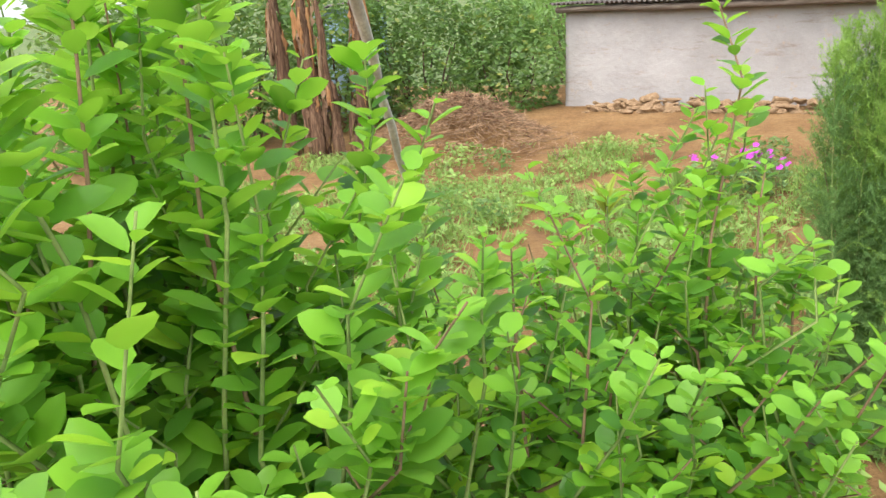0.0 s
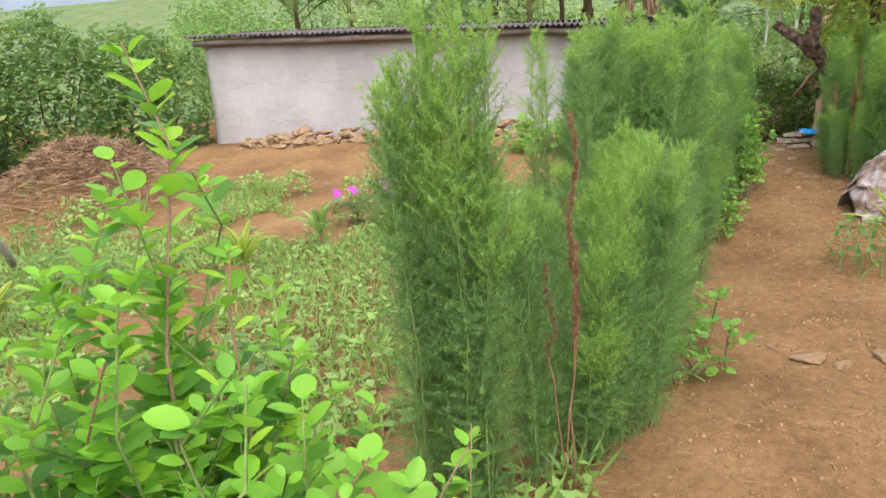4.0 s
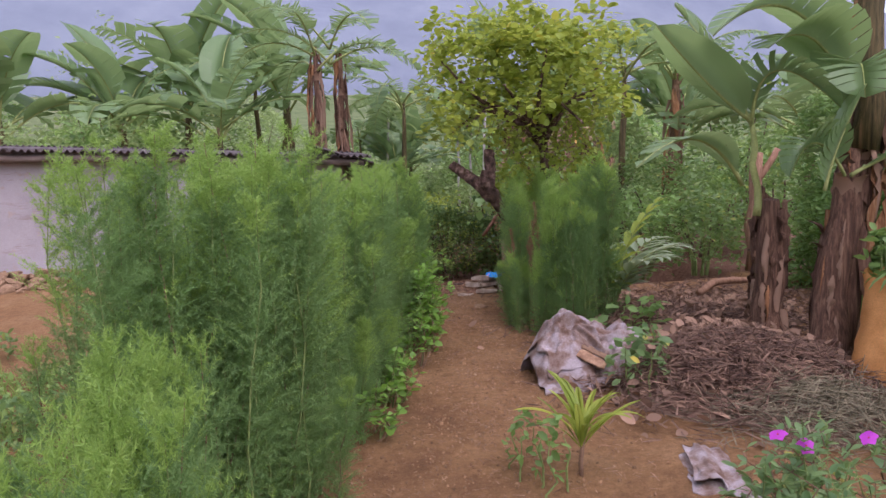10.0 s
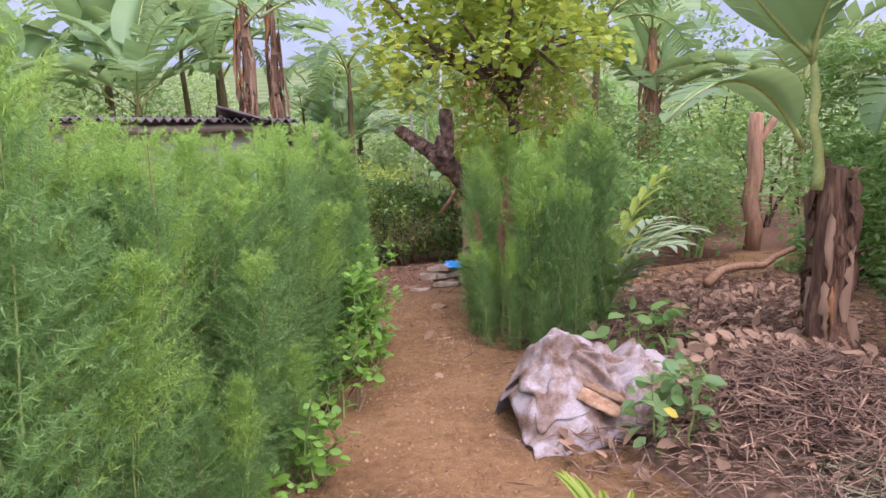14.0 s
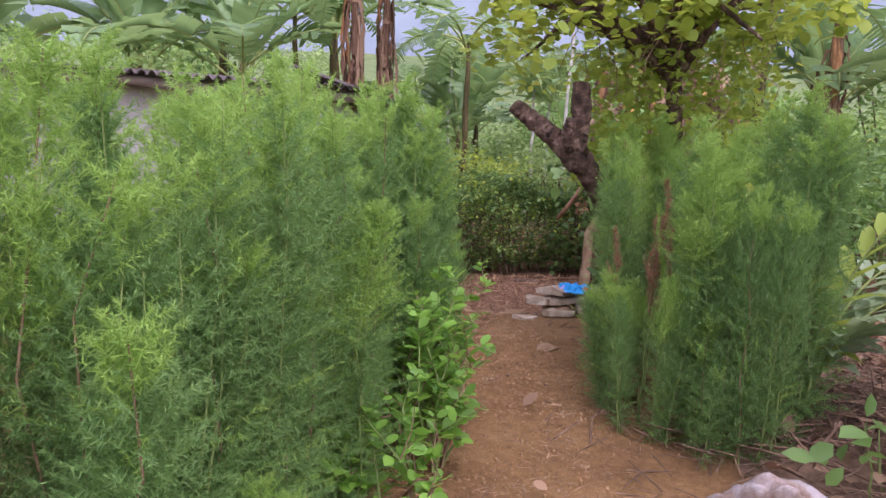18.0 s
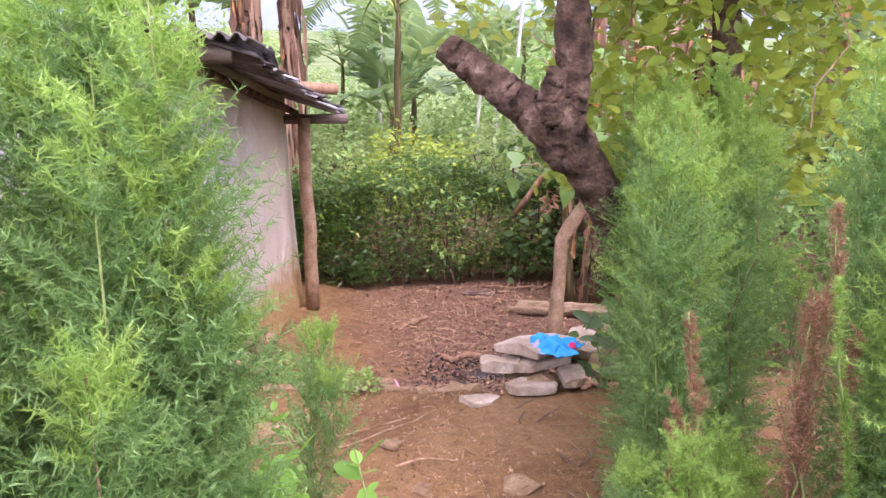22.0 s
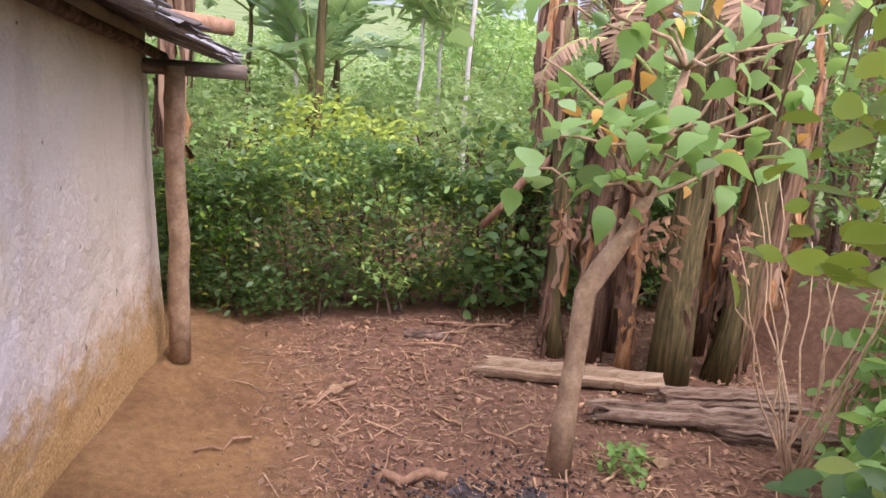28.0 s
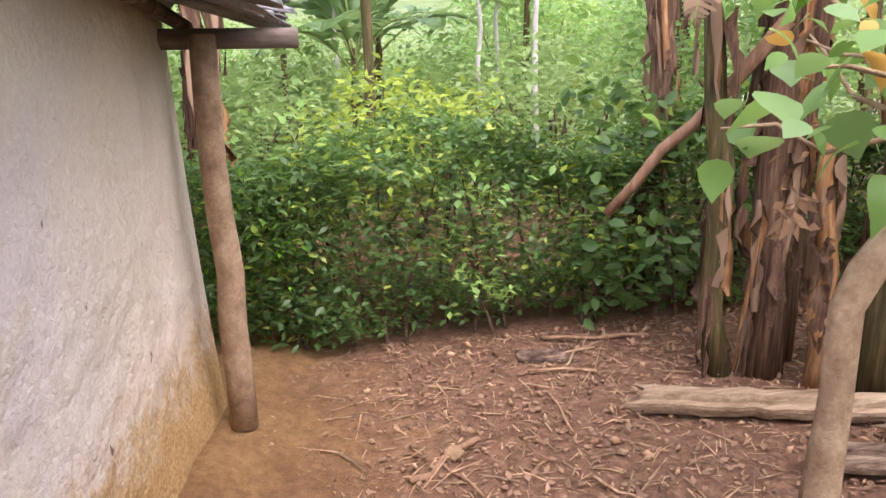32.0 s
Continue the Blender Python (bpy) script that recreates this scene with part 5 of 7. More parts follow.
# broad-leaved bush at the end of the feathery row, facing the path
for k, (x, y, h) in enumerate([(1.5, 7.55, 1.0), (1.56, 7.95, 1.15), (1.55, 8.28, 1.0), (1.3, 6.95, 0.75), (1.12, 7.35, 0.7), (1.34, 7.75, 1.0), (1.06, 6.2, 0.5), (0.8, 5.5, 0.42), (0.28, 3.45, 0.7), (0.2, 3.0, 0.5)]):
    leafy_shrub(x, y, h, 0.26, 17 if h > 0.7 else 9, 1200 + k, 0.07, material="young", label="leafy green bush growing out of the feathery hedge", dens=0.02, tall=0.45)["group"] = "leafy bushes in the hedge"

# tall creeper-covered hedge on the far side of the bananas
wall = thing("tall_hedge", "tall hedge overgrown with dark leafy creepers", "hedge")
r = np.random.default_rng(23)
pts = [(6.6, 9.5), (6.1, 7.4), (5.75, 5.9), (5.3, 4.4), (4.7, 3.0), (4.4, 1.6)]
for k in range(len(pts) - 1):
    (xa, ya), (xb, yb) = pts[k], pts[k + 1]
    def place(n, r, xa=xa, ya=ya, xb=xb, yb=yb):
        t, u = r.uniform(-0.05, 1.05, n), r.uniform(0, 1, n)
        d = r.uniform(0, 0.45, n) ** 1.3
        out = np.array([noise.noise(Vector((xa + t_ * (xb - xa), (ya + t_ * (yb - ya)) * 1.3, u_ * 3))) for t_, u_ in zip(t, u)])
        h = 2.35 + 0.5 * out
        q = np.stack([xa + (xb - xa) * t, ya + (yb - ya) * t, u * h], 1)
        q[:, 0] += d - 0.35 * out + 0.35 * u
        return q
    part("creeper", leaf_mass(9500, FOLD, 0.1, place, r, 0.5, 0.8), M["bush"], wall, smooth=False)
    part("undergrowth", leaf_mass(3600, FOLD, 0.15, lambda n, r, f=place: f(n, r) * (1, 1, 0.6) + (0.4, 0, 0), r, 0.5), M["hedge"], wall, smooth=False)
    part("young_growth", leaf_mass(1500, FOLD, 0.12, lambda n, r, f=place: f(n, r) * (1, 1, 0.35) + (0.2, 0, 1.75), r, 0.4, 0.5), M["slope_leaf"], wall, smooth=False)

# bushes of the far side of the yard, the slope and the right-hand plot
k = 0
for x, y, rx, rz, n, size, m, z in [(3.0, 16.9, 1.1, 1.45, 1500, 0.1, "lime", -0.3), (4.6, 17.4, 1.2, 1.7, 1700, 0.11, "grass", -0.3), (1.6, 17.2, 0.9, 1.5, 1400, 0.11, "grass", -0.3), (6.3, 17.3, 1.3, 2.2, 1700, 0.13, "hedge", -0.2), (2.4, 19.5, 1.4, 1.7, 1700, 0.12, "grass", -0.3), (4.2, 19.6, 1.3, 1.6, 1500, 0.12, "bush", -0.3),
                                (7.5, 14.5, 1.2, 2.0, 2200, 0.12, "hedge", -0.2), (7.2, 12.4, 0.9, 1.6, 1800, 0.11, "hedge", -0.1), (8.6, 12.5, 1.2, 1.9, 2200, 0.12, "hedge", 0), (6.3, 10.9, 0.7, 1.2, 1300, 0.1, "hedge", 0), (8.2, 10.0, 1.1, 1.7, 1800, 0.12, "bush", 0), (5.6, 11.4, 0.7, 1.3, 1300, 0.11, "bush", -0.1),
                                (5.8, 20.5, 1.4, 1.8, 1800, 0.13, "bush", -0.2), (8.8, 20.0, 1.9, 3.0, 1900, 0.2, "grass", -0.2), (0.2, 18.2, 1.3, 2.0, 1500, 0.16, "bush", -0.2), (-2.5, 17.5, 1.5, 2.6, 1800, 0.16, "bush", 0), (-5.0, 17.5, 1.5, 2.6, 1800, 0.16, "grass", 0),
                                (-7.3, 10.6, 1.1, 2.5, 5000, 0.13, "hedge", -0.3), (-8.6, 9.8, 1.2, 2.8, 5000, 0.13, "hedge", -0.3), (-9.8, 8.8, 1.3, 3.0, 5000, 0.14, "hedge", -0.3), (-10.8, 7.4, 1.4, 3.0, 5000, 0.14, "hedge", -0.3), (-11.2, 5.5, 1.4, 3.2, 5000, 0.14, "hedge", -0.3), (-7.4, 14.5, 1.6, 3.0, 2000, 0.15, "bush", 0)]:
    k += 1
    m = "slope_leaf" if y > 16.5 and m in ("bush", "grass") else m
    bush(x, y, rx, rx * 0.9, rz, n, size, m, {"slope_leaf": "light green bushy growth on the slope", "lime": "yellow-green leafy bush behind the hedge", "bush": "leafy green bush at the plot's edge", "grass": "light green bushy growth on the slope", "hedge": "dark green dense bush at the plot's edge"}[m], 300 + k, z=z, group="bushes round the plot")
r = np.random.default_rng(99)
for k in range(46):
    y = 23 + 42 * (k / 46) ** 1.3
    x = r.uniform(-0.65, 0.85) * y * 0.9
    s = r.uniform(0.8, 1.5) * (1 + (y - 23) / 50) * (0.55 if -0.02 < x / y < 0.32 else 1.0)
    bush(x, y, 1.7 * s, 1.5 * s, 2.6 * s, 800, 0.26 * s, ("slope_leaf", "grass", "slope_leaf", "bush")[k % 4], "distant green bush on the slope", 400 + k, group="bushes on the slope", stems=4)

for k in range(16):
    x, y = -0.5 + 8.5 * ((k * 0.618) % 1), 21.5 + 9 * ((k * 0.37) % 1)
    bush(x, y, 1.2, 1.1, 1.2 + 0.5 * ((k * 0.29) % 1), 900, 0.15, ("slope_leaf", "bush", "grass", "lime")[k % 4], "low green shrub on the open slope", 440 + k, group="low shrubs on the slope", stems=3)
for k in range(26):
    x, y = -1.5 + 11.5 * ((k * 0.618 + 0.21) % 1), 22.5 + 10.0 * ((k * 0.755) % 1)
    h = 1.5 + 1.2 * ((k * 0.43) % 1) + 0.06 * (y - 22)
    bush(x, y, 1.25, 1.1, h, 1100, 0.17, ("slope_leaf", "grass", "bush", "slope_leaf", "hedge")[k % 5], "tall scrub on the slope behind the yard", 520 + k, group="scrub on the slope", stems=3, lump=0.4, low=-0.6, name="scrub")
for k, (x, y, h) in enumerate([(-9.5, 26, 6.0), (-6.0, 28, 6.5), (-3.0, 27, 5.6), (7.5, 26, 4.2), (10.5, 24, 5.0), (13.0, 20, 5.0), (-12.5, 24, 5.5), (-1.5, 33, 5.5), (9.0, 31, 5.2)]):
    bush(x, y, 1.7, 1.5, h, 2600, 0.2, ("bush", "slope_leaf", "hedge")[k % 3], "tall leafy tree among the bananas on the slope", 470 + k, group="trees on the slope", stems=4, name="tree", low=-0.6, lump=0.35)

for k, (x, y, h) in enumerate([(5.1, 19.0, 5.0), (2.9, 21.5, 3.4), (4.5, 19.6, 2.75), (5.1, 20.6, 2.9)]):
    thin = thing("slender_tree", "slender pale-barked tree with a small tuft of leaves", "tree", Matrix.Translation((x, y, 0.0)), "slender trees on the slope")
    part("trunk", tube(bent((0, 0, -0.6), (0.1, 0, h), 8, 0.03, 700 + k), np.linspace(0.045, 0.025, 8), 8), M["pole"], thin)
    rr = np.random.default_rng(720 + k)
    part("crown", scatter(BLADE, np.array([0.1, 0, h]) + 0.25 * rr.standard_normal((160, 3)), around(160, rr, 0.6), around(160, rr), 0.55, 1.4), M["slope_leaf"], thin, smooth=False)


# ---- the big-leaved shrubs at the start ----
SHRUB_LEAF = [mesh_data("leaf", ROUND[0] * (w, 1, b), ROUND[1], M["shrub"], True) for w, b in ((1, 1), (0.9, 1.8), (1.08, 0.6), (0.95, 2.4))]
leafy_shrub(-1.5, -0.42, 2.12, 0.5, 66, 1, 0.078, singles=3)
leafy_shrub(-1.2, -0.02, 1.40, 0.42, 56, 2, singles=3)
leafy_shrub(-1.02, 0.52, 1.38, 0.45, 62, 3, leader=(-1.0, 0.68, 1.68), singles=4)
leafy_shrub(-1.72, 0.45, 1.2, 0.42, 44, 4)
leafy_shrub(-0.8, 0.45, 1.36, 0.2, 14, 5)
leafy_shrub(-1.0, 0.62, 1.66, 0.18, 9, 12, 0.06, tall=0.85, singles=5)
leafy_shrub(-1.02, 0.52, 1.5, 0.58, 46, 13, 0.062, tall=0.7, singles=5)
leafy_shrub(-0.56, 0.36, 0.8, 0.17, 22, 6, 0.045, material="lime", label="small yellow-green ornamental shrub")
leafy_shrub(-1.95, -0.3, 2.3, 0.46, 52, 7, 0.08, singles=2)
leafy_shrub(-0.95, -0.05, 1.0, 0.26, 24, 8)
leafy_shrub(-1.08, -0.5, 1.5, 0.24, 26, 9, 0.07, singles=4)


# ---- garden bed ----
r = np.random.default_rng(31)
n = 74000
p = np.stack([r.uniform(-8.5, -0.2, n), r.uniform(0.5, 9.6, n)], 1)
cover = np.array([noise.noise(Vector((a * 0.9, b * 0.9, 0.3))) + 0.6 * noise.noise(Vector((a * 3.2, b * 3.2, 2))) for a, b in p])
bare = np.exp(-((p[:, 0] + 2.2) ** 2 / 5 + (p[:, 1] - 8.6) ** 2 / 1.8)) * 0.9
rim = np.minimum.reduce([p[:, 0] + 8.5, p[:, 1] - 0.8, 9.6 - p[:, 1], np.full(len(p), 2.0)])
p = p[cover - bare - 0.9 * np.clip(1 - rim / 1.3, 0, 1) > -0.1]
z = ground_z(p[:, 0], p[:, 1])
pos = np.column_stack([p, z + r.uniform(0, 0.09, len(p))])
half = len(p) // 2
weeds = blend_clouds(scatter(FOLD, pos[:half], around(half, r, 0.5), unit(around(half, r) * 0.4 + (0, 0, 1)), r.uniform(0.03, 0.095, half), 1.2))
tagged(part("weeds", weeds, M["grass"], None, smooth=False), "low green weeds over the garden bed", "weeds", kind="stuff")
m = len(p) - half
blades = scatter(BLADE, np.column_stack([p[half:], z[half:]]), unit(around(m, r, 0.2) * 0.6 + (0, 0, 1)), around(m, r), r.uniform(0.06, 0.2, m), 0.8)
tagged(part("grass", blades, M["grass"], None, smooth=False), "thin grass growing in the garden bed", "grass", kind="stuff")
r = np.random.default_rng(32)
for k in range(26):
    x, y = r.uniform(-7.5, -0.9), r.uniform(1.8, 8.0)
    bush(x, y, 0.22, 0.22, r.uniform(0.2, 0.42), 130, 0.06, ("bush", "grass", "hedge")[k % 3], "small leafy garden plant in the bed", 700 + k, OVAL, group="plants in the garden bed", stems=3)
M["mustard"] = leaf_mat("light_vegetable_leaf", (0.13, 0.27, 0.05), (0.3, 0.5, 0.11), (0.55, 0.8, 0.16), 0.5, 0.4)
for k, (x, y, h) in enumerate([(0.45, 9.75, 0.42), (0.1, 9.45, 0.5), (0.75, 9.45, 0.36), (0.25, 10.0, 0.42), (-0.4, 9.7, 0.5), (0.55, 9.15, 0.4), (-0.1, 9.95, 0.4), (0.85, 9.05, 0.3), (-0.9, 9.5, 0.45)]):
    bush(x, y, 0.28, 0.26, h, 110, 0.15, "mustard", "light green broad-leaved vegetable plant by the stones", 740 + k, LOBED, group="leafy plants by the hut", stems=5, up=0.75)


def straight_plant(x, y, h, n, length, material, label, seed, name="dracaena", wide=1.0, stem=0.35):
    """A tuft of long arching leaves on a short stem."""
    ob = thing(name, label, "plant", Matrix.Translation((x, y, float(ground_z(x, y)))))
    r = np.random.default_rng(seed)
    part("stem", tube(bent((0, 0, -0.02), (0.01, 0, h * stem + 0.05), 4, 0.005, seed), 0.012, 6), M["twig"], ob)
    for k in range(n):
        a = k * 2.4
        blade, rib = banana_leaf((0, 0, h * stem + r.uniform(-0.04, 0.04)), a, length * r.uniform(0.75, 1.1), 0.05 * wide, r.uniform(45, 86), r.uniform(30, 100), 0.0, seed + k, 0.05)
        part("leaf", blade, M[material], ob)
    return ob


straight_plant(1.84, 4.66, 0.5, 20, 0.4, "lime", "small green dracaena growing beside the path", 1, wide=0.62)
straight_plant(-3.9, 3.2, 0.45, 14, 0.36, "lime", "small yellow-striped dracaena in the garden bed", 2)
straight_plant(-2.9, 4.7, 0.4, 12, 0.34, "lime", "small yellow-green dracaena in the garden bed", 3)
straight_plant(-2.5, 5.4, 0.4, 12, 0.32, "grass", "small green dracaena in the garden bed", 4)
straight_plant(4.75, 3.0, 0.5, 18, 0.75, "bush", "arching strap-leaved plant at the hedge foot", 5, wide=0.9, stem=0.1)
straight_plant(4.35, 2.3, 0.4, 16, 0.65, "bush", "arching strap-leaved plant at the hedge foot", 6, wide=0.9, stem=0.1)

stub = thing("dead_plant", "dry dead plant stem with a reddish tip and one yellow leaf", "dead plant", Matrix.Translation((1.39, 3.36, 0)))
part("stem", tube(bent((0, 0, -0.02), (0.02, 0, 0.42), 5, 0.005, 3), (0.010, 0.010, 0.009, 0.008, 0.005), 7), M["twig"], stub)
for k in range(6):
    blade, rib = banana_leaf((0.01, 0, 0.3), k * 1.05, 0.16, 0.03, 84, 10, 0, 40 + k, 0.0)
    part("dry_leaf", blade, M["fern_dead"], stub)
blade, rib = banana_leaf((0, 0, 0.28), 3.3, 0.14, 0.05, 30, 80, 0, 50, 0.1)
part("leaf", blade, M["lime"], stub, "yellow leaf")
for k, (x, y, h) in enumerate([(1.62, 4.5, 0.42), (1.55, 4.75, 0.36), (1.32, 2.85, 0.25), (1.5, 2.7, 0.3)]):
    bush(x, y, 0.1, 0.1, h, 40, 0.06, "bush" if k < 2 else "lime", "thin seedling with a few leaves on the bare soil", 760 + k, OVAL, group="seedlings on the path side", stems=3)


# ---- periwinkles ----
def periwinkle(x, y, h, spread, seed, flowers=9):
    ob = leafy_shrub(x, y, h * 1.1, spread, 18, seed, 0.07, material="peri", label="periwinkle bush with magenta flowers and grey-green leaves", dens=0.024, name="periwinkle", tall=0.6, wide=0.82)
    r = np.random.default_rng(seed)
    for k in range(flowers):
        a, q = r.uniform(0, 6.28), r.uniform(0.2, 0.95)
        c = np.array([spread * q * math.cos(a), spread * q * math.sin(a), h * r.uniform(0.85, 1.1)])
        tilt = unit(around(1, r)[0] * 0.5 + (-0.3, -0.5, 1))
        e1 = unit(np.cross(tilt, (0.3, 0.2, 1)))
        e2 = np.cross(tilt, e1)
        ang = np.arange(5) * 1.2566
        out = np.cos(ang)[:, None] * e1 + np.sin(ang)[:, None] * e2
        fl = part("flower", scatter(OVAL, np.tile(c, (5, 1)) + out * 0.003, out, np.tile(tilt, (5, 1)), 0.034, 1.8), M["petal"], ob, "magenta five-petalled flower", smooth=True)
        part("eye", tube([c + tilt * 0.001, c + tilt * 0.004], 0.003, 6), M["red"], fl)
    return ob


for k, (x, y, h, s, f) in enumerate([(1.62, 2.25, 0.56, 0.3, 6), (2.05, 2.45, 0.56, 0.3, 2), (2.45, 2.9, 0.68, 0.34, 2), (2.95, 2.75, 0.66, 0.32, 2), (2.85, 3.45, 0.74, 0.34, 4), (3.4, 3.35, 0.7, 0.34, 3), (3.55, 3.9, 0.66, 0.32, 2), (2.4, 2.2, 0.5, 0.3, 2), (3.15, 2.4, 0.5, 0.3, 1), (3.35, 2.85, 0.55, 0.3, 2), (2.25, 3.45, 0.62, 0.28, 2), (2.55, 3.75, 0.6, 0.28, 1), (1.35, 2.45, 0.36, 0.2, 0)]):
    periwinkle(x, y, h, s, 800 + k, f)
for k, (x, y) in enumerate([(-2.16, 6.4), (-2.5, 6.2), (-1.9, 6.0), (-2.0, 6.75)]):
    periwinkle(x, y, 0.42, 0.25, 830 + k, 6)


# ---- sacks and rags ----
def cloth(corners, rise, seed, material, label, name, category, cells=8, amp=0.06, res=7, z0=0.0, ragged=0.08, over=None, parent=None):
    """A crumpled sheet between four corners: flat facets between soft creases, over the shape rise(u, v)."""
    r = np.random.default_rng(seed)
    n = cells * res
    H = r.uniform(-1, 1, (cells + 3, cells + 3)) * amp
    A, B, C, D = (np.asarray(c, float) for c in corners)
    V = []
    for i in range(n + 1):
        for j in range(n + 1):
            u, v = i / n, j / n
            w = Vector((u * 3.1 + seed, v * 3.1, seed))
            du, dv = 0.10 * noise.noise(w), 0.10 * noise.noise(w + Vector((7, 2, 1)))
            a, b = np.clip((u + du) * cells + 0.5, 0, cells + 1.99), np.clip((v + dv) * cells + 0.5, 0, cells + 1.99)
            p, q = int(a), int(b)
            f, g = a - p, b - q
            if f + g < 1:
                h = H[p, q] + f * (H[p + 1, q] - H[p, q]) + g * (H[p, q + 1] - H[p, q])
            else:
                h = H[p + 1, q + 1] + (1 - f) * (H[p, q + 1] - H[p + 1, q + 1]) + (1 - g) * (H[p + 1, q] - H[p + 1, q + 1])
            h += 0.12 * amp * noise.noise(w * 9)
            if over:
                for turn, k, depth in ((0.4, 3.6, 0.05), (1.3, 4.7, 0.035), (2.3, 2.9, 0.04)):
                    f = (k * (u * math.cos(turn) + v * math.sin(turn)) + 0.9 * noise.noise(w * 0.7 + Vector((turn, k, 0)))) % 1
                    h += depth * (min(f / 0.72, (1 - f) / 0.28) - 0.5) * min(1, 6 * u, 6 * (1 - u), 6 * v, 6 * (1 - v))
            rim = ragged * noise.noise(w * 1.6)
            uu, vv = u + rim * (u - 0.5) * 2, v + rim * (v - 0.5) * 2
            xy = (A * (1 - uu) + B * uu) * (1 - vv) + (D * (1 - uu) + C * uu) * vv
            z = max(0.006, (over(xy[0], xy[1]) if over else 0.0) + rise(u, v) + h)
            lip = 0.4 * max(0.0, z - 0.38) if over else 0.0
            V.append((xy[0] + 0.6 * h * math.cos(9 * v) - lip, xy[1] + 0.6 * h * math.sin(7 * u) - lip, z0 + z))
    m = n + 1
    F = [(i * m + j, (i + 1) * m + j, (i + 1) * m + j + 1, i * m + j + 1) for i in range(n) for j in range(n)]
    ob = put(name, mesh_data(name, V, F, material, True), parent, "" if category else label)
    ob.modifiers.new("thickness", "SOLIDIFY").thickness = 0.005
    return tagged(ob, label, category) if category else ob


def tent(x, y, cx, cy, r, back=1.0):
    return max(0.0, 1 - math.hypot((x - cx) / r, (y - cy) / (r * (back if y > cy else 1.0))))


def sack_heap(x, y):
    """The sack hangs like a tent over a rubbish heap: one sharp peak, a broad shoulder beside it and two low ridges."""
    ridge = 0.24 * max(0.0, 1 - abs(y - 6.22 - 0.05 * math.sin(x * 9)) / 0.26) * min(1, max(0, (x - 2.1) / 0.2), max(0, (3.2 - x) / 0.3))
    return max(0.56 * tent(x, y, 2.46, 6.42, 0.46, 0.6) ** 0.85, 0.4 * tent(x, y, 2.86, 6.42, 0.62, 0.5) ** 0.7, 0.42 * tent(x, y, 2.66, 6.4, 0.5, 0.5), 0.26 * tent(x, y, 3.02, 6.4, 0.4, 0.6), ridge)


old_sack = thing("empty_sack", "crumpled dusty white woven sack over a heap", "sack")
cloth([(2.12, 5.98), (2.76, 5.92), (3.28, 6.58), (2.11, 6.72)], lambda u, v: 0.0, 3, M["cloth"], "", "sacking", "", 10, 0.045, 6, 0.0, 0.035, sack_heap, old_sack)
cloth([(2.2, 6.08), (2.78, 6.04), (2.86, 6.26), (2.14, 6.5)], lambda u, v: 0.02 + 0.03 * math.sin(3.1 * v), 5, M["cloth"], "sacking folded over and stained brown", "folded_flap", "", 7, 0.03, 7, 0.0, 0.09, sack_heap, old_sack)
cloth([(2.30, 4.33), (2.57, 4.13), (2.75, 4.82), (2.46, 4.76)], lambda u, v: 0.04 * min(1, 4 * u, 5 * (1 - u) + 0.15, 5 * v + 0.1, 5 * (1 - v) + 0.1), 8, M["cloth"], "folded grey-white rag lying on the soil", "rag", "rag", 5, 0.016, 8)
cloth([(2.33, 4.36), (2.45, 4.27), (2.62, 4.70), (2.50, 4.78)], lambda u, v: 0.045 + 0.02 * math.sin(3.1 * u), 9, M["cloth"], "folded-over flap of a grey-white rag", "rag", "rag", 4, 0.014, 8)
board = thing("bark_piece", "curled dry tan bark lying on the sack", "bark")
for k, (x, y, turn, w) in enumerate([(2.5, 6.06, -42, 0.05), (2.545, 6.1, -40, 0.03)]):
    V = [(0.11 * (i / 6 * 2 - 1), w * math.sin(j * 0.5 - 1.25) * (1 - 0.25 * (i / 6) ** 2), 0.02 * math.cos(j * 0.5 - 1.25) + 0.006 * math.sin(i * 2.1 + j)) for i in range(7) for j in range(6)]
    sheath = part("sheath", (np.array(V), [(i * 6 + j, i * 6 + 6 + j, i * 6 + 7 + j, i * 6 + j + 1) for i in range(6) for j in range(5)]), M["litter" if k == 0 else "twig"], board, at=pose(x, y, sack_heap(x, y) + 0.06, 30, 22, turn))
    sheath.modifiers.new("thickness", "SOLIDIFY").thickness = 0.006

# fertiliser bag reused as a planter
bag = thing("planter_bag", "orange woven bag with dark print, filled with soil", "bag", Matrix.Translation((4.45, 5.42, 0.02)))
nV, nF = [], []
for i in range(14):
    u = i / 13
    for j in range(28):
        a = j * 2 * math.pi / 28
        R = 0.245 * (1 + 0.07 * math.sin(u * 5 + 1) - 0.06 * u) * (1 + 0.09 * noise.noise(Vector((math.cos(a) * 2, math.sin(a) * 2, u * 7))) + 0.03 * noise.noise(Vector((math.cos(a) * 6, math.sin(a) * 6, u * 14))))
        top = 0.05 * noise.noise(Vector((math.cos(a) * 3, math.sin(a) * 3, 9))) if i == 13 else 0
        nV.append((R * math.cos(a) + 0.05 * u, 0.85 * R * math.sin(a), 0.8 * u + top + 0.02 * noise.noise(Vector((a * 3, u * 9, 2)))))
for i in range(13):
    for j in range(28):
        k = (j + 1) % 28
        nF.append((i * 28 + j, i * 28 + k, (i + 1) * 28 + k, (i + 1) * 28 + j))
sack = part("sack", (np.array(nV), nF), M["orange"], bag)
part("soil", tube([(0.05, 0, 0.6), (0.05, 0, 0.72)], 0.165, 20), M["soil"], bag)


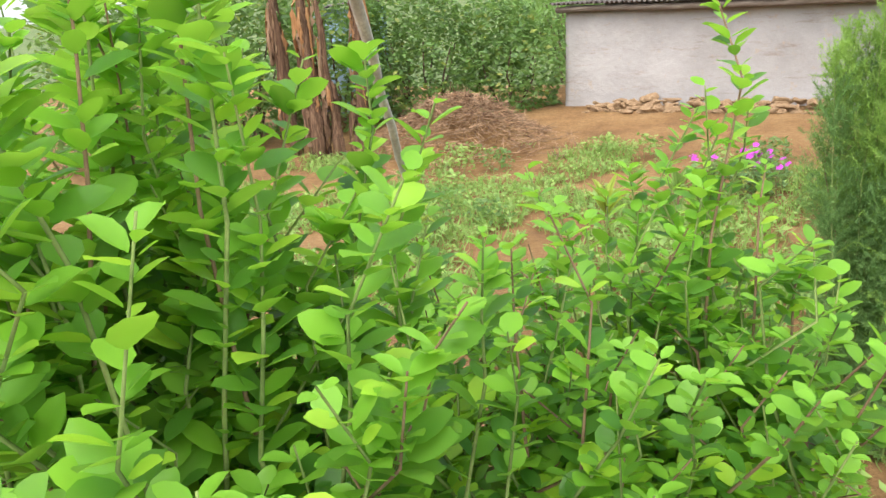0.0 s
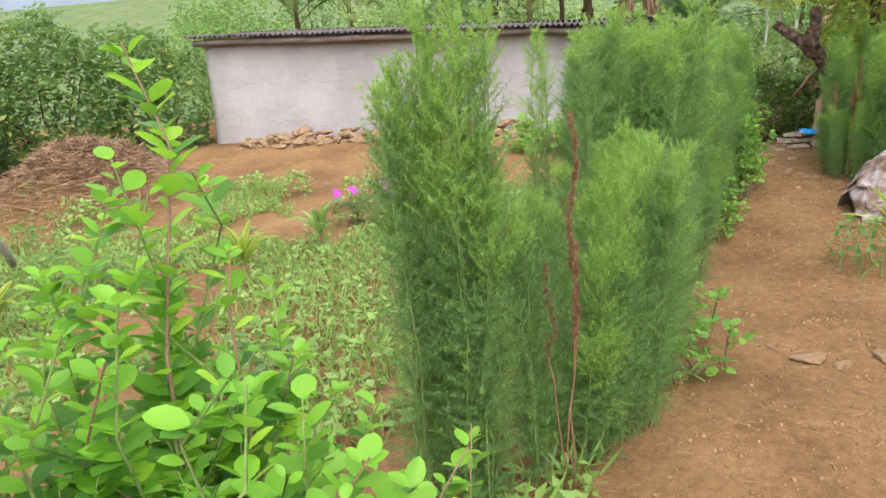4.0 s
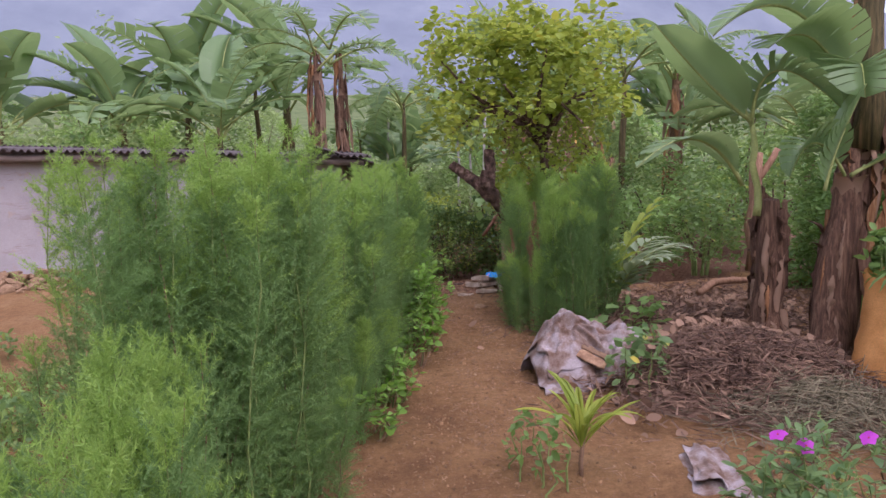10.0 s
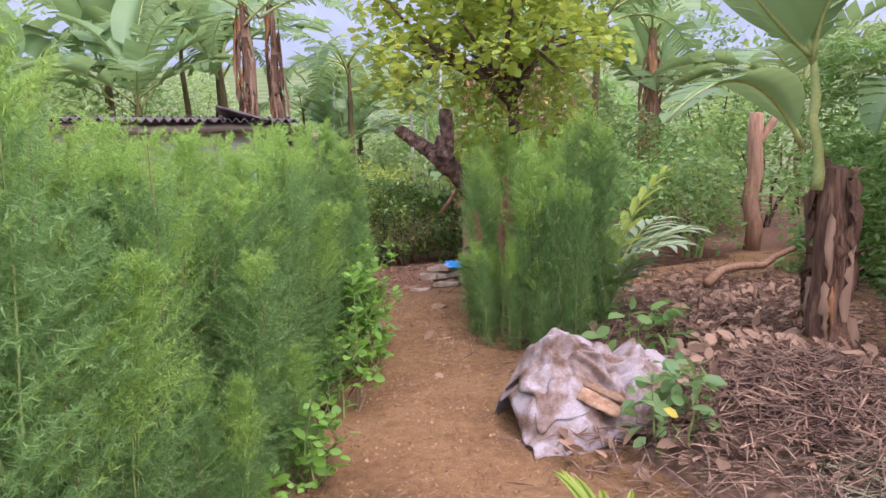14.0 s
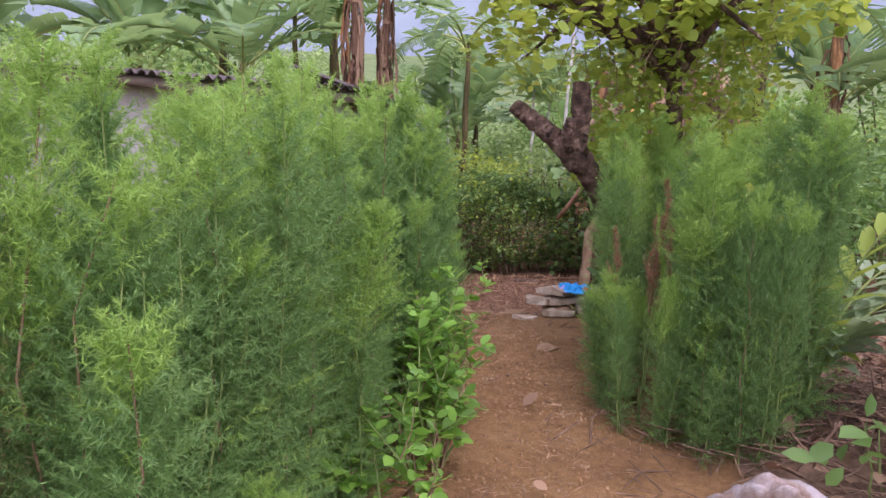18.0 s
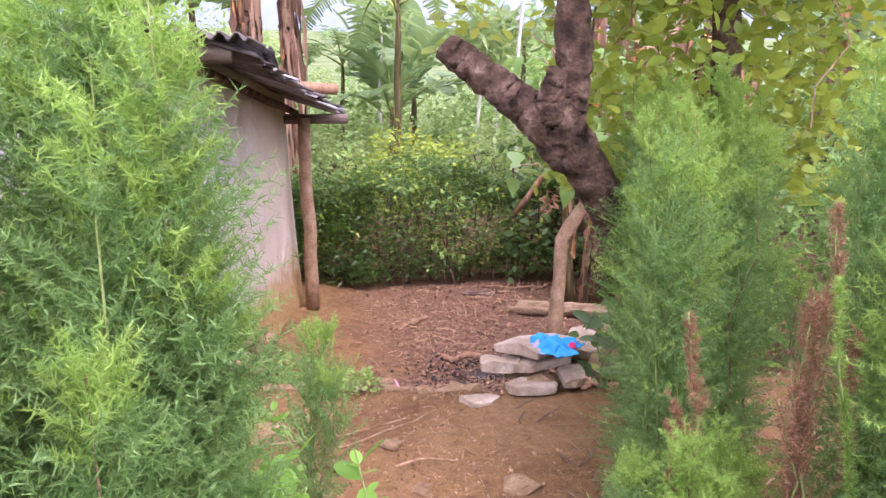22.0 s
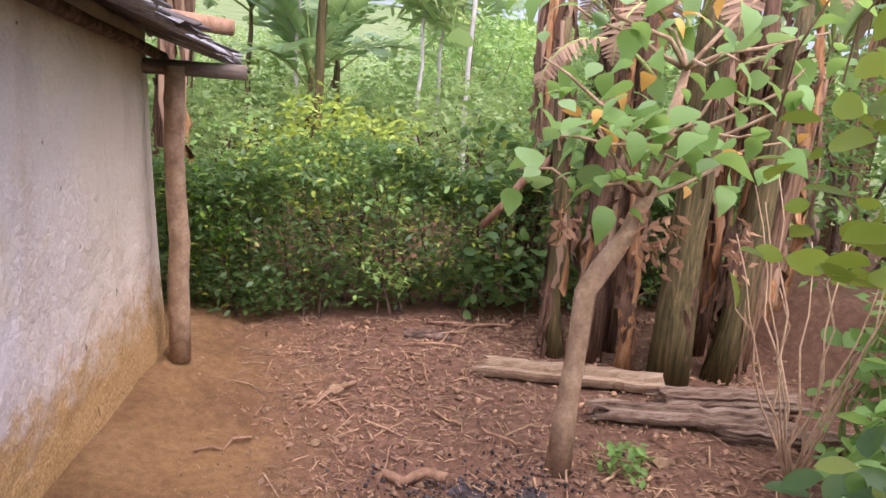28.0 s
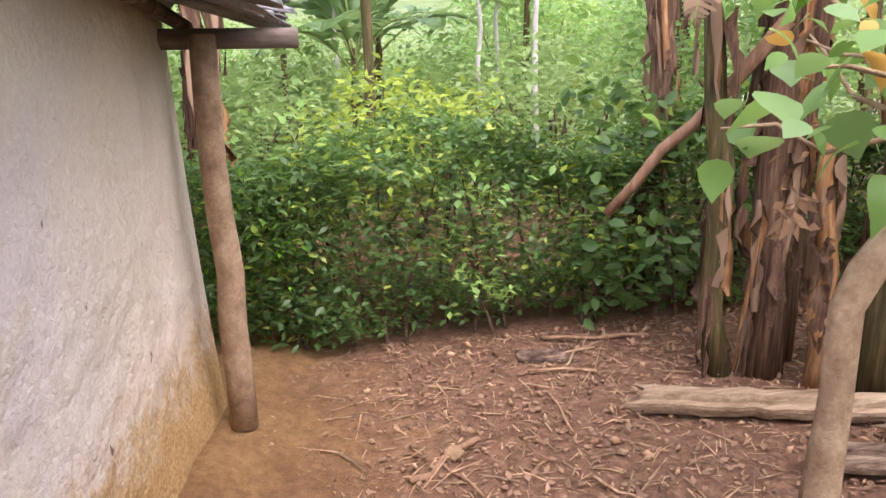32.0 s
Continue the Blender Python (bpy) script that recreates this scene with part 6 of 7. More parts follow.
def print_row(text, z, size, head=-1.95):
    cu = bpy.data.curves.new("print", "FONT")
    cu.body, cu.size, cu.align_x, cu.extrude = text, size, "CENTER", 0.0015
    ob = new("print", cu)
    ob.parent = sack
    cu.materials.append(M["ink"])
    d = np.array([math.cos(head), 0.85 * math.sin(head)]) * 0.287
    ob.matrix_basis = Matrix.Translation((d[0] + 0.05 * z / 0.8, d[1], z)) @ Matrix.Rotation(head + math.pi / 2, 4, "Z") @ Matrix.Rotation(math.pi / 2, 4, "X")


print_row("50 KG", 0.68, 0.06)
print_row("UTTAM", 0.56, 0.06)
print_row("ETHIO", 0.46, 0.06)
print_row("BRAND-BG", 0.36, 0.05)
print_row("UREA", 0.26, 0.06)
bush(4.5, 5.42, 0.2, 0.2, 0.5, 120, 0.09, "bush", "leafy seedling growing in the orange bag", 771, OVAL, z=0.72)
vine = thing("climbing_vine", "long bare vine hanging beside the bananas", "vine")
part("stem", tube(bent((4.9, 5.6, 0.0), (5.05, 5.6, 3.0), 14, 0.035, 77), 0.010, 6), M["cut_wood"], vine)

# compost heap: straw, twigs and dead leaves
r = np.random.default_rng(51)


def litter(n, place, long, thick, r, lift=0.5):
    """Straws and twigs lying about."""
    p = place(n, r)
    d = around(n, r, 0.25)
    L = long * r.uniform(0.4, 1.3, n)
    STRAW = (np.array([(-.5, 0, 0), (.5, 0, 0), (-.4, .5, .35), (.4, .5, .35), (-.3, 1, 0), (.3, 1, 0), (0, .5, -.5)]), np.array([(0, 1, 3), (0, 3, 2), (2, 3, 5), (2, 5, 4), (0, 2, 6), (1, 6, 3), (2, 4, 6), (3, 6, 5)]))
    V, F = scatter(STRAW, p - d * L[:, None] / 2, d, unit(around(n, r) * 0.5 + (0, 0, 1)), L, 1.0)
    # straws are thin: shrink the cross-section about the axis
    k = len(STRAW[0])
    C = (p - d * L[:, None] / 2)[:, None] + d[:, None] * (L[:, None] * STRAW[0][None, :, 1])[..., None]
    W = V.reshape(n, k, 3)
    W = C + (W - C) * (thick * r.uniform(0.5, 1.6, n) / L)[:, None, None]
    return W.reshape(-1, 3), F


def heap_place(cx, cy, rx, ry, h, z0=0.0):
    def place(n, r):
        q = r.standard_normal((n, 2)) * 0.5
        x, y = cx + q[:, 0] * rx, cy + q[:, 1] * ry
        top = h * np.exp(-(q ** 2).sum(1) * 1.3) + ground_z(x, y)
        return np.column_stack([x, y, top + r.uniform(-0.03, 0.05, n) + z0])
    return place


def heap_body(cx, cy, rx, ry, h, seed):
    n = 26
    V = []
    for i in range(n):
        for j in range(n):
            u, v = (i / (n - 1) * 2 - 1) * 1.7, (j / (n - 1) * 2 - 1) * 1.7
            x, y = cx + u * rx, cy + v * ry
            V.append((x, y, float(ground_z(x, y)) - 0.02 + h * math.exp(-(u * u + v * v) * 1.3) * (1 + 0.3 * noise.noise(Vector((x * 4, y * 4, seed))))))
    F = [(i * n + j, (i + 1) * n + j, (i + 1) * n + j + 1, i * n + j + 1) for i in range(n - 1) for j in range(n - 1)]
    return np.array(V), F


heap = thing("compost_heap", "heap of dry straw, twigs and dead leaves", "heap")
part("core", heap_body(3.45, 5.75, 0.6, 0.55, 0.3, 2), M["compost"], heap)
straw = part("straw", litter(4200, heap_place(3.45, 5.75, 0.95, 0.9, 0.3), 0.2, 0.007, r), M["compost"], heap, smooth=False)
part("leaf_litter", leaf_mass(900, ROUND, 0.095, heap_place(3.5, 5.95, 1.1, 1.0, 0.26), r, 0.6), M["dry_leaf"], heap, smooth=False)["kind"] = "stuff"
heap2 = thing("leaf_heap", "low heap of dead banana leaves and sticks", "heap")
part("core", heap_body(4.0, 7.4, 0.8, 0.6, 0.2, 5), M["compost"], heap2)
part("straw", litter(1500, heap_place(4.0, 7.4, 1.3, 1.0, 0.2), 0.25, 0.008, r), M["compost"], heap2, smooth=False)
part("leaf_litter", leaf_mass(560, OVAL, 0.1, heap_place(4.1, 7.3, 1.1, 1.0, 0.2), r, 0.6), M["dry_leaf"], heap2, smooth=False)["kind"] = "stuff"
ground3 = thing("leaf_heap", "thin layer of rotted leaves under the bananas", "heap")
part("core", heap_body(4.75, 5.3, 0.75, 0.75, 0.06, 9), M["compost"], ground3)
part("straw", litter(2200, heap_place(4.75, 5.3, 1.5, 1.5, 0.06), 0.16, 0.007, r), M["compost"], ground3, smooth=False)
ground4 = thing("leaf_heap", "trampled dead leaves and straw behind the feathery bushes", "heap")
part("core", heap_body(4.9, 8.5, 1.0, 0.8, 0.07, 11), M["compost"], ground4)
part("straw", litter(2600, heap_place(4.9, 8.5, 2.0, 1.7, 0.07), 0.2, 0.008, r), M["compost"], ground4, smooth=False)
part("leaf_litter", leaf_mass(650, OVAL, 0.1, heap_place(4.9, 8.4, 1.6, 1.5, 0.08), r, 0.6), M["dry_leaf"], ground4, smooth=False)["kind"] = "stuff"
pile = thing("brush_pile", "pile of dried grey-green brushwood beside the compost", "brushwood")
part("core", heap_body(3.55, 5.05, 0.4, 0.38, 0.13, 13), M["compost"], pile)
part("brushwood", litter(1500, heap_place(3.55, 5.05, 0.62, 0.6, 0.16), 0.3, 0.005, r), M["brush"], pile, smooth=False)
husk = thing("dead_banana_leaf", "curled brown dead banana leaf lying on the heap", "dead leaf")
part("blade", hanging_leaf((0, 0, 0), 0.85, 0.4, 77, 0.06), M["dry_leaf"], husk)
husk.matrix_basis = pose(3.35, 5.95, 0.32, 0, 78, -25)
stick = thing("fallen_branch", "bare fallen branch lying behind the bananas", "branch")
part("branch", tube(bent((4.9, 8.6, 0.14), (6.3, 9.1, 0.3), 6, 0.04, 6), np.linspace(0.045, 0.03, 6), 8), M["wood"], stick)
bush(2.74, 5.74, 0.22, 0.2, 0.5, 110, 0.095, "peri", "grey-green broad-leaved weed in front of the sack", 772, OVAL, stems=4)
bush(3.3, 6.9, 0.3, 0.3, 0.4, 60, 0.12, "bush", "small weed behind the sack", 773, OVAL, stems=4)
trunk = thing("slender_tree", "slender tree with a pale trunk and a sawn fork", "tree")
part("trunk", tube(bent((7.1, 10.8, -0.1), (7.15, 10.8, 1.75), 6, 0.03, 8), np.linspace(0.11, 0.09, 6), 9), M["wood"], trunk)
part("limb", tube(bent((7.15, 10.8, 1.3), (7.5, 10.8, 1.8), 4, 0.02, 9), 0.05, 7), M["wood"], trunk)

# straw mound and pole at the far side of the garden
mound = thing("straw_mound", "mound of rubble and dry straw in the garden", "heap")
part("core", heap_body(-6.5, 7.6, 0.95, 0.75, 0.72, 7), M["soil"], mound)
part("straw", litter(3200, heap_place(-6.3, 7.5, 1.3, 1.0, 0.76), 0.3, 0.009, r), M["litter"], mound, smooth=False)
pole = thing("leaning_pole", "pale grey wooden pole leaning over the garden", "pole")
part("pole", tube(bent((-5.26, 4.99, -0.03), (-3.5, 2.13, 2.52), 9, 0.006, 12), np.linspace(0.036, 0.048, 9), 8, True, 0.05), M["pole"], pole)
shack = thing("shed_roof", "rusty sheet roof with a pale blue sheet below", "shed")
part("roof", corrugated((-11.5, 9.6, 2.4), (-9.3, 9.8, 2.45), (-9.3, 11.5, 2.6), (-11.5, 11.5, 2.6), 14, seed=77), M["roof"], shack)
part("wall", box(-11.3, -9.5, 9.9, 10.0, 0, 2.38), M["tarp"], shack)


# ---- stones ----
ROCKS = []
for k in range(10):
    v, f = rock((1, 1, 1), 500 + k)
    ROCKS.append(mesh_data("stone", v, f, M["stone"]))


def stone(parent, x, y, z, sx, sy, sz, turn, k, name="stone"):
    return put(name, ROCKS[k % 10], parent, "", Matrix.Translation((x, y, z)) @ Matrix.Rotation(turn, 4, "Z") @ Matrix.Diagonal((sx, sy, sz, 1)))


r = np.random.default_rng(61)
plinth = thing("dry_stone_footing", "loose brown stones half sunk in the bank under the hut wall", "stone wall")
for k in range(300):
    x = -5.6 + 6.0 * r.uniform(0, 1)
    up = r.uniform(0, 1) ** 1.5
    y = 10.25 + 0.45 * up + r.uniform(-0.08, 0.08)
    s = r.uniform(0.07, 0.2)
    stone(plinth, x, y, float(ground_z(x, y)) - 0.3 * s + 0.17 * up * r.uniform(0, 1), s * r.uniform(1.0, 1.7), s, s * r.uniform(0.5, 0.8), r.uniform(0, 6), k)
corner = thing("stone_pile", "pile of rough brown stones at the hut corner", "stone pile")
for k in range(170):
    t = k / 170
    x = np.interp(t, [0, 0.55, 0.8, 1], [-0.1, 0.95, 1.25, 1.3]) + r.uniform(-0.06, 0.06)
    yb = np.interp(t, [0, 0.55, 0.8, 1], [10.72, 10.72, 10.8, 11.3])
    top = np.interp(t, [0, 0.3, 0.55, 0.8, 1], [0.62, 0.62, 0.5, 0.27, 0.05])
    lay = r.uniform(0, 1)
    s = r.uniform(0.08, 0.17)
    stone(corner, x, yb - 0.2 * (1 - lay) + r.uniform(-0.03, 0.03), max(-0.02, top * lay - 0.08), s * r.uniform(1.0, 1.45), s * 1.15, s * r.uniform(0.8, 1.2), r.uniform(0, 6), k)
bank = part("core", heap_body(0.55, 10.78, 0.5, 0.12, 0.5, 4), M["soil"], corner, "earth behind the stones")

kerb = thing("stone_kerb", "row of flat stones edging the drop to the yard", "kerb")
for k in range(26):
    t = k / 25
    x = 1.25 + 1.25 * t + r.uniform(-0.03, 0.03)
    y = float(yard_edge(x)) + 0.02 + r.uniform(-0.05, 0.05)
    s = r.uniform(0.14, 0.24)
    stone(kerb, x, y, -0.15 + r.uniform(-0.01, 0.012), s * 0.9, s * 0.6, 0.155, r.uniform(-0.3, 0.3), k)
for k in range(30):
    x = 1.2 + 1.7 * r.uniform(0, 1)
    y = float(yard_edge(x)) + 0.1
    s = r.uniform(0.14, 0.24)
    stone(kerb, x, y, -0.55 + 0.17 * (k % 3), s * 1.3, s * 0.7, s, r.uniform(-0.3, 0.3), k)


def slab(parent, x, y, z, a, b, h, turn, seed):
    q = np.random.default_rng(seed)
    n = 13
    ang = np.sort(np.arange(n) * 2 * np.pi / n + q.uniform(-0.2, 0.2, n))
    R = np.clip(1 / np.maximum(np.abs(np.cos(ang)), np.abs(np.sin(ang))), 1, 1.3) * q.uniform(0.72, 1.02, n)
    bm = bmesh.new()
    low = [bm.verts.new((a * R[i] * math.cos(ang[i]) * 0.95, b * R[i] * math.sin(ang[i]) * 0.95, 0)) for i in range(n)]
    top = [bm.verts.new((a * R[i] * math.cos(ang[i]), b * R[i] * math.sin(ang[i]), h + q.uniform(-0.02, 0.015))) for i in range(n)]
    bm.faces.new(low[::-1]), bm.faces.new(top)
    for i in range(n):
        bm.faces.new((low[i], low[(i + 1) % n], top[(i + 1) % n], top[i]))
    bmesh.ops.bevel(bm, geom=bm.edges[:], offset=0.006, segments=1, affect="EDGES")
    me = bpy.data.meshes.new("slab")
    bm.to_mesh(me), bm.free()
    me.materials.append(M["slab"])
    return put("slab", me, parent, "", pose(x, y, z, q.uniform(-8, 8), q.uniform(-8, 8), turn))


steps = thing("slab_pile", "pile of pale broken stone slabs at the yard's edge", "stone pile")
slab(steps, 2.80, 10.27, 0.0, 0.15, 0.11, 0.05, 10, 1)
slab(steps, 2.50, 10.18, -0.02, 0.11, 0.09, 0.04, 30, 2)
slab(steps, 2.93, 10.55, 0.125, 0.25, 0.18, 0.06, 35, 3)
slab(steps, 2.68, 10.46, 0.06, 0.12, 0.09, 0.06, -15, 4)
slab(steps, 3.28, 10.72, 0.05, 0.2, 0.15, 0.07, 50, 5)
slab(steps, 3.05, 10.3, 0.03, 0.11, 0.08, 0.05, 80, 6)
slab(steps, 2.9, 10.5, 0.06, 0.22, 0.17, 0.06, 5, 7)
for k in range(34):
    x, y = 2.6 + 0.8 * r.uniform(0, 1), 10.3 + 0.45 * r.uniform(0, 1)
    s = r.uniform(0.12, 0.24)
    stone(steps, x, y, -0.55 + 0.18 * (k % 4) - 0.04, s * 1.5, s, s * 0.6, r.uniform(0, 3), k)
for k, (x, y, s) in enumerate([(2.5, 9.3, 0.13), (2.1, 9.35, 0.08), (1.75, 9.6, 0.1), (1.45, 9.95, 0.16), (1.3, 9.75, 0.14), (2.0, 9.75, 0.08), (0.87, 3.17, 0.13), (1.0, 3.1, 0.08), (1.25, 3.2, 0.12)]):
    ob = stone(None, x, y, -0.16 * s, s * 1.35, s, s * 0.5, k, k)
    tagged(ob, "flat brown stone set in the earth path", "stone", "stones in the path")

# pebbles, clods and twigs on the path
n = 20000
t = r.uniform(0, 1, n)
y = 0.9 + 9.6 * t
mid = np.interp(y, [1.5, 2.6, 5.5, 7.5, 9.3, 10.5], [0.9, 0.95, 1.5, 1.95, 2.2, 2.1])
x = mid + r.standard_normal(n) * np.interp(y, [1.5, 5, 7, 10], [0.8, 0.6, 0.3, 0.35])
keep = y < yard_edge(x) - 0.05
x, y = x[keep], y[keep]
LUMP = (np.array([(1, 0, 0), (-1, 0, 0), (0, 1, 0), (0, -1, 0), (0, 0, .7), (0, 0, -.7)]) * 0.5, np.array([(0, 2, 4), (2, 1, 4), (1, 3, 4), (3, 0, 4), (2, 0, 5), (1, 2, 5), (3, 1, 5), (0, 3, 5)]))
peb = scatter(LUMP, np.column_stack([x, y, ground_z(x, y) + 0.003]), around(len(x), r), around(len(x), r), 0.004 + 0.028 * r.uniform(0, 1, len(x)) ** 6)
tagged(part("pebbles", peb, M["clod"], None, smooth=False), "small stones and clods on the path", "pebbles", kind="stuff")
n = 3600
tw = litter(n, lambda n, r: np.column_stack([x[:n] + 0.1, y[:n], ground_z(x[:n], y[:n]) + 0.005]), 0.06, 0.003, r)
tagged(part("path_litter", tw, M["litter"], None, smooth=False), "bits of straw and twig on the path", "litter", kind="stuff")
sticks = [((1.35, 9.75, 0.03), (2.1, 9.95, 0.04)), ((1.1, 9.0, 0.02), (1.6, 9.7, 0.05)), ((1.5, 9.45, 0.03), (2.25, 10.0, 0.05)), ((2.3, 8.2, 0.02), (2.1, 8.4, 0.02)), ((0.7, 3.3, 0.02), (0.85, 3.25, 0.02)), ((2.0, 9.5, 0.03), (2.5, 9.6, 0.03)), ((0.95, 9.6, 0.05), (1.45, 10.05, 0.1))]
for k, (a, b) in enumerate(sticks):
    ob = part("stick", tube(bent(a, b, 7, 0.025, k), np.linspace(0.007, 0.003, 7), 6), M["litter"], None)
    tagged(ob, "dry pale stick lying on the earth", "stick", "sticks on the ground")

# yard floor: trodden litter, ash, stones
def yard_place(n, r):
    x, y = r.uniform(2.0, 6.2, n), r.uniform(10.7, 15.1, n)
    k = r.uniform(0, 1, n) < np.clip((x - 1.9) / 0.7, 0.05, 1)
    x = np.where(k, x, 3 + 2.5 * r.uniform(0, 1, n))
    return np.column_stack([x, y, ground_z(x, y) + 0.006 + 0.015 * r.uniform(0, 1, n)])


tagged(part("yard_litter", litter(4200, yard_place, 0.075, 0.006, r), M["litter"], None, smooth=False), "trodden twigs and straw over the yard", "litter", kind="stuff")
tagged(part("yard_straw", litter(420, yard_place, 0.26, 0.009, r), M["litter"], None, smooth=False), "longer dry stalks strewn over the yard", "litter", kind="stuff")
tagged(part("yard_leaves", leaf_mass(3000, FOLD, 0.05, yard_place, r, 0.85, 1.3), M["yard_leaf"], None, smooth=False), "dry brown leaves over the yard", "litter", kind="stuff")
chips = scatter(LUMP, yard_place(1500, r), around(1500, r, 0.2), np.tile([0, 0, 1.0], (1500, 1)), 0.02 + 0.07 * r.uniform(0, 1, 1500) ** 3, 0.3)
tagged(part("wood_chips", chips, M["litter"], None, smooth=False), "broken chips of wood and bark over the yard", "litter", kind="stuff")
for k in range(34):
    p, a = yard_place(1, r)[0], r.uniform(0, 6.28)
    q = p + np.array([math.cos(a), math.sin(a), 0.02]) * r.uniform(0.15, 0.5)
    if q[1] < 15.0 and q[0] > 2.2 and q[1] > 10.9:
        tagged(part("stick", tube(bent(p + (0, 0, 0.008), (q[0], q[1], p[2] + 0.015), 5, 0.012, 600 + k), r.uniform(0.004, 0.010), 6, True, 0.1), M[("litter", "wood", "litter")[k % 3]], None), "weathered stick lying in the yard", "stick", "sticks in the yard")
def strip_place(n, r):
    x, y = r.uniform(1.25, 2.9, n), r.uniform(10.7, 14.9, n)
    x = x + 0.148 * (y - 11)
    return np.column_stack([x, y, ground_z(x, y) + 0.004])


q = strip_place(1600, r)
tagged(part("grit", scatter(LUMP, q, around(1600, r), around(1600, r), 0.004 + 0.03 * r.uniform(0, 1, 1600) ** 5), M["clod"], None, smooth=False), "grit and small clods along the wall foot", "pebbles", kind="stuff")
tagged(part("straw_bits", litter(500, strip_place, 0.05, 0.004, r), M["litter"], None, smooth=False), "bits of straw on the swept earth by the wall", "litter", kind="stuff")
fire = thing("ash_patch", "black and grey ash of a burnt-out fire", "ash")
for k, (x, y, rx, ry) in enumerate([(3.0, 12.1, 0.3, 0.22), (3.25, 12.02, 0.32, 0.2), (3.12, 12.3, 0.24, 0.16), (2.8, 11.95, 0.2, 0.13), (3.42, 12.22, 0.16, 0.12)]):
    part("ash", heap_body(x, y, rx, ry, 0.028, 3 + k), M["ash"], fire)
ash = scatter(LUMP, heap_place(3.08, 12.1, 0.85, 0.55, 0.03)(1500, r), around(1500, r), around(1500, r), 0.006 + 0.03 * r.uniform(0, 1, 1500) ** 3)
tagged(part("charcoal", ash, M["ash"], None, smooth=False), "bits of charcoal in the ash", "charcoal", kind="stuff")
for k, (x, y, sx, sy, sz) in enumerate([(2.62, 13.57, 0.12, 0.09, 0.07), (2.85, 11.55, 0.14, 0.05, 0.04), (3.3, 13.1, 0.08, 0.06, 0.04), (4.3, 12.4, 0.12, 0.1, 0.05), (2.4, 12.9, 0.06, 0.05, 0.04)]):
    tagged(stone(None, x, y, -0.61, sx, sy, sz, k, k), "small pale stone lying in the yard", "stone", "stones in the yard")
flat = part("flat_board", box(-0.19, 0.19, -0.09, 0.09, 0, 0.02), M["bark"], None, "", False, pose(3.5, 14.6, -0.59, 0, 0, -12))
tagged(flat, "flat dark board lying in the yard", "board")
for k, (a, b, q) in enumerate([((2.35, 13.4, -0.58), (2.75, 13.65, -0.56), 0.018), ((1.75, 12.9, -0.59), (2.05, 13.0, -0.58), 0.01), ((2.7, 12.5, -0.57), (3.0, 12.35, -0.54), 0.03), ((3.6, 14.9, -0.58), (4.3, 14.7, -0.56), 0.014)]):
    tagged(part("stick", tube(bent(a, b, 5, 0.02, 40 + k), q, 6), M["wood"], None), "weathered stick lying in the yard", "stick", "sticks in the yard")


def log(a, b, r0, label, seed, skin="split_log"):
    """A dry log, flattened, split lengthwise and ragged at its ends."""
    q = np.random.default_rng(seed)
    n, m = 16, 22
    P = bent(a, b, n, 0.006, seed)
    T = unit(np.asarray(b, float) - np.asarray(a, float))
    S = unit(np.cross(T, (0, 0, 1)))
    U = np.cross(S, T)
    groove = 1 + 0.09 * q.standard_normal(m)
    groove[q.integers(0, m, 3)] *= 0.72
    V = []
    for i in range(n):
        for j in range(m):
            w = j * 2 * math.pi / m
            R = r0 * groove[j] * (1 + 0.05 * noise.noise(Vector((i * 0.5, math.cos(w), math.sin(w) + seed))))
            end = 0.05 * q.standard_normal() * (i in (0, n - 1))
            V.append(P[i] + S * R * math.cos(w) * 1.12 + U * R * math.sin(w) * 0.86 + T * end)
    F = [(i * m + j, i * m + (j + 1) % m, (i + 1) * m + (j + 1) % m, (i + 1) * m + j) for i in range(n - 1) for j in range(m)]
    F += [tuple(range(m))[::-1], tuple((n - 1) * m + j for j in range(m))]
    return tagged(part("log", (V, F), M[skin], None, smooth=False), label, "log", "logs by the bananas")


log((3.72, 13.76, -0.53), (4.85, 13.3, -0.52), 0.085, "pale weathered log lying on the ground", 1, "pale_log")
log((4.2, 12.98, -0.53), (5.35, 12.62, -0.52), 0.075, "split grey-brown log lying on the ground", 2)
log((4.75, 13.05, -0.5), (5.6, 12.8, -0.48), 0.075, "split grey-brown log lying on the ground", 3)
log((4.9, 12.6, -0.54), (5.7, 12.3, -0.53), 0.065, "split grey-brown log lying on the ground", 4)

# bucket and cloth
n = 24
bk = thing("bucket", "small bright pink plastic bucket lying on its side", "bucket", pose(1.97, 11.4, -0.51, 0, 81, 14))
prof = [(0.0, 0.004), (0.08, 0.0), (0.083, 0.01), (0.108, 0.245), (0.12, 0.25), (0.12, 0.26), (0.112, 0.26), (0.104, 0.245), (0.078, 0.012), (0.0, 0.012)]
V = [(p * math.cos(a), p * math.sin(a), z) for p, z in prof for a in np.arange(n) * 2 * np.pi / n]
F = [(i * n + j, i * n + (j + 1) % n, (i + 1) * n + (j + 1) % n, (i + 1) * n + j) for i in range(len(prof) - 1) for j in range(n)]
part("body", (V, F), M["pink"], bk)
a = np.linspace(-0.2, math.pi + 0.2, 14)
part("handle", tube(np.stack([0.122 * np.cos(a), -0.108 * np.sin(a), 0.245 + 0.01 * np.sin(a)], 1), 0.004, 5), M["pole"], bk)
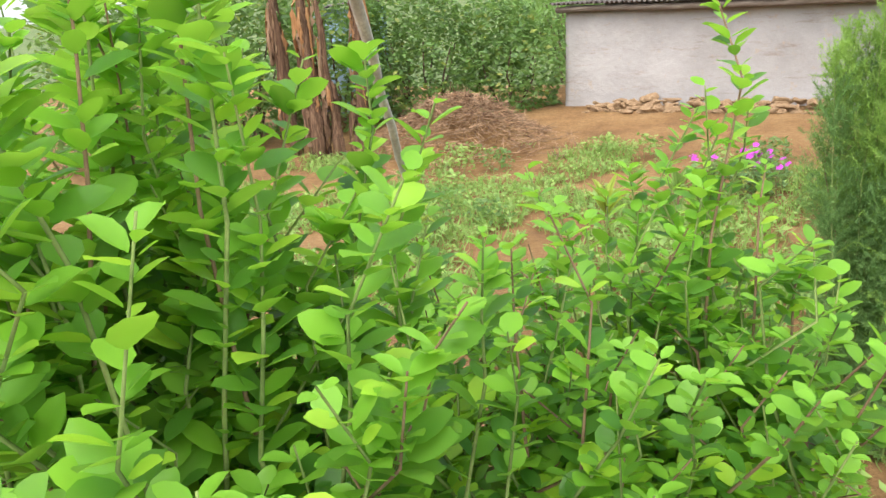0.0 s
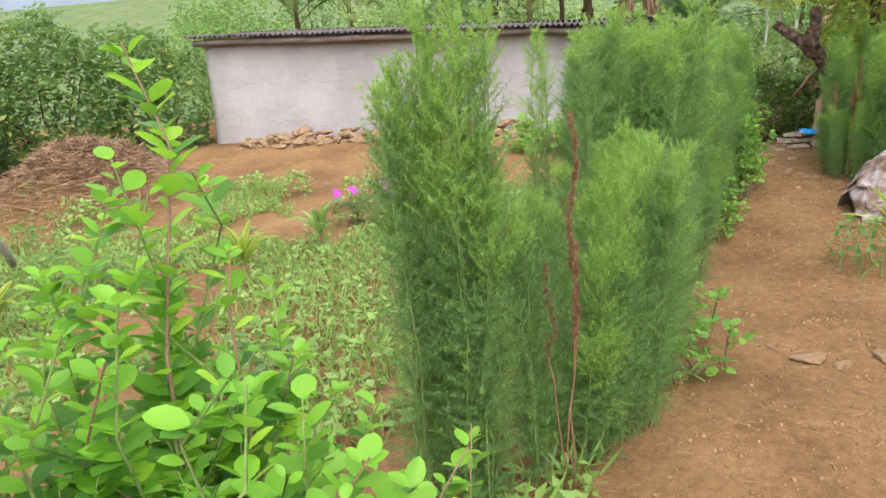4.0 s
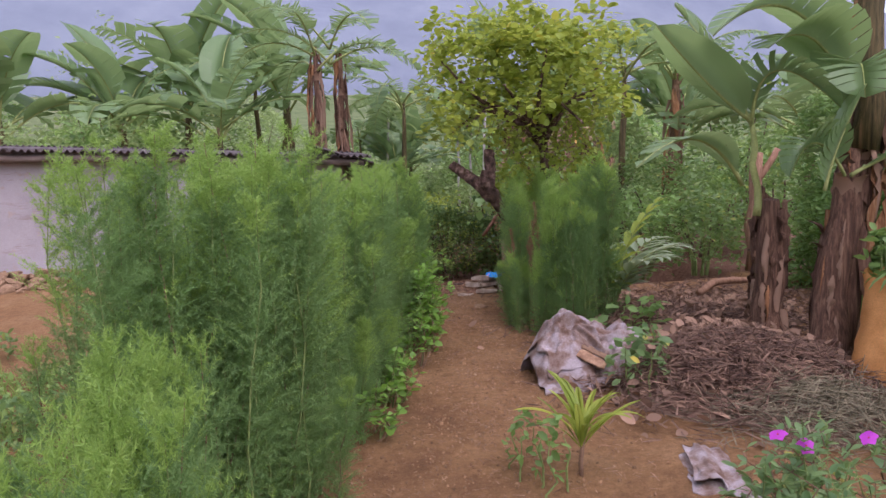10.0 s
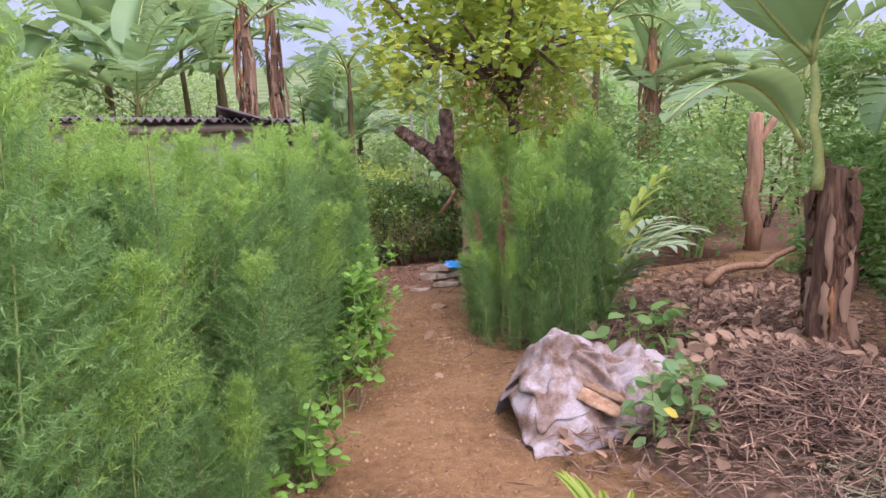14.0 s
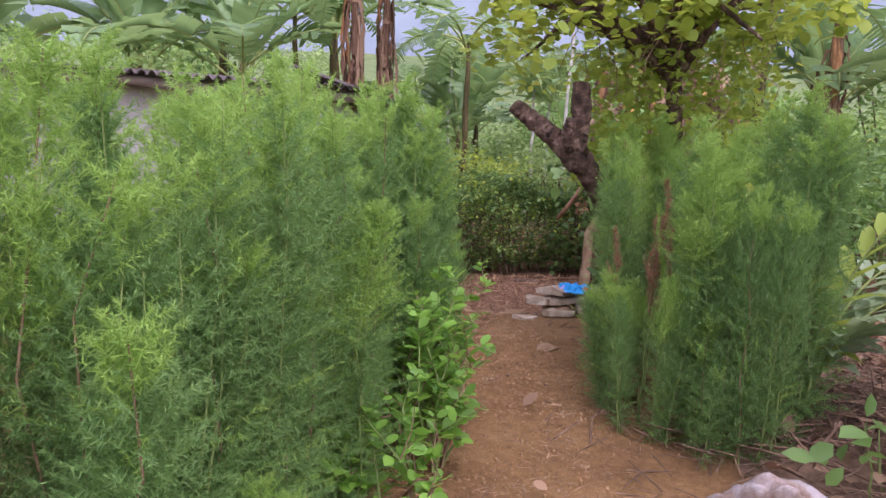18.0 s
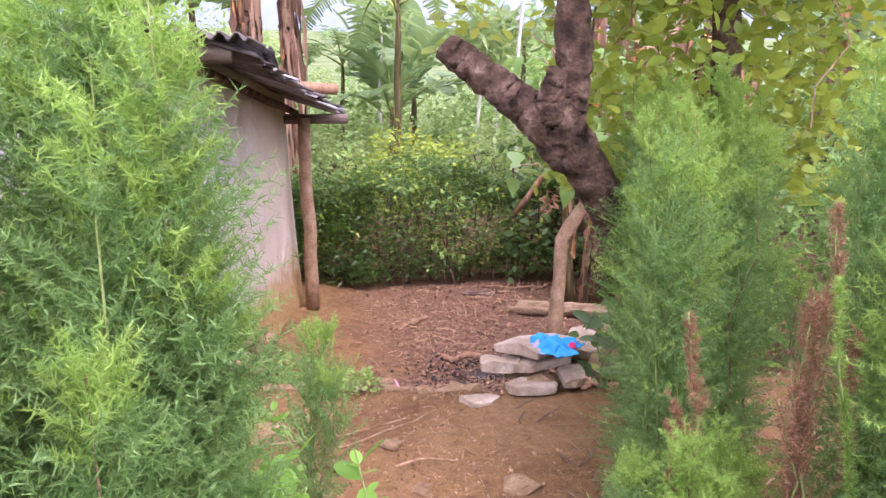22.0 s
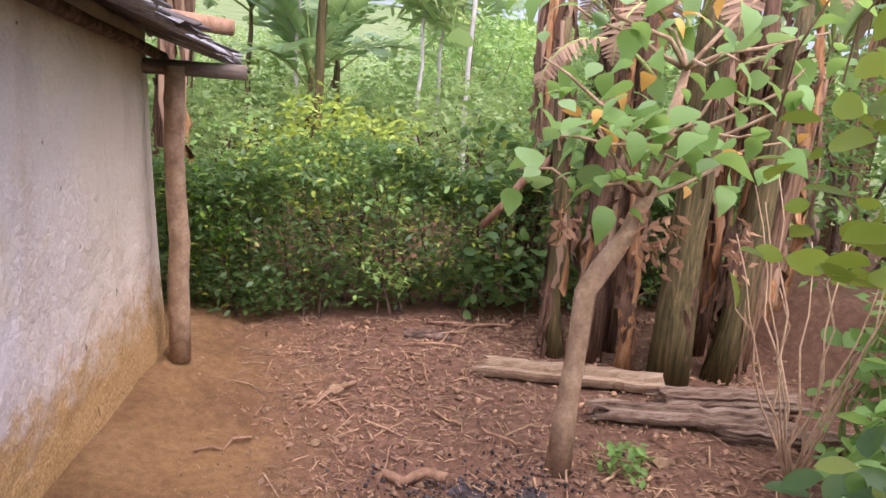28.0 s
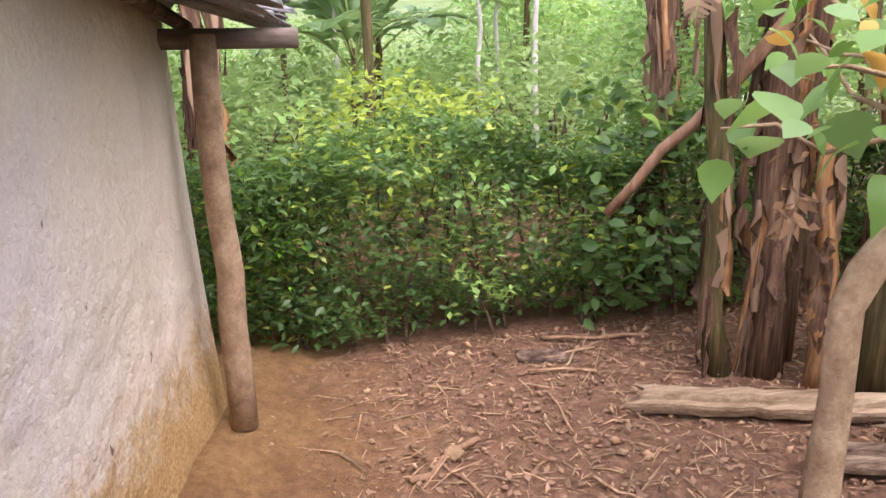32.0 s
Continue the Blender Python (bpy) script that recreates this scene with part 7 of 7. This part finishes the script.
cl = cloth([(2.79, 10.43), (2.96, 10.20), (3.16, 10.38), (2.98, 10.60)], lambda u, v: 0.045 * min(1, 4 * u, 4 * (1 - u), 4 * v, 4 * (1 - v)) - 0.16 * max(0, 0.3 - v) * u, 21, M["blue"], "crumpled bright blue and lilac garment on the slabs", "garment", "garment", 6, 0.022, 8, 0.2, 0.3)
cl.data.materials.append(M["lilac"]), cl.data.materials.append(M["red"])
for f in cl.data.polygons:
    c = f.center
    if c.x < 2.86 + 0.03 * math.sin(c.y * 40) or (c.y > 10.5 and c.x > 3.0):
        f.material_index = 1
    elif (c.x - 3.06) ** 2 + (c.y - 10.34) ** 2 < 0.0005:
        f.material_index = 2

# young tree used as a prop, with big soft leaves and dead flowers
prop = thing("crooked_young_tree", "crooked young tree with large green leaves and dry red-brown flowers", "tree")
TR = [(3.66, 12.4, -0.65), (3.67, 12.42, -0.28), (3.71, 12.45, 0.08), (3.72, 12.46, 0.42), (3.80, 12.47, 0.54), (3.94, 12.48, 0.72), (4.03, 12.5, 0.92), (4.1, 12.5, 1.2), (4.2, 12.55, 1.6)]
part("trunk", tube(TR, [0.07, 0.062, 0.056, 0.058, 0.06, 0.05, 0.045, 0.038, 0.022], 14, True, 0.07, 4), M["young_bark"], prop)
r = np.random.default_rng(71)
ends = []
for k in range(20):
    a = k * 2.4 + r.uniform(-0.3, 0.3)
    b = np.array(TR[6 + k % 3])
    e = b + (0.75 * math.cos(a), 0.5 * math.sin(a), r.uniform(0.0, 0.65))
    part("branch", tube(bent(b, e, 5, 0.03, 90 + k), (0.015, 0.012, 0.01, 0.008, 0.005), 6), M["young_bark"], prop)
    ends.append((b + e) / 2), ends.append(e)
ends = np.array(ends)
M["old_leaf"] = leaf_mat("orange_dying_leaf", (0.45, 0.18, 0.05), (0.6, 0.35, 0.08), (0.7, 0.4, 0.1), 0.6, 0.35)
LIMP = (np.array([(0, 0, 0), (0, .22, .03), (0, .5, .02), (0, .78, -.07), (0, 1.05, -.2), (-.2, .08, .02), (-.33, .3, .0), (-.27, .58, -.03), (-.13, .84, -.13), (.2, .08, .03), (.31, .3, .05), (.29, .58, .01), (.12, .84, -.1)]), ROUND[1])
soft = [mesh_data("leaf", LIMP[0] * (w, 1, b), LIMP[1], M[m], True) for w, b, m in ((1.25, 1, "bush"), (1.05, 1.8, "bush"), (1.35, 0.6, "peri"), (1.1, 2.2, "bush"), (1.0, 2, "old_leaf"))]
for k in range(240):
    c = ends[r.integers(0, len(ends))] + r.standard_normal(3) * (0.15, 0.15, 0.12)
    d = unit(around(1, r, 0.4)[0] + (0, 0, -0.45))
    across = unit(np.cross(d, (0, 0, 1)) + 0.35 * r.standard_normal(3))
    across = unit(across - d * (across @ d))
    size = r.uniform(0.08, 0.19)
    m = Matrix.Identity(4)
    for col, v in ((0, across * size), (1, d * size), (2, np.cross(across, d) * size), (3, c)):
        for q in range(3):
            m[q][col] = float(v[q])
    put("leaf", soft[4 if k % 17 == 3 else k % 4], prop, "", m)
for p in ((4.0, 12.42, 0.74), (3.72, 12.75, 0.72), (4.14, 12.4, 0.7), (4.6, 12.4, 0.68)):
    q = np.asarray(p) + r.standard_normal((34, 3)) * (0.05, 0.05, 0.07)
    part("dead_flower", scatter(FOLD, q, around(34, r) - (0, 0, 0.6), around(34, r), r.uniform(0.05, 0.1, 34), 0.8), M["fern_dead"], prop, "dry red-brown flower head", smooth=False)["kind"] = "stuff"
hang = thing("broken_branch", "bare broken branch slanting out of the dry bananas", "branch")
part("branch", tube(bent((3.9, 14.6, 0.34), (4.62, 13.95, 1.5), 7, 0.015, 33), np.linspace(0.03, 0.045, 7), 8), M["wood"], hang)
twiggy = thing("bare_bush", "bare pale twigs of a leafless bush", "bush", Matrix.Translation((4.85, 12.0, -0.6)))
for k in range(16):
    a = k * 2.4
    part("twig", tube(bent((0, 0, 0), (0.55 * math.cos(a), 0.35 * math.sin(a), r.uniform(0.9, 1.9)), 8, 0.02, 110 + k), np.linspace(0.009, 0.003, 8), 5), M["cut_wood"], twiggy)
for k, (x, y, h, m, s) in enumerate([(3.4, 10.4, 0.55, "peri", 0.11), (3.75, 10.6, 0.6, "peri", 0.12), (4.2, 10.9, 0.7, "hedge", 0.13), (4.7, 11.3, 0.8, "bush", 0.13), (5.2, 11.9, 0.9, "bush", 0.14), (3.95, 10.9, 0.5, "pale_leaf", 0.13)]):
    bush(x, y, 0.28, 0.25, h, 95, s, "dark_hedge" if m == "peri" else m, "broad-leaved weed beside the pruned tree", 780 + k, ROUND, z=-0.1 if y < 10.7 else -0.45, stems=5, group="weeds beside the tree")
bush(4.05, 12.35, 0.16, 0.14, 0.16, 90, 0.06, "bush", "small green weed by the log", 790, OVAL, z=-0.6, stems=3)
for k, (x, y, h) in enumerate([(1.35, 10.9, 0.22), (1.55, 10.75, 0.2), (1.75, 10.62, 0.18), (1.5, 11.1, 0.2), (1.3, 11.35, 0.24), (1.85, 10.45, 0.1), (1.15, 10.4, 0.16), (0.95, 10.2, 0.14), (1.3, 10.1, 0.1)]):
    bush(x, y, 0.2, 0.16, h, 330, 0.034, ("bush", "grass")[k % 2], "low leafy weed at the edge of the yard", 900 + k, OVAL, stems=3, group="weeds at the yard edge", z=-0.2 if y > 10.5 else None)
fl = part("red_flower", scatter(FOLD, np.array([3.6, 10.15, 0.2]) + r.standard_normal((24, 3)) * 0.035, around(24, r), around(24, r), 0.04), M["red"], None, smooth=False)
tagged(fl, "small red flower at the tree's foot", "flower")

# ---- far hills ----
def mountain(y, x0, x1, base, peak, seed, name, label, material):
    n, m = 90, 14
    s, t = np.linspace(0, 1, n), np.linspace(0, 1, m)
    V = []
    for b in t:
        for a in s:
            ridge = peak(a) + 14 * noise.noise(Vector((a * 6 + seed, b * 2, seed))) + 5 * noise.noise(Vector((a * 22, b * 6, seed)))
            V.append((x0 + (x1 - x0) * a, y + 260 * b, base + (ridge - base) * math.sin(b * math.pi / 2)))
    F = [(i * n + j, i * n + j + 1, (i + 1) * n + j + 1, (i + 1) * n + j) for i in range(m - 1) for j in range(n - 1)]
    tagged(put(name, mesh_data(name, V, F, material, True)), label, "mountain", kind="structure")


# aerial haze is painted: greyed blue base colour plus a little emission
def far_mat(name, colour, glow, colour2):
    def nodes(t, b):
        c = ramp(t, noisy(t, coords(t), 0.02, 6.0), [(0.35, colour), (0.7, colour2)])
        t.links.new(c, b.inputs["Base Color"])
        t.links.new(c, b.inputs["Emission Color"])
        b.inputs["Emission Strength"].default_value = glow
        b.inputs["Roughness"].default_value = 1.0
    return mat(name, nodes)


M["far1"] = far_mat("haze_painted_mountain", (0.125, 0.15, 0.185), 0.2, (0.165, 0.195, 0.225))
mountain(520, -900, 900, -20, lambda a: 275 - 130 * a + 30 * math.sin(a * 9 + 1.0), 2.0, "mountain", "distant mountain range, blue haze painted into its colour and glow", M["far1"])
